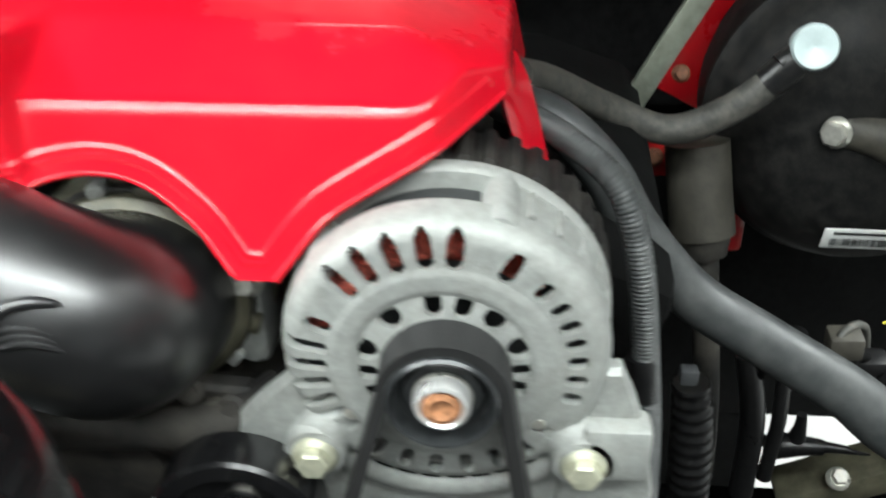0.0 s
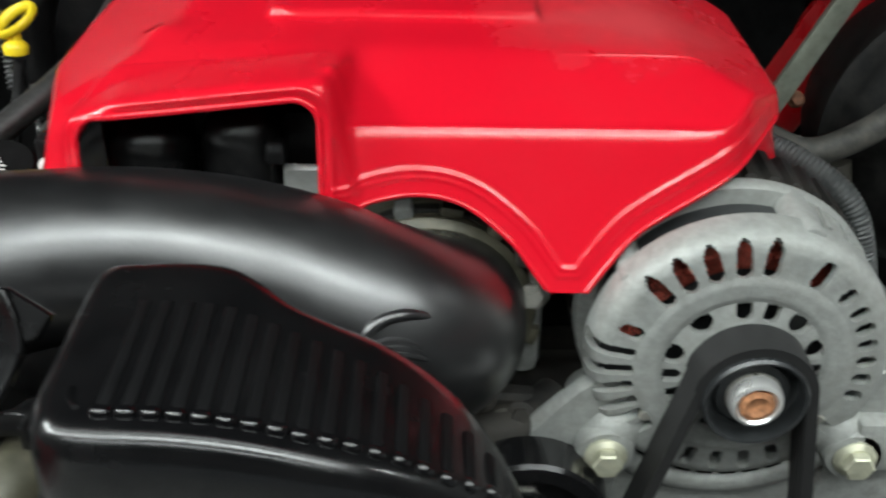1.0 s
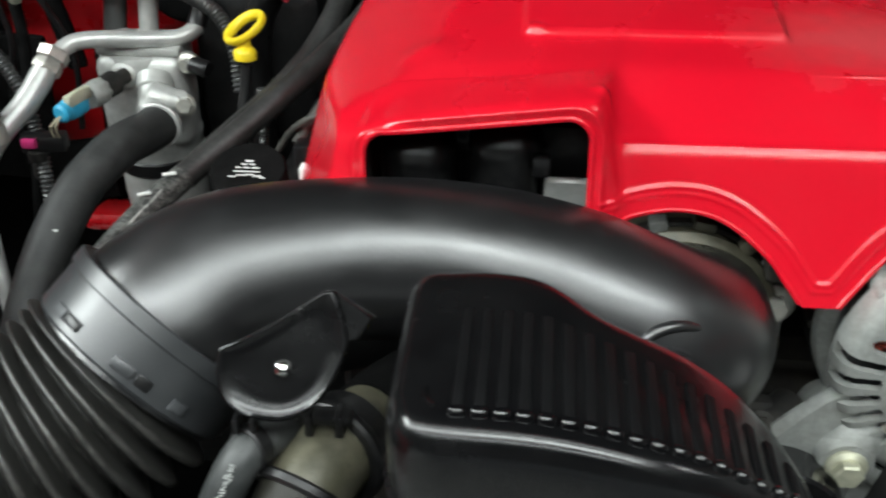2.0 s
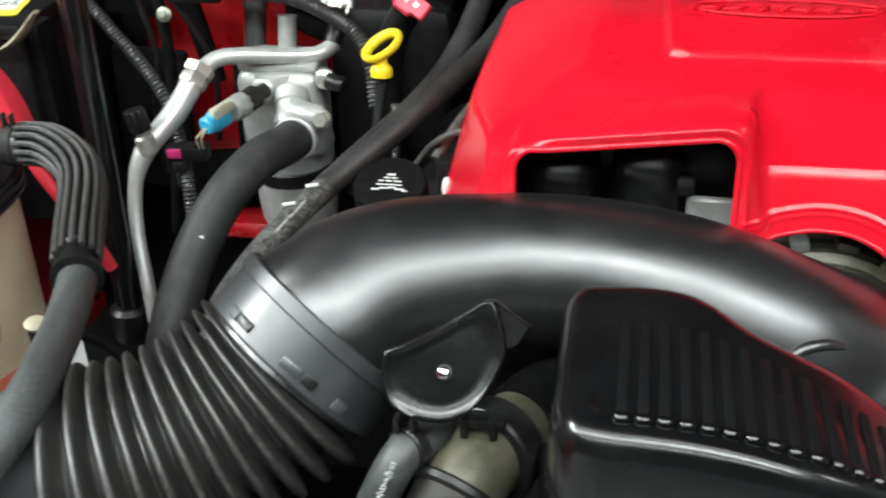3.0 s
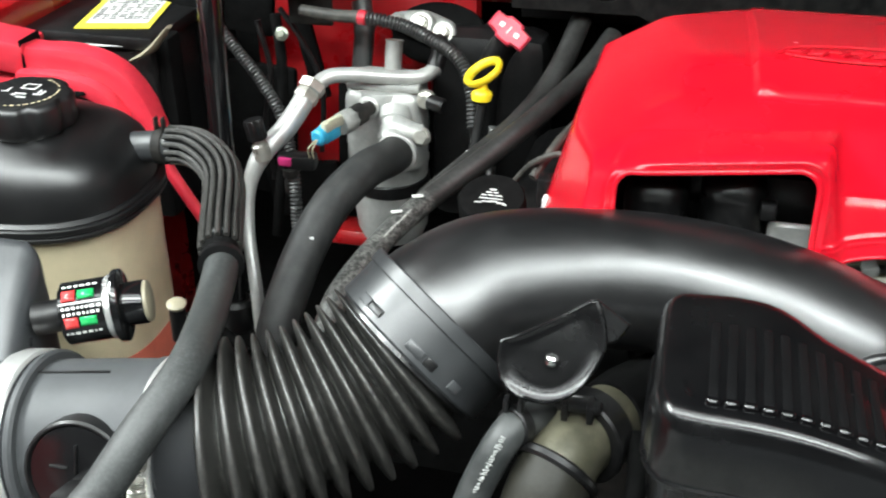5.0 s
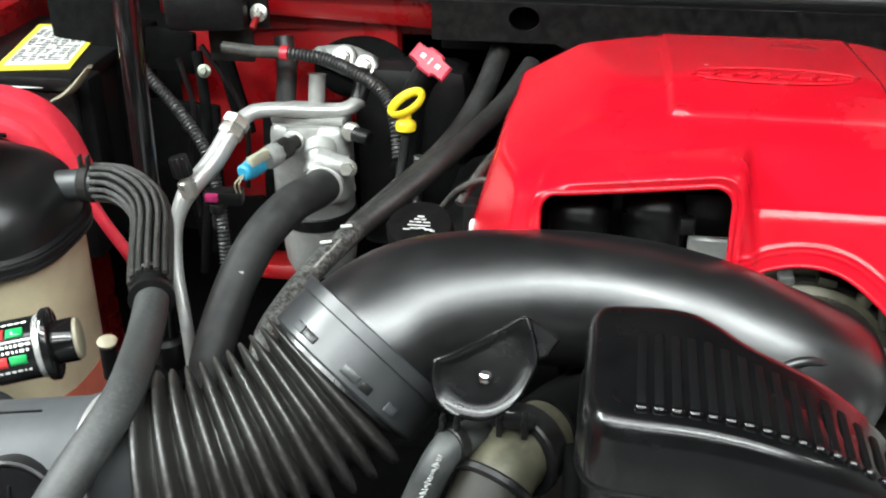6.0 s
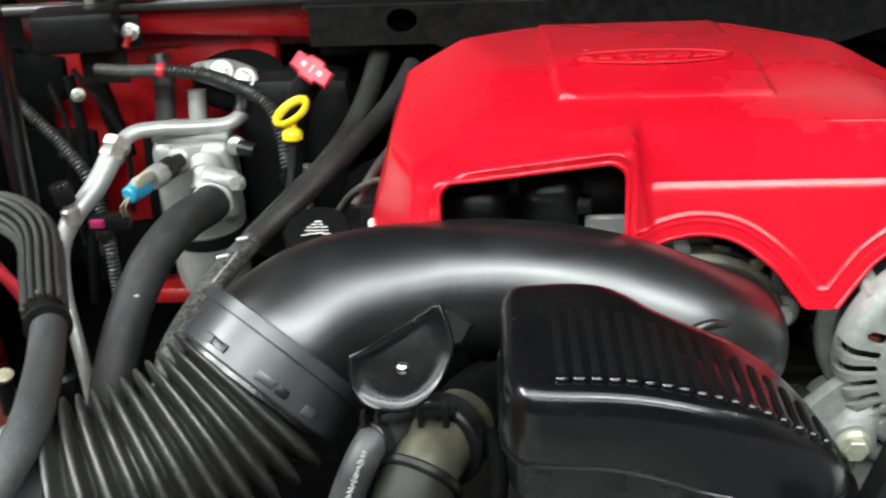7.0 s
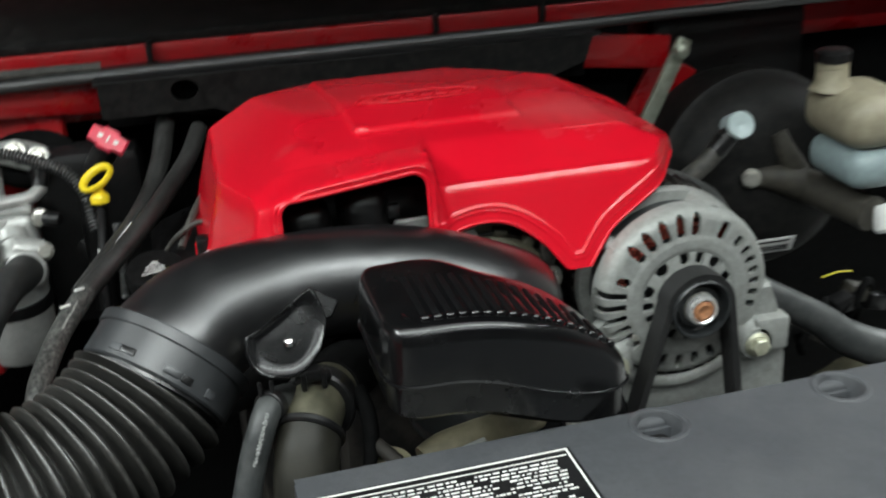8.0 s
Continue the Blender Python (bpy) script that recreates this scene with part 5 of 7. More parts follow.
def dipsticks():
    d = thing("oil_dipstick", (-0.50, 0.74, 1.1), "yellow plastic loop handle of the oil dipstick", "dipstick")
    hoop = [Vector((-0.496, 0.768, 1.2375)) + Vector((0.0150 * math.cos(a), 0.0, 0.007 * math.cos(a))) + Vector((0.0, 0.0142 * math.sin(a), 0.0050 * math.sin(a))) for a in np.linspace(0, 2 * math.pi, 28)]
    part("loop", sweep(hoop, 0.0034, 12, 0.003, caps=False, squash=1.35), YELLOW, d)
    part("stopper", revolve([(0.005, -0.003), (0.0096, -0.001), (0.0102, 0.005), (0.0085, 0.008), (0.0055, 0.010), (0.005, 0.015)], (-0.4955, 0.757, 1.2150), (0.02, 0.15, 1), 20), YELLOW, d)
    part("tube", sweep([(-0.4955, 0.760, 1.208), (-0.499, 0.752, 1.18), (-0.503, 0.737, 1.14), (-0.505, 0.72, 1.05)], 0.0048, 12), BLACK, d, "black dipstick tube")
    part("sleeve", sweep([(-0.483, 0.752, 1.19), (-0.483, 0.745, 1.15), (-0.486, 0.735, 1.11)], 0.0042, 12, 0.0008, ripple=lambda s: 0.0007 * math.sin(s * 2400)), HOSE, d)
    part("tag", block((-0.504, 0.733, 1.158), (0.0022, 0.003, 0.026), 0.0006), PAPER, d)
    r = thing("fluid_dipstick", (-0.48, 0.82, 1.1), "faded red winged plug of the transmission dipstick", "dipstick")
    m = placed((-0.481, 0.818, 1.262), (0.1, -0.85, 0.52), (0, 0, 1)) @ Matrix.Rotation(radians(-38), 4, "Z")
    wings = plate([(-0.027, 0.011), (-0.027, -0.010), (-0.013, -0.012), (-0.010, -0.016), (0.010, -0.016), (0.013, -0.012), (0.027, -0.011), (0.027, 0.010), (0.013, 0.012), (0.010, 0.016), (-0.010, 0.016), (-0.013, 0.012)], 0.012, m, 0.003)
    wings.v = [tuple(m @ (Matrix.Scale(0.78, 4) @ (m.inverted() @ Vector(p)))) for p in wings.v]
    part("handle", wings, PINK, r)
    bars([(-0.009, 0, 0.0050, 0.0050), (0.009, 0, 0.0050, 0.0050), (0, 0, 0.0016, 0.008)], m @ Matrix.Translation((0, 0, 0.0094)), WHITE, r)
    part("tube", sweep([(-0.482, 0.825, 1.255), (-0.500, 0.835, 1.225), (-0.512, 0.845, 1.17), (-0.515, 0.85, 1.05)], 0.014, 18), BLACK, r, "wide black filler tube")


dipsticks()


def bay_hoses():
    a = thing("heater_hose", (-0.46, 0.69, 1.15), "worn black heater hose with white marks", "hose", "heater hoses")
    part("hose", sweep([(-0.552, 0.445, 1.115), (-0.551, 0.472, 1.147), (-0.545, 0.507, 1.159), (-0.532, 0.560, 1.168), (-0.512, 0.612, 1.177), (-0.480, 0.655, 1.193), (-0.450, 0.695, 1.210), (-0.425, 0.745, 1.222), (-0.400, 0.795, 1.238), (-0.382, 0.84, 1.258)], 0.0099, 20, 0.006), HEATER, a)
    part("chafed_stretch", sweep([(-0.552, 0.445, 1.115), (-0.551, 0.472, 1.147), (-0.545, 0.507, 1.159), (-0.532, 0.560, 1.168), (-0.512, 0.612, 1.177)], 0.01005, 20, 0.006), WORN, a, "stretch worn white")
    for p, q in (((-0.5155, 0.598, 1.188), 20), ((-0.5275, 0.575, 1.1835), 25)):
        part("white_mark", block(p, (0.010, 0.003, 0.002), 0.0006, Matrix.Rotation(radians(q), 4, "Z")), PAPER, a)
    rng = random.Random(4)
    for _ in range(9):
        t0 = rng.uniform(0.0, 0.7)
        side = rng.uniform(-0.006, 0.004)
        ends = [Vector((-0.549, 0.490, 1.1640)).lerp(Vector((-0.514, 0.607, 1.1855)), t0 + q) + Vector((side, 0, -abs(side) * 0.35)) for q in (0, 0.08, 0.16, 0.16 + rng.uniform(0.02, 0.12))]
        part("worn_streak", sweep(ends, [0.0004, 0.0011, 0.0012, 0.0004], 8, 0.006), FRAYED, a)
    b = thing("heater_hose", (-0.45, 0.75, 1.15), "worn black heater hose running to the bulkhead", "hose", "heater hoses")
    part("hose", sweep([(-0.520, 0.640, 1.163), (-0.490, 0.690, 1.180), (-0.462, 0.735, 1.196), (-0.442, 0.785, 1.212), (-0.428, 0.825, 1.235), (-0.418, 0.870, 1.262)], 0.0108, 20, 0.006), HEATER, b)
    part("white_line", sweep([(-0.482, 0.690, 1.193), (-0.466, 0.718, 1.201)], 0.0012, 6), PAPER, b)
    c = thing("hose_stub", (-0.47, 0.62, 1.2), "short dark wiring sleeve beside the engine cover", "wiring")
    part("sleeve", sweep([(-0.418, 0.60, 1.215), (-0.405, 0.625, 1.232), (-0.392, 0.66, 1.240), (-0.38, 0.70, 1.235)], 0.004, 10), OLD_HOSE, c)


bay_hoses()


def push_out(names, eye, factor):
    """Moves a group away from a point in front of it, growing it alike."""
    far = Matrix.Translation(eye) @ Matrix.Scale(factor, 4) @ Matrix.Translation(-Vector(eye))
    for ob in [o for o in scene.objects if o.parent is None and o.name in names]:
        kids = [o for o in ob.children_recursive if o.data]
        ob.location = far @ ob.location
        for kid in kids:
            kid.data.transform(far)
            if kid.parent is ob:
                kid.location = -ob.location


push_out(("refrigerant_can", "suction_hose", "pressure_switch"), (-0.30, -0.18, 1.594), 1.05)
push_out(("air_flow_meter",), (-0.308, -0.168, 1.594), 1.09)


def oil_filler():
    f = thing("oil_filler_cap", (-0.44, 0.56, 1.19), "black oil filler cap with white printed symbol", "filler cap")
    at, d = (-0.443, 0.562, 1.200), (0.0, -0.30, 0.95)
    part("cap", revolve([(0.026, 0), (0.027, 0.002), (0.027, 0.014), (0.0255, 0.017), (0, 0.0175)], at, d, 48, lambda a, r: r * (1 + (0.03 * math.cos(10 * a) if r > 0.0258 else 0))), NEAR_BLACK, f)
    part("neck", revolve([(0.022, -0.06), (0.022, 0.002)], at, d, 32), BLACK, f)
    m = placed(Vector(at) + Vector(d).normalized() * 0.0176, d)
    m = m @ Matrix.Rotation(radians(180), 4, "Z")
    symbol = [(-0.009, 0.0075, 0.007, 0.0012), (-0.003, 0.0060, 0.006, 0.0011), (0.003, 0.0068, 0.008, 0.0010), (0.010, 0.0085, 0.006, 0.0010), (-0.013, 0.0090, 0.004, 0.0010), (0.0, 0.0030, 0.020, 0.0008),
              (-0.006, -0.0010, 0.006, 0.0010), (0.001, -0.0010, 0.005, 0.0010), (0.007, -0.0010, 0.004, 0.0010), (-0.003, -0.0045, 0.004, 0.0010), (0.003, -0.0045, 0.005, 0.0010), (0.0, -0.0080, 0.006, 0.0014)]
    bars([tuple(0.92 * q for q in row) for row in symbol], m, PAPER, f)
    wires = thing("wiring_loom", (-0.38, 0.53, 1.22), "grey and white connectors beside the oil filler", "wiring")
    part("connector", block((-0.398, 0.540, 1.235), (0.012, 0.016, 0.026), 0.003), BLACK, wires)
    part("pale_plug", block((-0.393, 0.520, 1.232), (0.008, 0.010, 0.018), 0.002), PAPER, wires)
    part("lead", sweep([(-0.437, 0.62, 1.20), (-0.420, 0.605, 1.225), (-0.40, 0.60, 1.238), (-0.38, 0.60, 1.238)], 0.0026, 8), OLD_HOSE, wires)


oil_filler()


# ---- passenger side clutter ----
def side_clutter():
    pole = thing("bonnet_strut", (-0.74, 0.68, 1.0), "glossy black bonnet support rod", "rod")
    part("rod", sweep([(-0.728, 0.655, 1.00), (-0.722, 0.66, 1.22), (-0.716, 0.665, 1.48)], 0.0108, 24, 0.03), GLOSS, pole)
    part("foot_socket", revolve([(0.017, 0), (0.018, 0.004), (0.018, 0.03), (0.014, 0.034)], (-0.728, 0.655, 0.985), (0.02, 0.02, 1), 20), BLACK, pole)
    lo = thing("corrugated_conduit", (-0.72, 0.80, 1.1), "black corrugated wiring conduit", "wiring", "conduits")
    wavy = lambda s: 0.0011 * math.sin(s * 1500)  # noqa: E731
    part("tube", sweep([(-0.815, 0.835, 1.262), (-0.780, 0.815, 1.233), (-0.742, 0.795, 1.203), (-0.712, 0.775, 1.172), (-0.696, 0.757, 1.133), (-0.689, 0.742, 1.095), (-0.686, 0.73, 1.04)], 0.0056, 14, 0.0008, ripple=wavy), HOSE, lo)
    b = thing("corrugated_conduit", (-0.60, 0.83, 1.25), "black corrugated wiring conduit with red tape", "wiring", "conduits")
    part("tube", sweep([(-0.640, 0.832, 1.262), (-0.596, 0.831, 1.2575), (-0.560, 0.817, 1.249), (-0.528, 0.799, 1.237), (-0.511, 0.780, 1.214), (-0.505, 0.765, 1.18)], 0.0062, 14, 0.0008, ripple=wavy), HOSE, b)
    part("tail", sweep([(-0.705, 0.836, 1.264), (-0.672, 0.834, 1.2615), (-0.640, 0.832, 1.262)], [0.0060, 0.0065, 0.0066], 12), OLD_HOSE, b)
    part("red_tape", ring(0.005, 0.0078, -0.004, 0.004, (-0.637, 0.832, 1.2617), (1, 0, -0.1), 18, 0.0005), RED_PLASTIC, b, "red tape")
    c = thing("corrugated_conduit", (-0.66, 0.89, 1.31), "dark loom with red tape along the bulkhead rail", "wiring", "conduits")
    part("tube", sweep([(-0.77, 0.872, 1.332), (-0.70, 0.88, 1.328), (-0.60, 0.89, 1.328), (-0.48, 0.90, 1.325)], 0.0065, 12, 0.01), OLD_HOSE, c)
    part("red_tape", ring(0.005, 0.0074, -0.007, 0.007, (-0.662, 0.884, 1.3275), (1, 0.1, 0), 18, 0.0005), RED_PLASTIC, c, "red tape")
    part("strap", block((-0.712, 0.876, 1.322), (0.012, 0.012, 0.026), 0.003), OLIVE, c)
    box = thing("relay_module", (-0.735, 0.84, 1.28), "black relay module bolted to the red bulkhead", "module")
    part("case", block((-0.722, 0.850, 1.3015), (0.085, 0.045, 0.042), 0.008, Matrix.Rotation(radians(8), 4, "Z")), BLACK, box)
    part("tab", block((-0.672, 0.858, 1.296), (0.026, 0.006, 0.034), 0.004), BLACK, box)
    stud = part("stud", hex_head((-0.668, 0.851, 1.297), (0.05, -0.9, 0.35), 0.0055, 0.006, 1.7), STEEL, box, "zinc nut")
    part("stud_end", sweep([(-0.668, 0.850, 1.296), (-0.672, 0.838, 1.284)], 0.0035, 10), RED_PAINT, stud)
    part("bracket", block((-0.705, 0.862, 1.265), (0.05, 0.006, 0.05), 0.004), GRIME, box)
    solid("wing_bolt", hex_head((-0.727, 0.832, 1.238), (0.05, -0.9, 0.35), 0.0045, 0.006, 1.6), OLIVE, "zinc nut on the red inner wing", "bolt")
    solid("bulkhead_rail", block((-0.62, 0.905, 1.300), (0.30, 0.018, 0.045), 0.008, Matrix.Rotation(radians(3), 4, "Y")), RED_PAINT, "red painted rail across the bulkhead", "rail", kind="structure")
    plate_ = thing("valve_plate", (-0.57, 0.90, 1.24), "oval alloy line fitting with two bolts on the bulkhead", "fitting")
    m = placed((-0.572, 0.890, 1.231), (0.05, -0.85, 0.5))
    part("gasket", plate([(0.052 * math.cos(a), 0.034 * math.sin(a)) for a in np.linspace(0, 2 * math.pi, 28, endpoint=False)], 0.006, m @ Matrix.Translation((0, 0, -0.006)), 0.002), NEAR_BLACK, plate_)
    out = Vector((0.05, -0.85, 0.5)).normalized()
    ends = [Vector(p) for p in ((-0.614, 0.882, 1.2445), (-0.587, 0.880, 1.2415), (-0.564, 0.880, 1.2325), (-0.552, 0.882, 1.2215))]
    part("flange", sweep([p - out * 0.001 for p in ends], [0.0105, 0.0165, 0.0170, 0.0125], 20, 0.004, upward=out, squash=0.45), ALLOY, plate_)
    part("flange_lobe", revolve([(0.0150, -0.004), (0.0150, 0.006), (0.0135, 0.008), (0.0060, 0.0085)], ends[1], out, 24), ALLOY, plate_)
    part("flange_lobe", revolve([(0.0150, -0.004), (0.0150, 0.006), (0.0135, 0.008), (0.0060, 0.0085)], ends[2], out, 24), ALLOY, plate_)
    for p in ends[1:3]:
        part("washer", revolve([(0.0112, 0.0), (0.0112, 0.0022), (0.0070, 0.0024)], p + out * 0.008, out, 24), STEEL, plate_)
        part("bolt", hex_head(p + out * 0.010, out, 0.0068, 0.0080, 1.25), STEEL, plate_, "zinc plated bolt")
    part("pipe_nut", hex_head(ends[0] + out * 0.003, out, 0.0060, 0.006, 1.4), ALLOY, plate_)
    small = thing("line_connector", (-0.69, 0.77, 1.14), "small purple and black wiring connector", "connector")
    part("shell", block((-0.688, 0.752, 1.132), (0.040, 0.018, 0.016), 0.003, Matrix.Rotation(radians(8), 4, "Z")), BLACK, small)
    part("insert", block((-0.697, 0.741, 1.135), (0.014, 0.006, 0.009), 0.002), MAGENTA, small, "pink insert")
    part("valve", revolve([(0.005, 0), (0.007, 0.004), (0.007, 0.016), (0.004, 0.022), (0.008, 0.024), (0.008, 0.034)], (-0.697, 0.752, 1.094), (0.1, -0.2, 1), 16), GRIME, small)
    # dim lines and brackets lower down between tank and can
    for pts, r, mat in (([(-0.745, 0.86, 1.25), (-0.738, 0.85, 1.19), (-0.742, 0.84, 1.10), (-0.75, 0.82, 1.0)], 0.006, NEAR_BLACK),
                        ([(-0.655, 0.885, 1.262), (-0.650, 0.872, 1.225), (-0.655, 0.86, 1.16), (-0.66, 0.85, 1.05)], 0.011, HOSE),
                        ([(-0.655, 0.530, 1.050), (-0.69, 0.54, 1.065), (-0.73, 0.55, 1.065)], 0.005, NEAR_BLACK)):
        t = thing("dark_line", pts[1], "thin dark line in the shade of the bay", "line", "dark lines")
        part("tube", sweep(pts, r, 12, 0.01), mat, t)
    lug = thing("rubber_grommet", (-0.622, 0.37, 1.165), "cream rubber grommet under the filter gauge", "grommet")
    part("disc", revolve([(0.0062, 0), (0.0072, 0.002), (0.0072, 0.003), (0.005, 0.0045)], (-0.636, 0.392, 1.189), (0.1, -0.12, 0.98), 20), FAWN, lug)
    part("stem", revolve([(0.006, -0.03), (0.006, 0.001)], (-0.636, 0.392, 1.189), (0.1, -0.12, 0.98), 16), BLACK, lug)
    ac = solid("heater_box", block((-0.515, 0.895, 1.13), (0.13, 0.06, 0.22), 0.02), BLACK, "black moulded heater box on the bulkhead", "heater box")
    part("stud", hex_head((-0.525, 0.862, 1.120), (0, -1, 0.2), 0.012, 0.006, 1.3), BLACK, ac)
    red = thing("inner_wing_sheet", (-0.68, 0.95, 1.0), "red painted inner wing sheet behind the plumbing", "inner wing", kind="structure")
    part("sheet", block((-0.670, 0.935, 1.15), (0.28, 0.02, 0.26), 0.01, Matrix.Rotation(radians(-8), 4, "Z")), RED_PAINT, red)
    part("black_liner", block((-0.885, 0.90, 1.14), (0.10, 0.03, 0.32), 0.015, Matrix.Rotation(radians(-14), 4, "Z")), NEAR_BLACK, red)
    shade = thing("loom_bracket", (-0.74, 0.90, 1.1), "near-black bracket plates and wires added as shade before the red inner wing", "bracket")
    # Added near-black plates stand in for shadow between the visible patches of red.
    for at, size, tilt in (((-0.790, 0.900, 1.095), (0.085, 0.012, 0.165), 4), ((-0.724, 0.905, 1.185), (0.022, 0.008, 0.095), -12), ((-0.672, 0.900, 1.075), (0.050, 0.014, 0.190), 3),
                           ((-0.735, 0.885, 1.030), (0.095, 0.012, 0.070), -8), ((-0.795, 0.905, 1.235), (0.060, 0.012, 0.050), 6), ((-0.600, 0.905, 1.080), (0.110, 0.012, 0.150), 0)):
        part("plate", block(at, size, 0.006, Matrix.Rotation(radians(tilt), 4, "Y")), NEAR_BLACK, shade)
    for pts in ([(-0.775, 0.878, 1.235), (-0.762, 0.872, 1.18), (-0.772, 0.868, 1.12), (-0.765, 0.862, 1.05)], [(-0.748, 0.880, 1.25), (-0.722, 0.874, 1.215), (-0.702, 0.872, 1.165), (-0.705, 0.865, 1.09)], [(-0.640, 0.882, 1.245), (-0.652, 0.876, 1.19), (-0.642, 0.870, 1.13)]):
        part("wire", sweep(pts, 0.0032, 8, 0.008), BLACK, shade)
    for at in ((-0.781, 0.890, 1.150), (-0.690, 0.888, 1.120)):
        part("screw", hex_head(at, (0, -0.9, 0.35), 0.004, 0.004, 1.5), GRIME, shade)
    part("fold", block((-0.675, 0.87, 0.99), (0.07, 0.08, 0.02), 0.008, Matrix.Rotation(radians(-14), 4, "X")), RED_PAINT, red)


side_clutter()


# ---- engine front ----
def engine_mass():
    e = thing("engine_block", (-0.15, 0.7, 0.7), "grimy dark engine block under the covers", "engine")
    part("block", block((-0.15, 0.72, 0.92), (0.46, 0.44, 0.44), 0.03), GRIME, e)
    part("front_case", block((-0.13, 0.49, 1.00), (0.34, 0.05, 0.24), 0.02), GRIME, e)
    part("valley", block((-0.17, 0.62, 1.16), (0.30, 0.24, 0.06), 0.02), BLACK, e)
    part("rocker_cover", block((-0.385, 0.66, 1.135), (0.13, 0.36, 0.09), 0.025, Matrix.Rotation(radians(-20), 4, "Y")), BLACK, e, "black rocker cover")
    # Near-black colour stands in for the dark background behind the hoses.
    part("rocker_cover", block((0.07, 0.70, 1.12), (0.12, 0.36, 0.09), 0.025, Matrix.Rotation(radians(20), 4, "Y")), NEAR_BLACK, e, "near-black rocker cover")
    m = thing("intake_manifold", (-0.27, 0.55, 1.2), "black plastic intake manifold runners inside the cover", "manifold")
    for x, high in ((-0.313, 1.298), (-0.264, 1.304)):
        part("runner", block((x, 0.497, high - 0.033), (0.042, 0.104, 0.066), 0.018, cuts=6), BLACK, m)
    part("plenum", block((-0.20, 0.60, 1.255), (0.30, 0.24, 0.08), 0.02), BLACK, m)
    part("bracket", block((-0.226, 0.455, 1.262), (0.030, 0.006, 0.022), 0.0015, cuts=1), CAN, m, "bright alloy bracket")
    part("plug", block((-0.243, 0.445, 1.286), (0.010, 0.010, 0.012), 0.002), BLACK, m)


engine_mass()


def throttle():
    t = thing("throttle_body", (-0.165, 0.46, 1.12), "dull grey throttle body behind the intake duct", "throttle body")
    c, d = (-0.163, 0.455, 1.193), (0, -1, 0.03)
    part("rubber_cuff", ring(0.040, 0.0585, -0.004, 0.024, c, d, 48, 0.004), TAN, t)
    rng = random.Random(31)
    for k in range(9):
        a = radians(-38 + 24 * k + rng.uniform(-5, 5))
        part("lug", block((c[0] + 0.0615 * math.cos(a), c[1] - 0.008 + rng.uniform(-0.005, 0.004), c[2] + 0.0615 * math.sin(a)), (rng.uniform(0.005, 0.009), 0.012, rng.uniform(0.007, 0.013)), 0.002, Matrix.Rotation(-a, 4, "Y")), ALLOY if k % 3 == 0 else TAN, t)
    part("band", ring(0.054, 0.0605, 0.006, 0.014, c, d, 48, 0.001), GRIME, t)
    part("casting", revolve([(0.066, -0.05), (0.068, -0.02), (0.066, -0.006), (0.055, 0.0)], c, d, 40, lambda a, r: r * (1 + 0.03 * math.cos(4 * a + 0.8))), TAN, t)
    part("motor_housing", block((-0.1085, 0.466, 1.186), (0.020, 0.05, 0.085), 0.008), ALLOY, t)
    for z in (1.205,):
        part("bolt", hex_head((-0.108, 0.440, z), (0, -1, 0.1), 0.0085, 0.009), STEEL, t, "zinc plated bolt")
    part("sensor", block((-0.110, 0.437, 1.238), (0.014, 0.016, 0.026), 0.003), GRIME, t)


throttle()


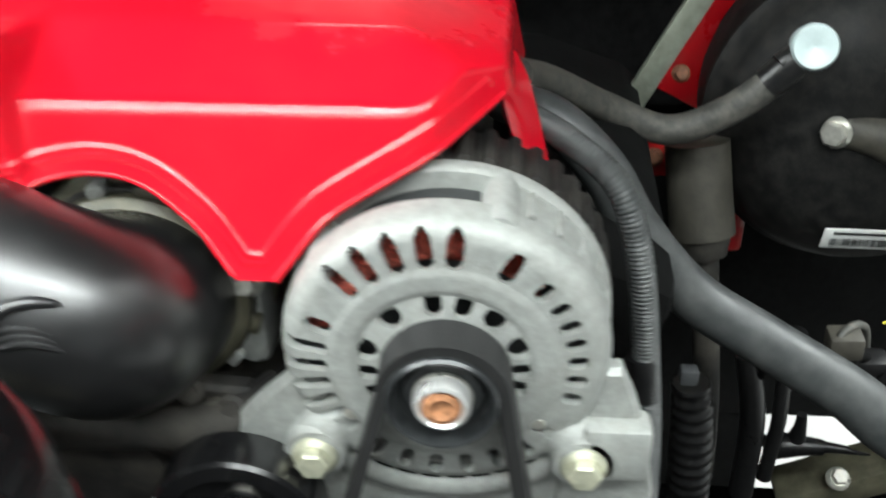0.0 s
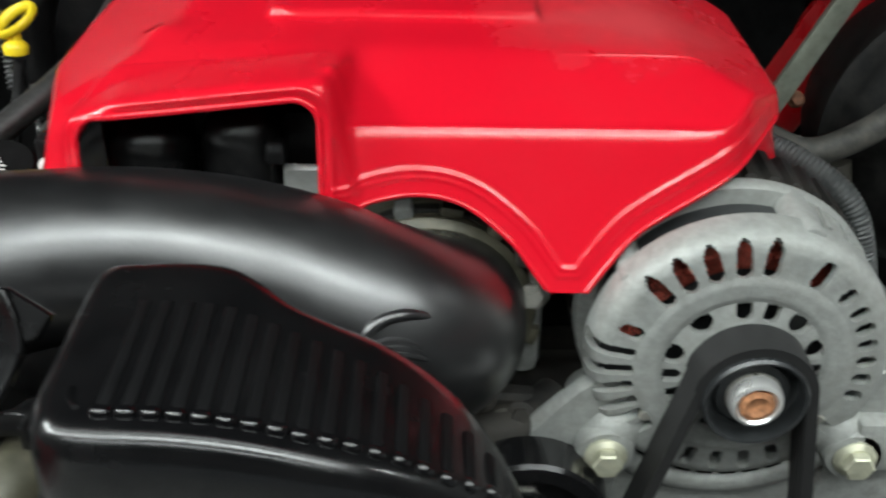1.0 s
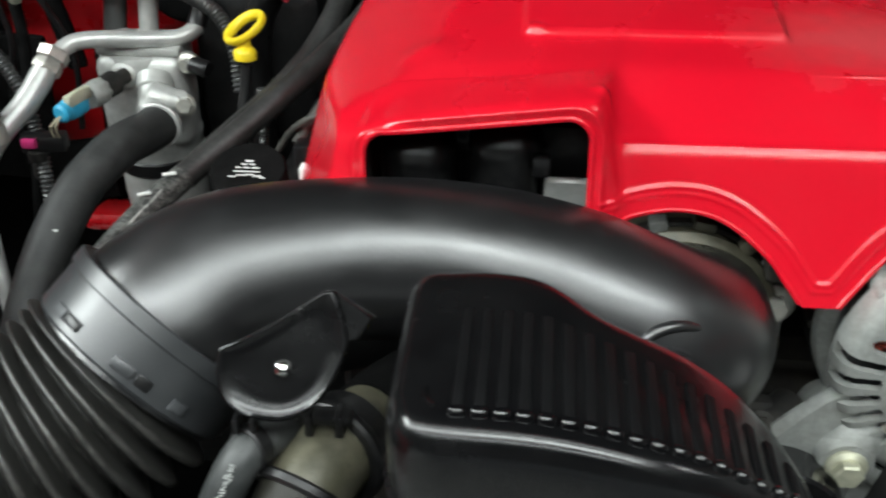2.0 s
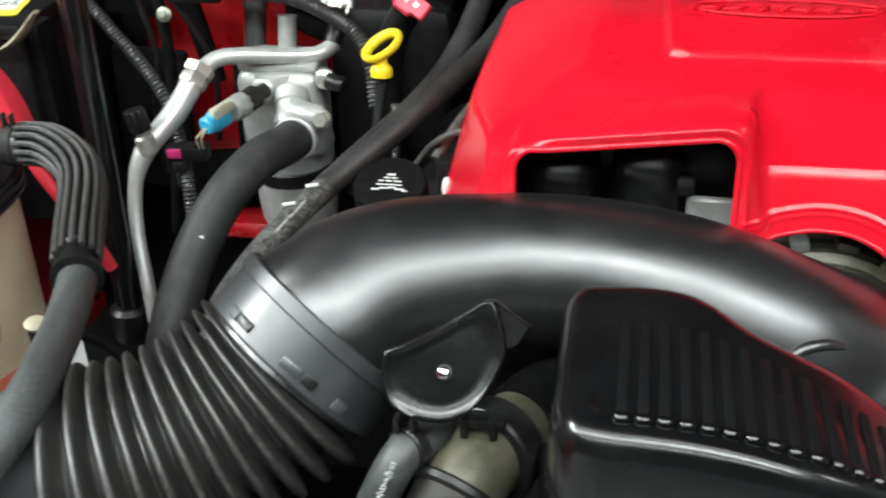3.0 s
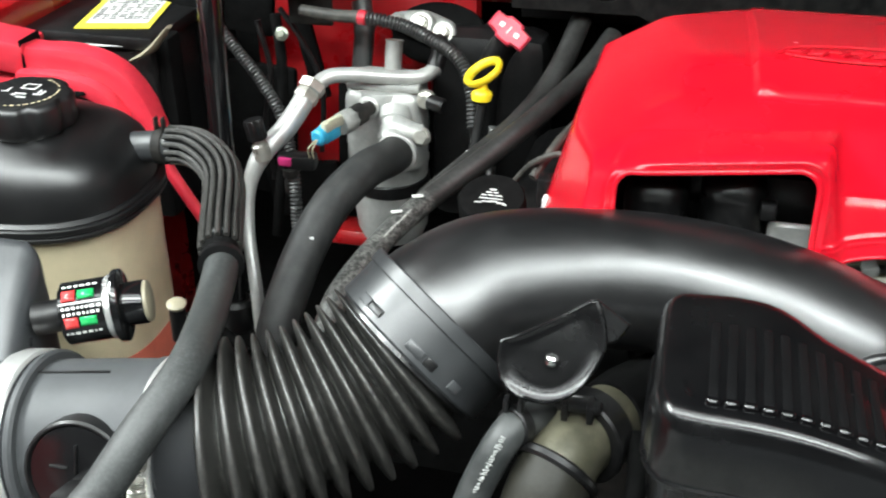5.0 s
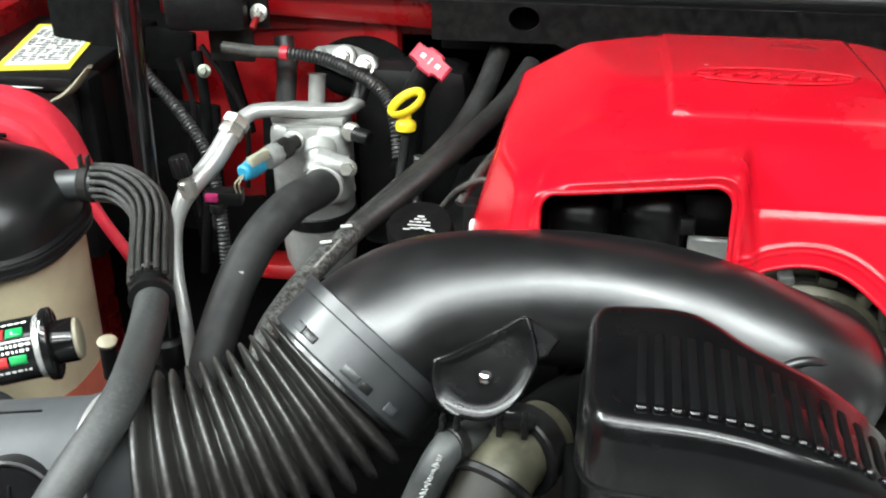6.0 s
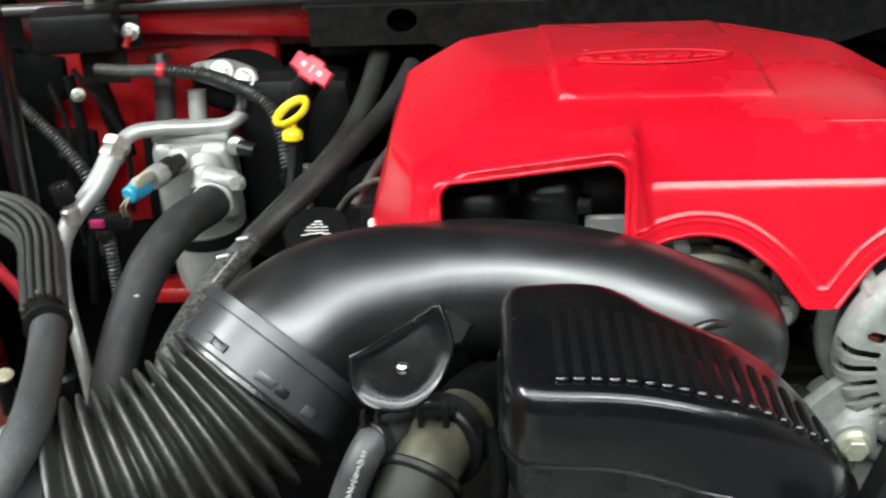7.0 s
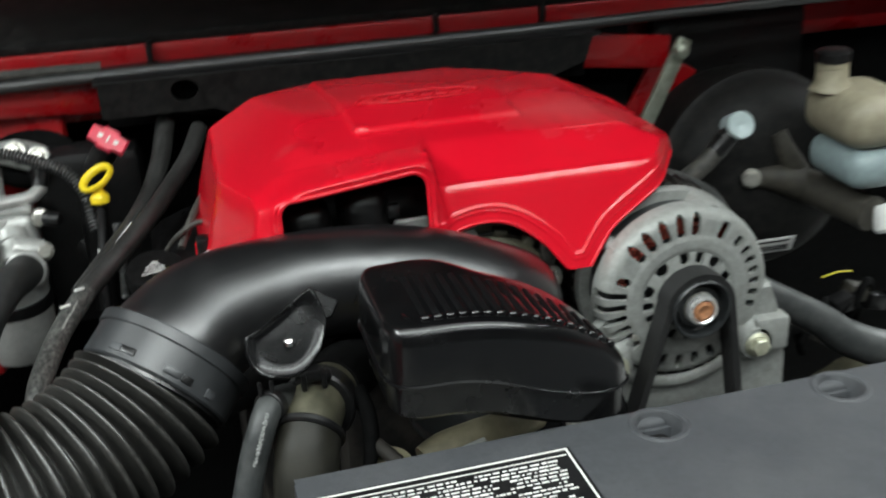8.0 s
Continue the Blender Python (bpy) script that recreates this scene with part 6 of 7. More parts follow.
def alternator():
    alt = thing("alternator", (0.0, 0.44, 1.08), "cast aluminium alternator with slotted face and copper windings", "alternator")
    c = Vector((0.0, 0.393, 1.192))
    d = (0, -1, 0)
    spin = Matrix.Translation(c) @ Matrix(((1, 0, 0), (0, 0, -1), (0, 1, 0))).to_4x4()   # local x right, y up, z towards the front
    # slots as (angle, inner radius, outer radius, half width); those on the far left run out over the rim
    slots = [(a, 0.0552, 0.0732, 0.0042) for a in (136, 123.5, 110.5, 97.5, 85)] + [(61, 0.0558, 0.0715, 0.0044), (160, 0.0560, 0.0695, 0.0042)]
    slots += [(a, 0.0585, 0.0692, 0.0035) for a in (44, 32.5, 23, 13.5, 4, -6, -16)]
    slots += [(a, 0.0550, 0.0830, 0.0034) for a in (172, 182, 192, 202, 211, 220)]
    slots += [(a, 0.0560, 0.0700, 0.0034) for a in (238, 252, 266, 280, 294, 308, 322)]
    slots += [(a, 0.0305, 0.0432, 0.0042) for a in (97, 75, -1, -17, 187, 206, 226, 250, 274, 298, 320)]
    slots += [(a, 0.0315, 0.0440, 0.0060) for a in (131, 50, 20, 166)]

    def gap(a, r):
        for s, r0, r1, half in slots:
            da = (a - s + 180) % 360 - 180
            if abs(da) < 18:
                across, along = r * math.sin(radians(da)), r * math.cos(radians(da))
                over = max(r0 + half - along, along - (r1 - half), 0.0)
                if across * across + over * over < half * half:
                    return True
        return False

    rise = ((0.020, 0.004), (0.0315, 0.002), (0.0425, 0.0), (0.046, 0.0015), (0.0525, 0.0015), (0.0560, 0.0004), (0.0700, -0.0010), (0.0728, -0.0022), (0.0748, -0.0048), (0.0758, -0.0085))
    radii = [0.020, 0.030] + [0.0306 + 0.0007 * k for k in range(65)] + [0.0758, 0.0764, 0.0764]
    height = [float(np.interp(r, *zip(*rise))) for r in radii[:-2]] + [-0.012, -0.017]
    n = 1080
    verts, faces = [], []
    for r, h in zip(radii, height):
        verts += [(r * math.cos(2 * math.pi * k / n), r * math.sin(2 * math.pi * k / n), h) for k in range(n)]
    for i in range(len(radii) - 1):
        mid = (radii[i] + radii[i + 1]) / 2
        for k in range(n):
            if not (i < len(radii) - 2 and gap(360 * (k + 0.5) / n, mid)):
                faces.append((i * n + k, i * n + (k + 1) % n, (i + 1) * n + (k + 1) % n, (i + 1) * n + k))
    face = part("front_housing", Shape().add(verts, faces).moved(spin), ALLOY, alt, sharp=45, turned=True)
    thicken(face, 0.0045)
    part("stator_band", revolve([(0.0725, 0.012), (0.0725, 0.047)], c, (0, 1, 0), 64), PULLEY, alt, "dark laminated stator")
    teeth = lambda a, r: r * (1 - (0.045 if math.cos(40 * a) > 0.2 and r > 0.07 else 0))  # noqa: E731
    part("rear_ring", revolve([(0.0735, 0.041), (0.0810, 0.042), (0.0825, 0.044), (0.0825, 0.051), (0.0800, 0.054)], c, (0, 1, 0), 96), ALLOY, alt)
    part("rear_housing", revolve([(0.0780, 0.053), (0.0835, 0.055), (0.0835, 0.086), (0.074, 0.098)], c, (0, 1, 0), 240, lambda a, r: teeth(a, r) if r == 0.0835 else r), GRIME, alt, "grimy finned rear housing")
    # windings behind the slots
    part("rotor_core", revolve([(0.054, 0.015), (0.054, 0.05)], c, (0, 1, 0), 48), GRIME, alt)
    coil = Shape()
    for k in range(74):
        a = radians(38 + 1.75 * k)
        lean = 0.06
        coil.join(sweep([spin @ Vector((0.0540 * math.cos(a), 0.0540 * math.sin(a), -0.0082)), spin @ Vector((0.062 * math.cos(a + lean), 0.062 * math.sin(a + lean), -0.0092)), spin @ Vector((0.0735 * math.cos(a + lean), 0.0735 * math.sin(a + lean), -0.0125))], 0.0011, 6, 0.004))
    tagged(part("winding", coil, COPPER, alt, "red-brown copper windings"), kind="stuff")
    # pulley, nut
    px = Vector((0.001, 0.393, 1.191))
    pul = part("pulley", revolve([(0.014, 0.004), (0.022, 0.006), (0.0268, 0.007), (0.0268, 0.009), (0.0248, 0.0105), (0.0248, 0.026), (0.0268, 0.028), (0.0268, 0.031), (0.0256, 0.0325), (0.0242, 0.032), (0.0232, 0.022), (0.0205, 0.0195), (0.0190, 0.020), (0.0185, 0.024), (0.0135, 0.0245), (0.013, 0.027)], px, d, 56), PULLEY, alt, "black grooved pulley")
    part("washer", revolve([(0.0142, 0.024), (0.0142, 0.0265), (0.0125, 0.0275)], px, d, 36), STEEL, pul)
    part("nut", revolve([(0.0138, 0.0265), (0.0138, 0.0310), (0.0128, 0.0338), (0.0110, 0.0346), (0.0092, 0.0325)], px, d, 40), CLAMP, pul, "bright rounded pulley nut")
    part("shaft_end", revolve([(0.0092, 0.026), (0.0090, 0.0340), (0.0062, 0.0350), (0.0042, 0.0338), (0, 0.0336)], px, d, 24), RUST, pul, "rusty shaft end")
    # lower ears and their bolts
    for bx in (-0.066, 0.070):
        ear = part("mounting_ear", sweep([(bx * 0.80, 0.415, 1.152), (bx * 0.92, 0.402, 1.142), (bx, 0.398, 1.134)], [0.020, 0.018, 0.0165], 24, 0.004), ALLOY, alt)
        part("boss", revolve([(0.0165, -0.05), (0.0165, 0.006), (0.015, 0.008)], (bx, 0.393, 1.134), d, 32), ALLOY, ear)
        part("bolt", hex_head((bx, 0.385, 1.134), d, 0.0088, 0.010, 1.35), YZINC, ear, "yellowish zinc bolt")
    # cast side wall from the shoulder lug round to the right ear, with lugs for the through bolts
    wall, arc = Shape(), [radians(q) for q in range(-30, 69, 2)]
    for r_, h_ in ((0.0740, -0.018), (0.0772, -0.020), (0.0792, -0.030), (0.0800, -0.042), (0.0790, -0.050), (0.0740, -0.052)):
        wall.add([(r_ * math.cos(q), r_ * math.sin(q), h_) for q in arc], [])
    n = len(arc)
    wall.f += [(i * n + k, i * n + k + 1, (i + 1) % 6 * n + k + 1, (i + 1) % 6 * n + k) for i in range(6) for k in range(n - 1)]
    wall.f += [tuple(i * n for i in range(6)), tuple(i * n + n - 1 for i in range(6))[::-1]]
    part("cast_shoulder", wall.moved(spin), ALLOY, alt, "rough cast shoulder")
    for a, q, r_ in ((70, 0.0735, 0.0095), (143, 0.0745, 0.0070), (33, 0.0735, 0.0075), (-14, 0.0735, 0.0070)):
        at = spin @ Vector((q * math.cos(radians(a)), q * math.sin(radians(a)), 0))
        lug = part("through_bolt_lug", revolve([(r_, -0.050), (r_, -0.010), (r_ * 0.88, -0.0065), (r_ * 0.5, -0.0060)], at, d, 24), ALLOY, alt)
        part("bolt_end", revolve([(r_ * 0.42, -0.008), (r_ * 0.42, -0.0045), (r_ * 0.3, -0.0035)], at, d, 12), STEEL, lug)
    for a in (60, 48, 22, 10, 0):
        at = spin @ Vector((0.0795 * math.cos(radians(a)), 0.0795 * math.sin(radians(a)), -0.034))
        part("cast_rib", block(at, (0.004, 0.026, 0.0035), 0.0012, Matrix.Rotation(-radians(a), 4, "Y")), ALLOY, alt)
    # front face details: small holes with stubs
    for lx, lz in ((-0.046, -0.032), (0.046, -0.034), (0.021, 0.043)):
        part("stub", revolve([(0.0042, 0), (0.0042, 0.004), (0.003, 0.005)], (lx, 0.3925, 1.192 + lz), d, 14), STEEL, alt)
    return alt


alternator()


def alternator_mount():
    b = thing("alternator_bracket", (0.0, 0.42, 1.05), "rough cast aluminium alternator bracket", "bracket")
    m = spin = Matrix.Translation((0.0, 0.402, 1.192)) @ Matrix(((1, 0, 0), (0, 0, -1), (0, 1, 0))).to_4x4()
    left = [(-0.120, -0.085), (-0.117, -0.066), (-0.112, -0.052), (-0.103, -0.040), (-0.092, -0.028), (-0.080, -0.017), (-0.070, -0.010), (-0.060, -0.020), (-0.055, -0.085), (-0.06, -0.12), (-0.12, -0.12)]
    right = [(0.060, -0.036), (0.070, -0.006), (0.086, -0.005), (0.094, -0.024), (0.101, -0.046), (0.108, -0.085), (0.108, -0.12), (0.056, -0.12)]
    part("left_arm", plate(left[::-1], 0.007, m, 0.005), ALLOY, b)
    part("right_arm", plate(right[::-1], 0.010, m @ Matrix.Translation((0, 0, -0.004)), 0.003), ALLOY, b)
    part("right_step", block((0.086, 0.395, 1.140), (0.034, 0.020, 0.034), 0.004), ALLOY, b)
    part("cross_web", block((0.0, 0.415, 1.095), (0.17, 0.03, 0.05), 0.008), ALLOY, b)
    arc = [spin @ Vector((0.088 * math.cos(a), 0.088 * math.sin(a), 0.0)) for a in np.linspace(radians(228), radians(312), 12)]
    part("lower_arc", sweep(arc, 0.009, 14, 0.006), ALLOY, b)
    for k in range(8):
        a = radians(236 + 9.5 * k)
        part("cooling_slot", block(spin @ Vector((0.0765 * math.cos(a), 0.0765 * math.sin(a), 0.0065)), (0.010, 0.006, 0.004), 0.0015, Matrix.Rotation(math.pi / 2 - a, 4, "Y")), NEAR_BLACK, b)
    return b


alternator_mount()


def belt_drive():
    p = thing("idler_pulley", (-0.105, 0.37, 1.09), "glossy black idler pulley below the alternator", "pulley")
    part("wheel", revolve([(0.008, 0.0), (0.030, 0.002), (0.043, 0.0), (0.045, 0.002), (0.045, 0.024), (0.043, 0.026), (0.034, 0.026), (0.030, 0.018), (0.014, 0.017), (0.012, 0.022)], (-0.107, 0.392, 1.098), (0, -1, 0), 48), GLOSS, p)
    part("bearing_cover", revolve([(0.0135, 0.016), (0.0135, 0.021), (0.010, 0.023)], (-0.107, 0.392, 1.098), (0, -1, 0), 32), BLACK, p)
    part("bolt", hex_head((-0.107, 0.370, 1.098), (0, -1, 0), 0.008, 0.008), STEEL, p, "zinc plated bolt")
    w = thing("water_pump", (-0.16, 0.42, 1.09), "grimy cast water pump under the intake duct", "water pump")
    part("body", revolve([(0.045, -0.04), (0.052, -0.02), (0.050, 0.0), (0.034, 0.008), (0.030, 0.022)], (-0.185, 0.425, 1.095), (0, -1, 0), 36), GRIME, w)
    part("outlet", sweep([(-0.22, 0.405, 1.126), (-0.16, 0.400, 1.134), (-0.115, 0.405, 1.136), (-0.09, 0.425, 1.14)], [0.012, 0.012, 0.013, 0.014], 24), GRIME, w)
    part("rib_plate", block((-0.145, 0.418, 1.150), (0.085, 0.014, 0.010), 0.003, Matrix.Rotation(radians(4), 4, "Y"), cuts=1), GRIME, w)
    part("flange", block((-0.128, 0.410, 1.118), (0.040, 0.018, 0.016), 0.004, Matrix.Rotation(radians(-8), 4, "Y"), cuts=1), DUN, w)
    for x, z in ((-0.133, 1.157), (-0.112, 1.146), (-0.150, 1.122)):
        part("bolt", hex_head((x, 0.404, z), (0, -0.9, 0.4), 0.0052, 0.006, 1.5), GRIME, w, "grimy bolt")
    part("lug", revolve([(0.009, -0.02), (0.010, 0.0), (0.007, 0.003), (0.0, 0.003)], (-0.121, 0.402, 1.140), (0.1, -0.95, 0.3), 20), DUN, w)
    b = thing("drive_belt", (0, 0.375, 1.1), "black rubber drive belt round the alternator pulley", "belt")
    c, r, hw = Vector((0.001, 0.3745, 1.191)), 0.0258, 0.0105
    left, right = Vector((-0.058, 0.3745, 1.06)), Vector((0.046, 0.3745, 1.06))
    path = [left, c + Vector((-r * math.cos(radians(20)), 0, r * math.sin(radians(8))))]
    path += [c + Vector((r * math.cos(a), 0, r * math.sin(a))) for a in np.linspace(radians(168), radians(8), 24)]
    path += [right]
    verts, faces = [], []
    for i, q in enumerate(path):
        t = (path[min(i + 1, len(path) - 1)] - path[max(i - 1, 0)]).normalized()
        nrm = Vector((-t.z, 0, t.x))
        for off, y in ((0.0, -hw), (0.0062, -hw), (0.0062, hw), (0.0, hw)):
            verts.append(q + nrm * off + Vector((0, y, 0)))
    for i in range(len(path) - 1):
        faces += [(i * 4 + k, i * 4 + (k + 1) % 4, i * 4 + 4 + (k + 1) % 4, i * 4 + 4 + k) for k in range(4)]
    part("band", Shape().add(verts, faces), BELT, b)
    ribs = Shape()
    for k in range(5):
        y = -hw + 0.0022 + k * 0.0042
        ribs.join(sweep([q + Vector((0, y, 0)) for q in path[::2]], 0.0013, 6, 0.02))
    part("ribs", ribs, BELT, b)


belt_drive()


# ---- thermostat housing and hoses below the bracket ----
def thermostat():
    t = thing("thermostat_housing", (-0.335, 0.27, 1.18), "grimy olive thermostat housing with black clamped hose", "thermostat housing")
    line = [(-0.296, 0.378, 1.186), (-0.312, 0.350, 1.193), (-0.326, 0.320, 1.200), (-0.338, 0.295, 1.2030), (-0.3455, 0.277, 1.1980), (-0.351, 0.264, 1.186), (-0.355, 0.253, 1.162), (-0.357, 0.247, 1.12), (-0.357, 0.245, 1.08)]
    part("elbow", sweep(line, 0.0212, 36, 0.004), TAN, t)
    # Near-black sleeve covers the elbow's back end.
    part("neck_boot", sweep([(-0.294, 0.382, 1.185), (-0.312, 0.350, 1.193), (-0.3235, 0.3255, 1.1985)], [0.0250, 0.0248, 0.0236], 36, 0.004), NEAR_BLACK, t, "near-black sleeve over the back of the elbow")
    part("hose_end", sweep([(-0.3455, 0.277, 1.1980), (-0.351, 0.264, 1.186), (-0.355, 0.253, 1.162), (-0.357, 0.247, 1.12), (-0.357, 0.245, 1.08)], 0.0228, 36, 0.004), DARKTAN, t, "dark lower hose")
    part("clamp", ring(0.021, 0.0258, -0.011, 0.008, (-0.3335, 0.3045, 1.2022), (-0.42, -0.88, 0.10), 40), BLACK, t, "broad black spring clamp")
    part("clamp", ring(0.021, 0.0275, -0.003, 0.003, (-0.3355, 0.3000, 1.2026), (-0.42, -0.88, 0.10), 40), BLACK, t)
    part("clamp", ring(0.0215, 0.0256, -0.003, 0.003, (-0.3462, 0.2755, 1.1972), (-0.36, -0.80, -0.48), 40), BLACK, t, "black spring clamp")
    for k in (-1, 1):
        part("clamp_ear", block((-0.338 + 0.007 * k, 0.293, 1.2290), (0.0040, 0.012, 0.012), 0.001), BLACK, t)
    part("clamp_bridge", block((-0.338, 0.293, 1.2315), (0.026, 0.009, 0.006), 0.002), BLACK, t)
    part("clamp_arm", sweep([(-0.306, 0.306, 1.207), (-0.302, 0.290, 1.196), (-0.303, 0.276, 1.180), (-0.307, 0.268, 1.166)], [0.006, 0.0065, 0.006, 0.005], 12), NEAR_BLACK, t)
    part("clamp_screw", sweep([(-0.300, 0.275, 1.178), (-0.287, 0.262, 1.168)], 0.0055, 12), GRIME, t)
    part("foot", revolve([(0.0165, -0.02), (0.0170, 0.0), (0.0155, 0.003), (0.0, 0.004)], (-0.290, 0.272, 1.158), (0.1, -0.45, 0.88), 28), PALECAST, t, "pale round boss")
    b = thing("bypass_hose", (-0.38, 0.26, 1.18), "narrow grey printed rubber hose with spring clip", "hose")
    low = [(-0.346, 0.318, 1.203), (-0.362, 0.294, 1.217), (-0.3715, 0.2775, 1.2215), (-0.380, 0.2675, 1.209), (-0.3885, 0.2620, 1.188), (-0.400, 0.252, 1.155), (-0.425, 0.232, 1.115)]
    part("hose", sweep(low, 0.0098, 20, 0.005), SLEEK, b)
    part("clip", ring(0.0095, 0.0115, -0.004, 0.004, (-0.3700, 0.2800, 1.2212), (-0.5, -0.8, 0.15), 20, 0.0008), BLACK, b)
    for k in (-1, 1):
        part("clip_ear", block((-0.372 + 0.004 * k, 0.281, 1.2350), (0.003, 0.008, 0.008), 0.001), BLACK, b)
    rng = random.Random(11)
    s = Shape()
    for k in range(26):
        p = Vector((-0.3740, 0.2625, 1.2262)).lerp(Vector((-0.3872, 0.2515, 1.1945)), (k + rng.uniform(-0.2, 0.2)) / 25)
        s.join(block(p, (rng.uniform(0.0015, 0.0042), 0.0010, 0.0006), 0.0002, Matrix.Rotation(rng.uniform(-0.5, 0.5), 4, "Y"), cuts=1))
    part("print_bar", s, CHALK, b)
    lower = thing("pump_elbow", (-0.30, 0.235, 1.12), "grimy cast elbow under the resonator box", "elbow")
    part("casting", sweep([(-0.262, 0.292, 1.143), (-0.246, 0.296, 1.147), (-0.218, 0.298, 1.151), (-0.188, 0.303, 1.154), (-0.165, 0.315, 1.150)], [0.012, 0.014, 0.0145, 0.0125, 0.011], 22), PALECAST, lower)
    part("rib", block((-0.232, 0.283, 1.153), (0.034, 0.006, 0.006), 0.0015, Matrix.Rotation(radians(-14), 4, "Y")), ALLOY, lower)
    part("disc", revolve([(0.010, 0.004), (0.030, 0.003), (0.0355, 0.004), (0.0365, 0.0015), (0.0360, -0.006)], (-0.224, 0.345, 1.150), (0.05, -0.30, 0.95), 44), PULLEY, lower, "dark dished disc")
    part("yellow_clip", sweep([(-0.292, 0.325, 1.225), (-0.283, 0.318, 1.232), (-0.272, 0.315, 1.232)], 0.0016, 8), YELLOW, lower, "yellow clip")


thermostat()


# ---- driver's side: booster, brake cylinder, hoses ----
def brake_booster():
    b = thing("brake_booster", (0.335, 0.86, 1.0), "large black dusty brake booster drum", "brake booster")
    c, d = (0.325, 0.835, 1.115), (-0.02, -1, 0.06)
    part("drum", revolve([(0.124, -0.09), (0.132, -0.06), (0.132, -0.012), (0.136, -0.010), (0.136, 0.002), (0.131, 0.006), (0.126, 0.022), (0.112, 0.046), (0.085, 0.062), (0.05, 0.068)], c, d, 64), DRUM, b)
    cap_at = Vector((0.2465, 0.745, 1.2125))
    v = part("check_valve", revolve([(0.0150, -0.02), (0.0160, 0.0), (0.0172, 0.003), (0.0172, 0.009), (0.0155, 0.0120), (0.006, 0.0110), (0.0, 0.0085)], cap_at, (-0.1, -0.93, 0.34), 32), BLUISH, b, "white round check valve")
    part("valve_neck", sweep([cap_at + Vector((-0.012, 0.0, -0.006)), cap_at + Vector((-0.024, -0.004, -0.013))], 0.0075, 14), BLACK, v)
    m = placed((0.320, 0.765, 1.035), (-0.02, -0.93, -0.30), (0, 0, 1))
    part("label", block((0, 0, 0), (0.062, 0.024, 0.0012), 0.0003).moved(m), PAPER, b, "white printed code label")
    rng = random.Random(6)
    code = [(-0.024 + 0.0019 * k, -0.004, rng.choice((0.0006, 0.0011)), 0.009) for k in range(26)] + [(0, 0.007, 0.046, 0.0024)]
    bars(code, m @ Matrix.Translation((0, 0, 0.0007)), BLACK, b)
    mc = thing("brake_master_cylinder", (0.385, 0.72, 1.08), "alloy brake cylinder with milky fluid reservoir", "brake cylinder")
    part("barrel", sweep([(0.352, 0.80, 1.115), (0.372, 0.72, 1.112), (0.385, 0.66, 1.110)], 0.022, 24), DUN, mc)
    part("flange_arm", sweep([(0.285, 0.778, 1.131), (0.315, 0.772, 1.128), (0.350, 0.765, 1.120)], [0.014, 0.017, 0.024], 20), DUN, mc)
    part("nut", hex_head((0.283, 0.768, 1.132), (-0.5, -0.85, 0.15), 0.010, 0.012, 1.3), STEEL, mc)
    part("flange_arm", sweep([(0.35, 0.77, 1.13), (0.33, 0.775, 1.165), (0.322, 0.78, 1.185)], [0.018, 0.014, 0.012], 16), DUN, mc)
    part("reservoir_base", block((0.384, 0.695, 1.170), (0.085, 0.11, 0.050), 0.022, cuts=4), SEABLUE, mc, "pale blue-grey reservoir base")
    part("reservoir", block((0.382, 0.70, 1.226), (0.098, 0.12, 0.066), 0.029, cuts=6), FAWN, mc, "milky fluid reservoir")
    part("filler_neck", revolve([(0.026, -0.004), (0.020, 0.004), (0.018, 0.022), (0.019, 0.023), (0.019, 0.030)], (0.352, 0.72, 1.258), (-0.05, 0.0, 1), 28), FAWN, mc)
    part("filler_cap", revolve([(0.0205, 0.030), (0.0205, 0.040), (0.018, 0.042), (0.0, 0.0425)], (0.352, 0.72, 1.258), (-0.05, 0, 1), 28), BLACK, mc)
    part("front_port", revolve([(0.014, 0), (0.015, 0.03), (0.012, 0.034)], (0.402, 0.665, 1.118), (0.05, -0.4, -0.9), 20), PAPER, mc)


brake_booster()


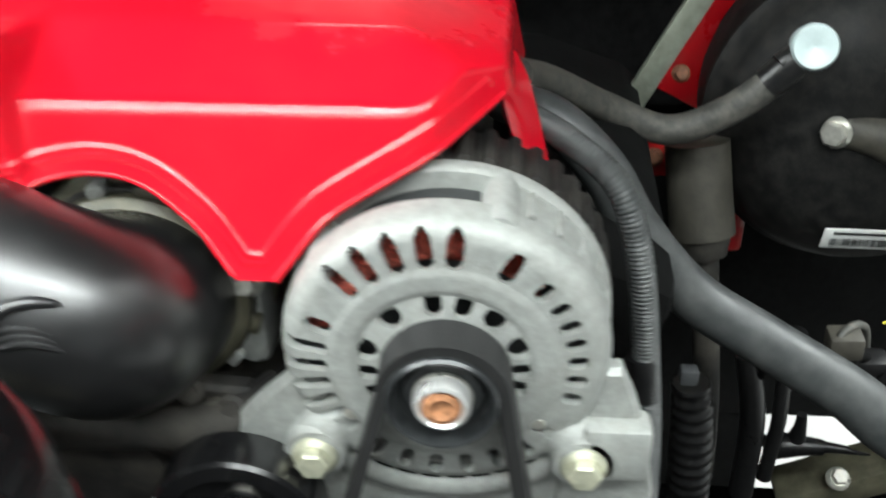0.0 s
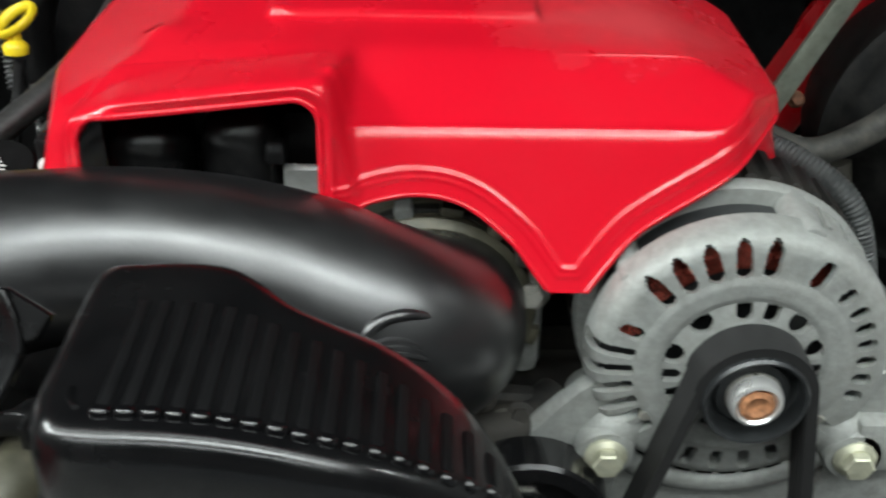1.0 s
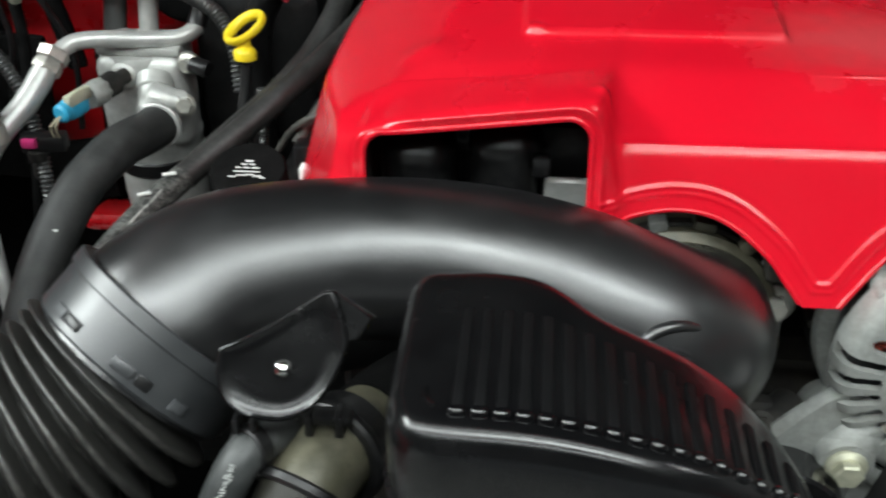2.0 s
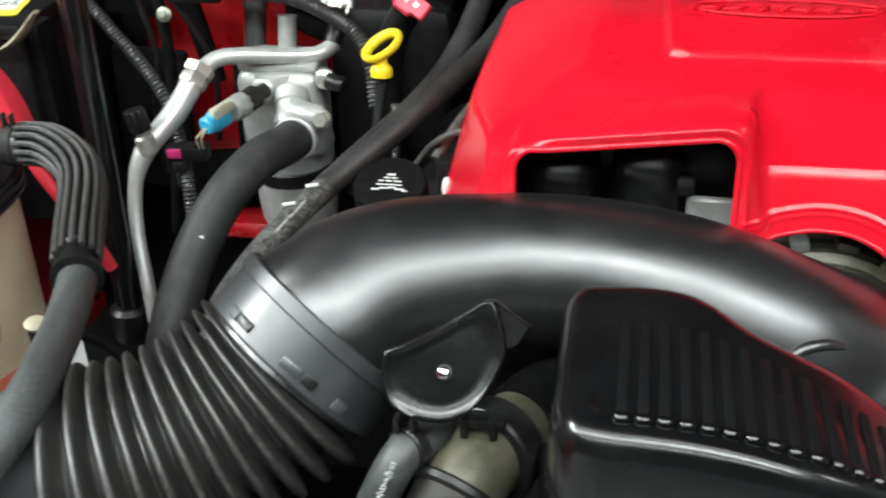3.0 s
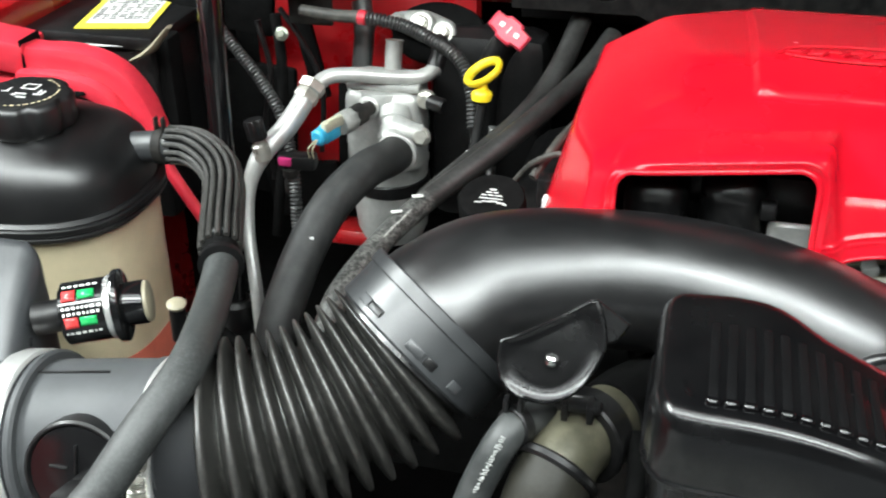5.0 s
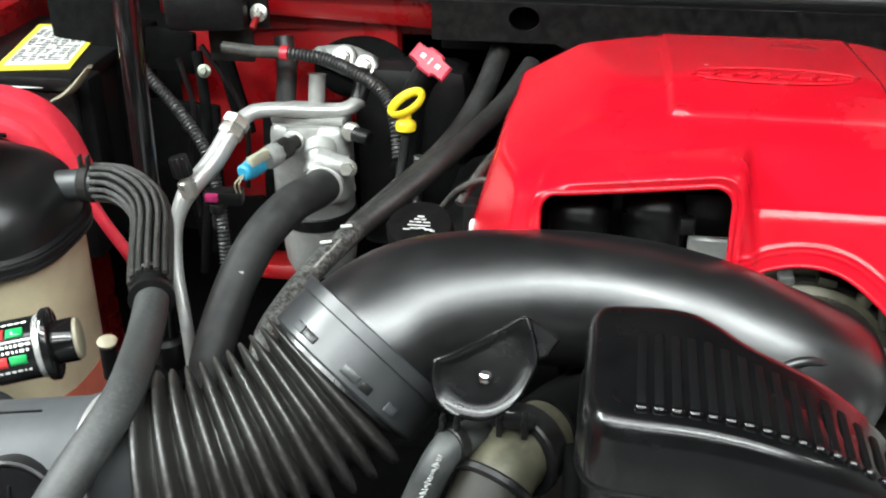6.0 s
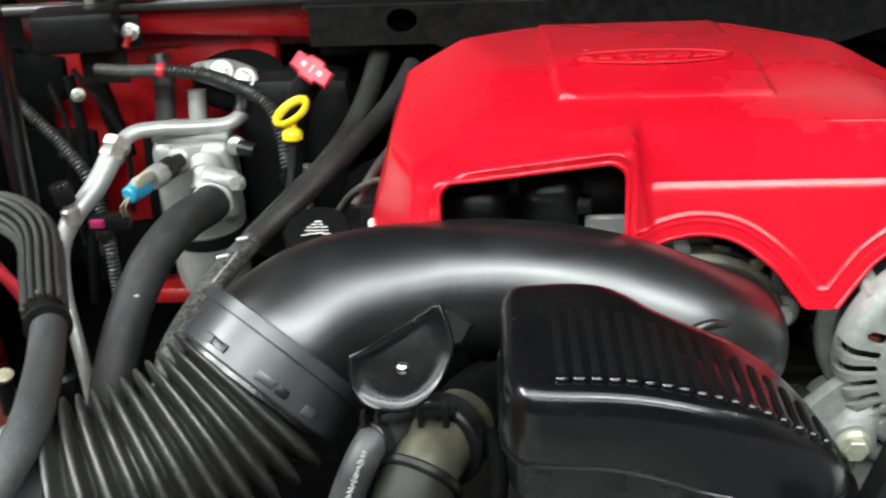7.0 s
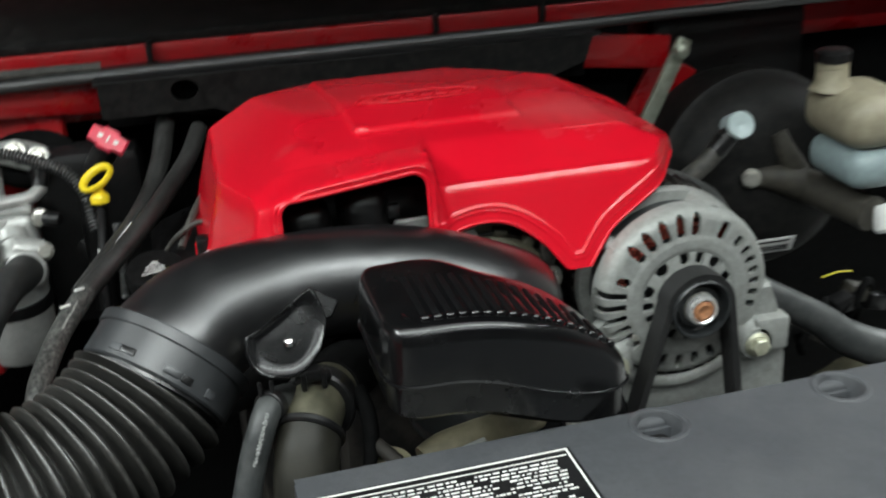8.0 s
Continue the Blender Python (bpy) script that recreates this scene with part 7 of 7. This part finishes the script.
def driver_side_lines():
    v = thing("vacuum_hose", (0.15, 0.72, 1.12), "dusty black vacuum hose to the brake booster", "hose")
    part("hose", sweep([(0.030, 0.640, 1.232), (0.054, 0.690, 1.205), (0.098, 0.735, 1.165), (0.150, 0.745, 1.142), (0.196, 0.745, 1.162), (0.226, 0.745, 1.190), (0.240, 0.744, 1.206)], 0.0118, 20, 0.006), OLD_HOSE, v)
    part("cuff", sweep([(0.218, 0.745, 1.182), (0.236, 0.744, 1.202)], 0.0126, 20), BLACK, v)
    r = thing("radiator_hose", (0.2, 0.58, 1.05), "thick black radiator hose past the alternator", "hose")
    part("hose", sweep([(0.020, 0.640, 1.215), (0.055, 0.610, 1.215), (0.088, 0.600, 1.185), (0.112, 0.592, 1.145), (0.152, 0.585, 1.100), (0.205, 0.577, 1.068), (0.262, 0.569, 1.034), (0.30, 0.563, 1.006), (0.36, 0.55, 0.985), (0.46, 0.53, 0.98)], [0.014, 0.0150, 0.016, 0.017, 0.0175, 0.018, 0.0190, 0.0210, 0.0225, 0.0225], 26, 0.006), SLEEK, r)
    part("end_cuff", sweep([(0.36, 0.55, 0.985), (0.41, 0.54, 0.982)], 0.0205, 24), BLACK, r)
    c = thing("corrugated_conduit", (0.1, 0.5, 1.12), "grey corrugated conduit beside the alternator", "wiring", "conduits")
    part("tube", sweep([(0.034, 0.560, 1.244), (0.062, 0.530, 1.241), (0.090, 0.510, 1.222), (0.104, 0.500, 1.178), (0.113, 0.495, 1.110), (0.118, 0.49, 1.06), (0.12, 0.48, 1.0)], 0.0080, 14, 0.0007, ripple=lambda s: 0.0005 * math.sin(s * 2200)), SLEEK, c)
    part("tape", sweep([(0.110, 0.4955, 1.118), (0.1145, 0.494, 1.088)], 0.0094, 14), BLACK, c)
    s = thing("bonnet_hinge_bar", (0.17, 0.83, 1.2), "olive zinc plated bonnet hinge bar", "bar")
    lo, hi = Vector((0.118, 0.826, 1.105)), Vector((0.222, 0.845, 1.30))
    part("bar", block((lo + hi) / 2, (0.020, 0.008, (hi - lo).length), 0.002, axes_to(hi - lo, (0, 1, 0)) @ Matrix.Rotation(radians(90), 4, "Z") @ Matrix.Rotation(radians(90), 4, "Z")), OLIVE, s)
    part("pivot", revolve([(0.009, 0), (0.009, 0.006), (0.006, 0.008)], (0.214, 0.838, 1.286), (0, -0.95, 0.2), 18), OLIVE, s)
    w = thing("driver_wing_sheet", (0.2, 0.95, 1.0), "red painted sheet with near-black pads behind the brake booster", "inner wing", kind="structure")
    part("red_sheet", block((0.222, 0.955, 1.16), (0.072, 0.012, 0.19), 0.006, Matrix.Rotation(radians(28), 4, "Y")), RED_PAINT, w)
    # Near-black pads on either side of the red sheet.
    part("black_pad", block((0.08, 0.966, 1.19), (0.24, 0.03, 0.26), 0.02), NEAR_BLACK, w)
    part("black_pad", block((0.36, 0.99, 1.15), (0.24, 0.03, 0.30), 0.02), BLACK, w)
    part("red_patch", block((0.165, 0.84, 1.075), (0.045, 0.012, 0.05), 0.006), RED_PAINT, w)
    part("red_patch", block((0.222, 0.86, 0.985), (0.05, 0.012, 0.05), 0.006), RED_PAINT, w)
    for p in ((0.172, 0.862, 1.138), (0.152, 0.826, 1.075)):
        solid("rusty_bolt", hex_head(p, (0, -0.9, 0.4), 0.0060, 0.008, 1.35), OLDRUST, "rusty bolt in the inner wing", "bolt", "rusty bolts")
    st = thing("steering_shaft", (0.19, 0.77, 1.0), "dusty brown-grey steering shaft housing", "shaft housing")
    part("housing", sweep([(0.182, 0.80, 1.105), (0.188, 0.788, 1.06), (0.193, 0.779, 1.027)], [0.027, 0.0275, 0.0280], 28), DUN, st)
    part("collar", sweep([(0.1925, 0.780, 1.030), (0.197, 0.772, 1.008)], [0.026, 0.018], 24), GRIME, st)
    part("shaft", sweep([(0.196, 0.773, 1.012), (0.21, 0.75, 0.88), (0.215, 0.74, 0.78)], 0.012, 16), GRIME, st)
    bt = thing("ribbed_boot", (0.18, 0.62, 0.9), "black ribbed rubber boot beside the alternator", "boot")
    part("boot", sweep([(0.168, 0.62, 0.995), (0.175, 0.62, 0.93), (0.188, 0.62, 0.70), (0.19, 0.62, 0.632)], [0.014, 0.0165, 0.017, 0.012], 22, 0.0012, ripple=lambda s: 0.0007 * math.sin(s * 560) * (1 if s < 0.17 else 0.25)), BLACK, bt)
    part("pale_tie", block((0.163, 0.610, 1.010), (0.014, 0.012, 0.014), 0.003), SENSOR, bt)
    loom = thing("wiring_cluster", (0.33, 0.66, 0.98), "dusty black wiring and connectors below the booster", "wiring")
    rng = random.Random(21)
    for k in range(6):
        x, z = 0.245 + 0.033 * k + rng.uniform(-0.012, 0.012), 0.985 + rng.uniform(-0.035, 0.02)
        pts = [(x, 0.70, z - 0.055), (x + rng.uniform(-0.015, 0.015), 0.685, z - 0.03), (x + 0.012, 0.69, z), (x + 0.035, 0.71, z + rng.uniform(-0.03, 0.01)), (x + 0.05, 0.73, z - 0.06)]
        part("cable", sweep(pts, rng.uniform(0.003, 0.006), 10, 0.01), OLD_HOSE if k == 1 else NEAR_BLACK, loom)
    for k in range(6):
        part("connector", block((0.30 + 0.028 * k, 0.70 + rng.uniform(-0.01, 0.01), 0.965 + rng.uniform(-0.03, 0.02)), (0.028, 0.024, 0.022), 0.004, Matrix.Rotation(rng.uniform(-0.6, 0.6), 4, "Y")), BLACK if k % 2 else DUN, loom)
    part("yellow_lead", sweep([(0.292, 0.612, 1.062), (0.310, 0.608, 1.068), (0.33, 0.612, 1.064)], 0.0009, 8), YELLOWED, loom, "yellow lead")
    for pts, rr in (([(0.228, 0.70, 0.96), (0.239, 0.69, 0.90), (0.238, 0.68, 0.82)], 0.0105), ([(0.262, 0.72, 0.97), (0.264, 0.70, 0.90), (0.258, 0.69, 0.83)], 0.0065)):
        part("cable", sweep(pts, rr, 12, 0.01), BLACK, loom)
    plug = thing("harness_plug", (0.30, 0.74, 0.80), "black harness plug on a thin tail above the chassis rail", "connector")
    part("body", sweep([(0.272, 0.745, 0.815), (0.290, 0.742, 0.822), (0.322, 0.738, 0.825)], [0.012, 0.012, 0.007], 16), BLACK, plug)
    part("tail", sweep([(0.320, 0.739, 0.825), (0.336, 0.738, 0.824), (0.345, 0.737, 0.823)], [0.0055, 0.0045, 0.0035], 12), BLACK, plug)
    part("spike", sweep([(0.343, 0.737, 0.8225), (0.364, 0.736, 0.820)], [0.003, 0.0012], 8), BLACK, plug)
    part("neck", sweep([(0.297, 0.742, 0.83), (0.298, 0.741, 0.845), (0.297, 0.740, 0.862)], [0.009, 0.006, 0.0045], 12), BLACK, plug)
    fr = thing("frame_rail", (0.36, 0.75, 0.84), "rusty tan edge of the chassis rail", "chassis rail", kind="structure")
    part("rail", block((0.40, 0.775, 0.773), (0.22, 0.05, 0.03), 0.006, Matrix.Rotation(radians(-25.6), 4, "Y")), TAN, fr)
    part("bolt", hex_head((0.348, 0.752, 0.772), (0, -0.5, 0.85), 0.008, 0.012), STEEL, fr)


driver_side_lines()
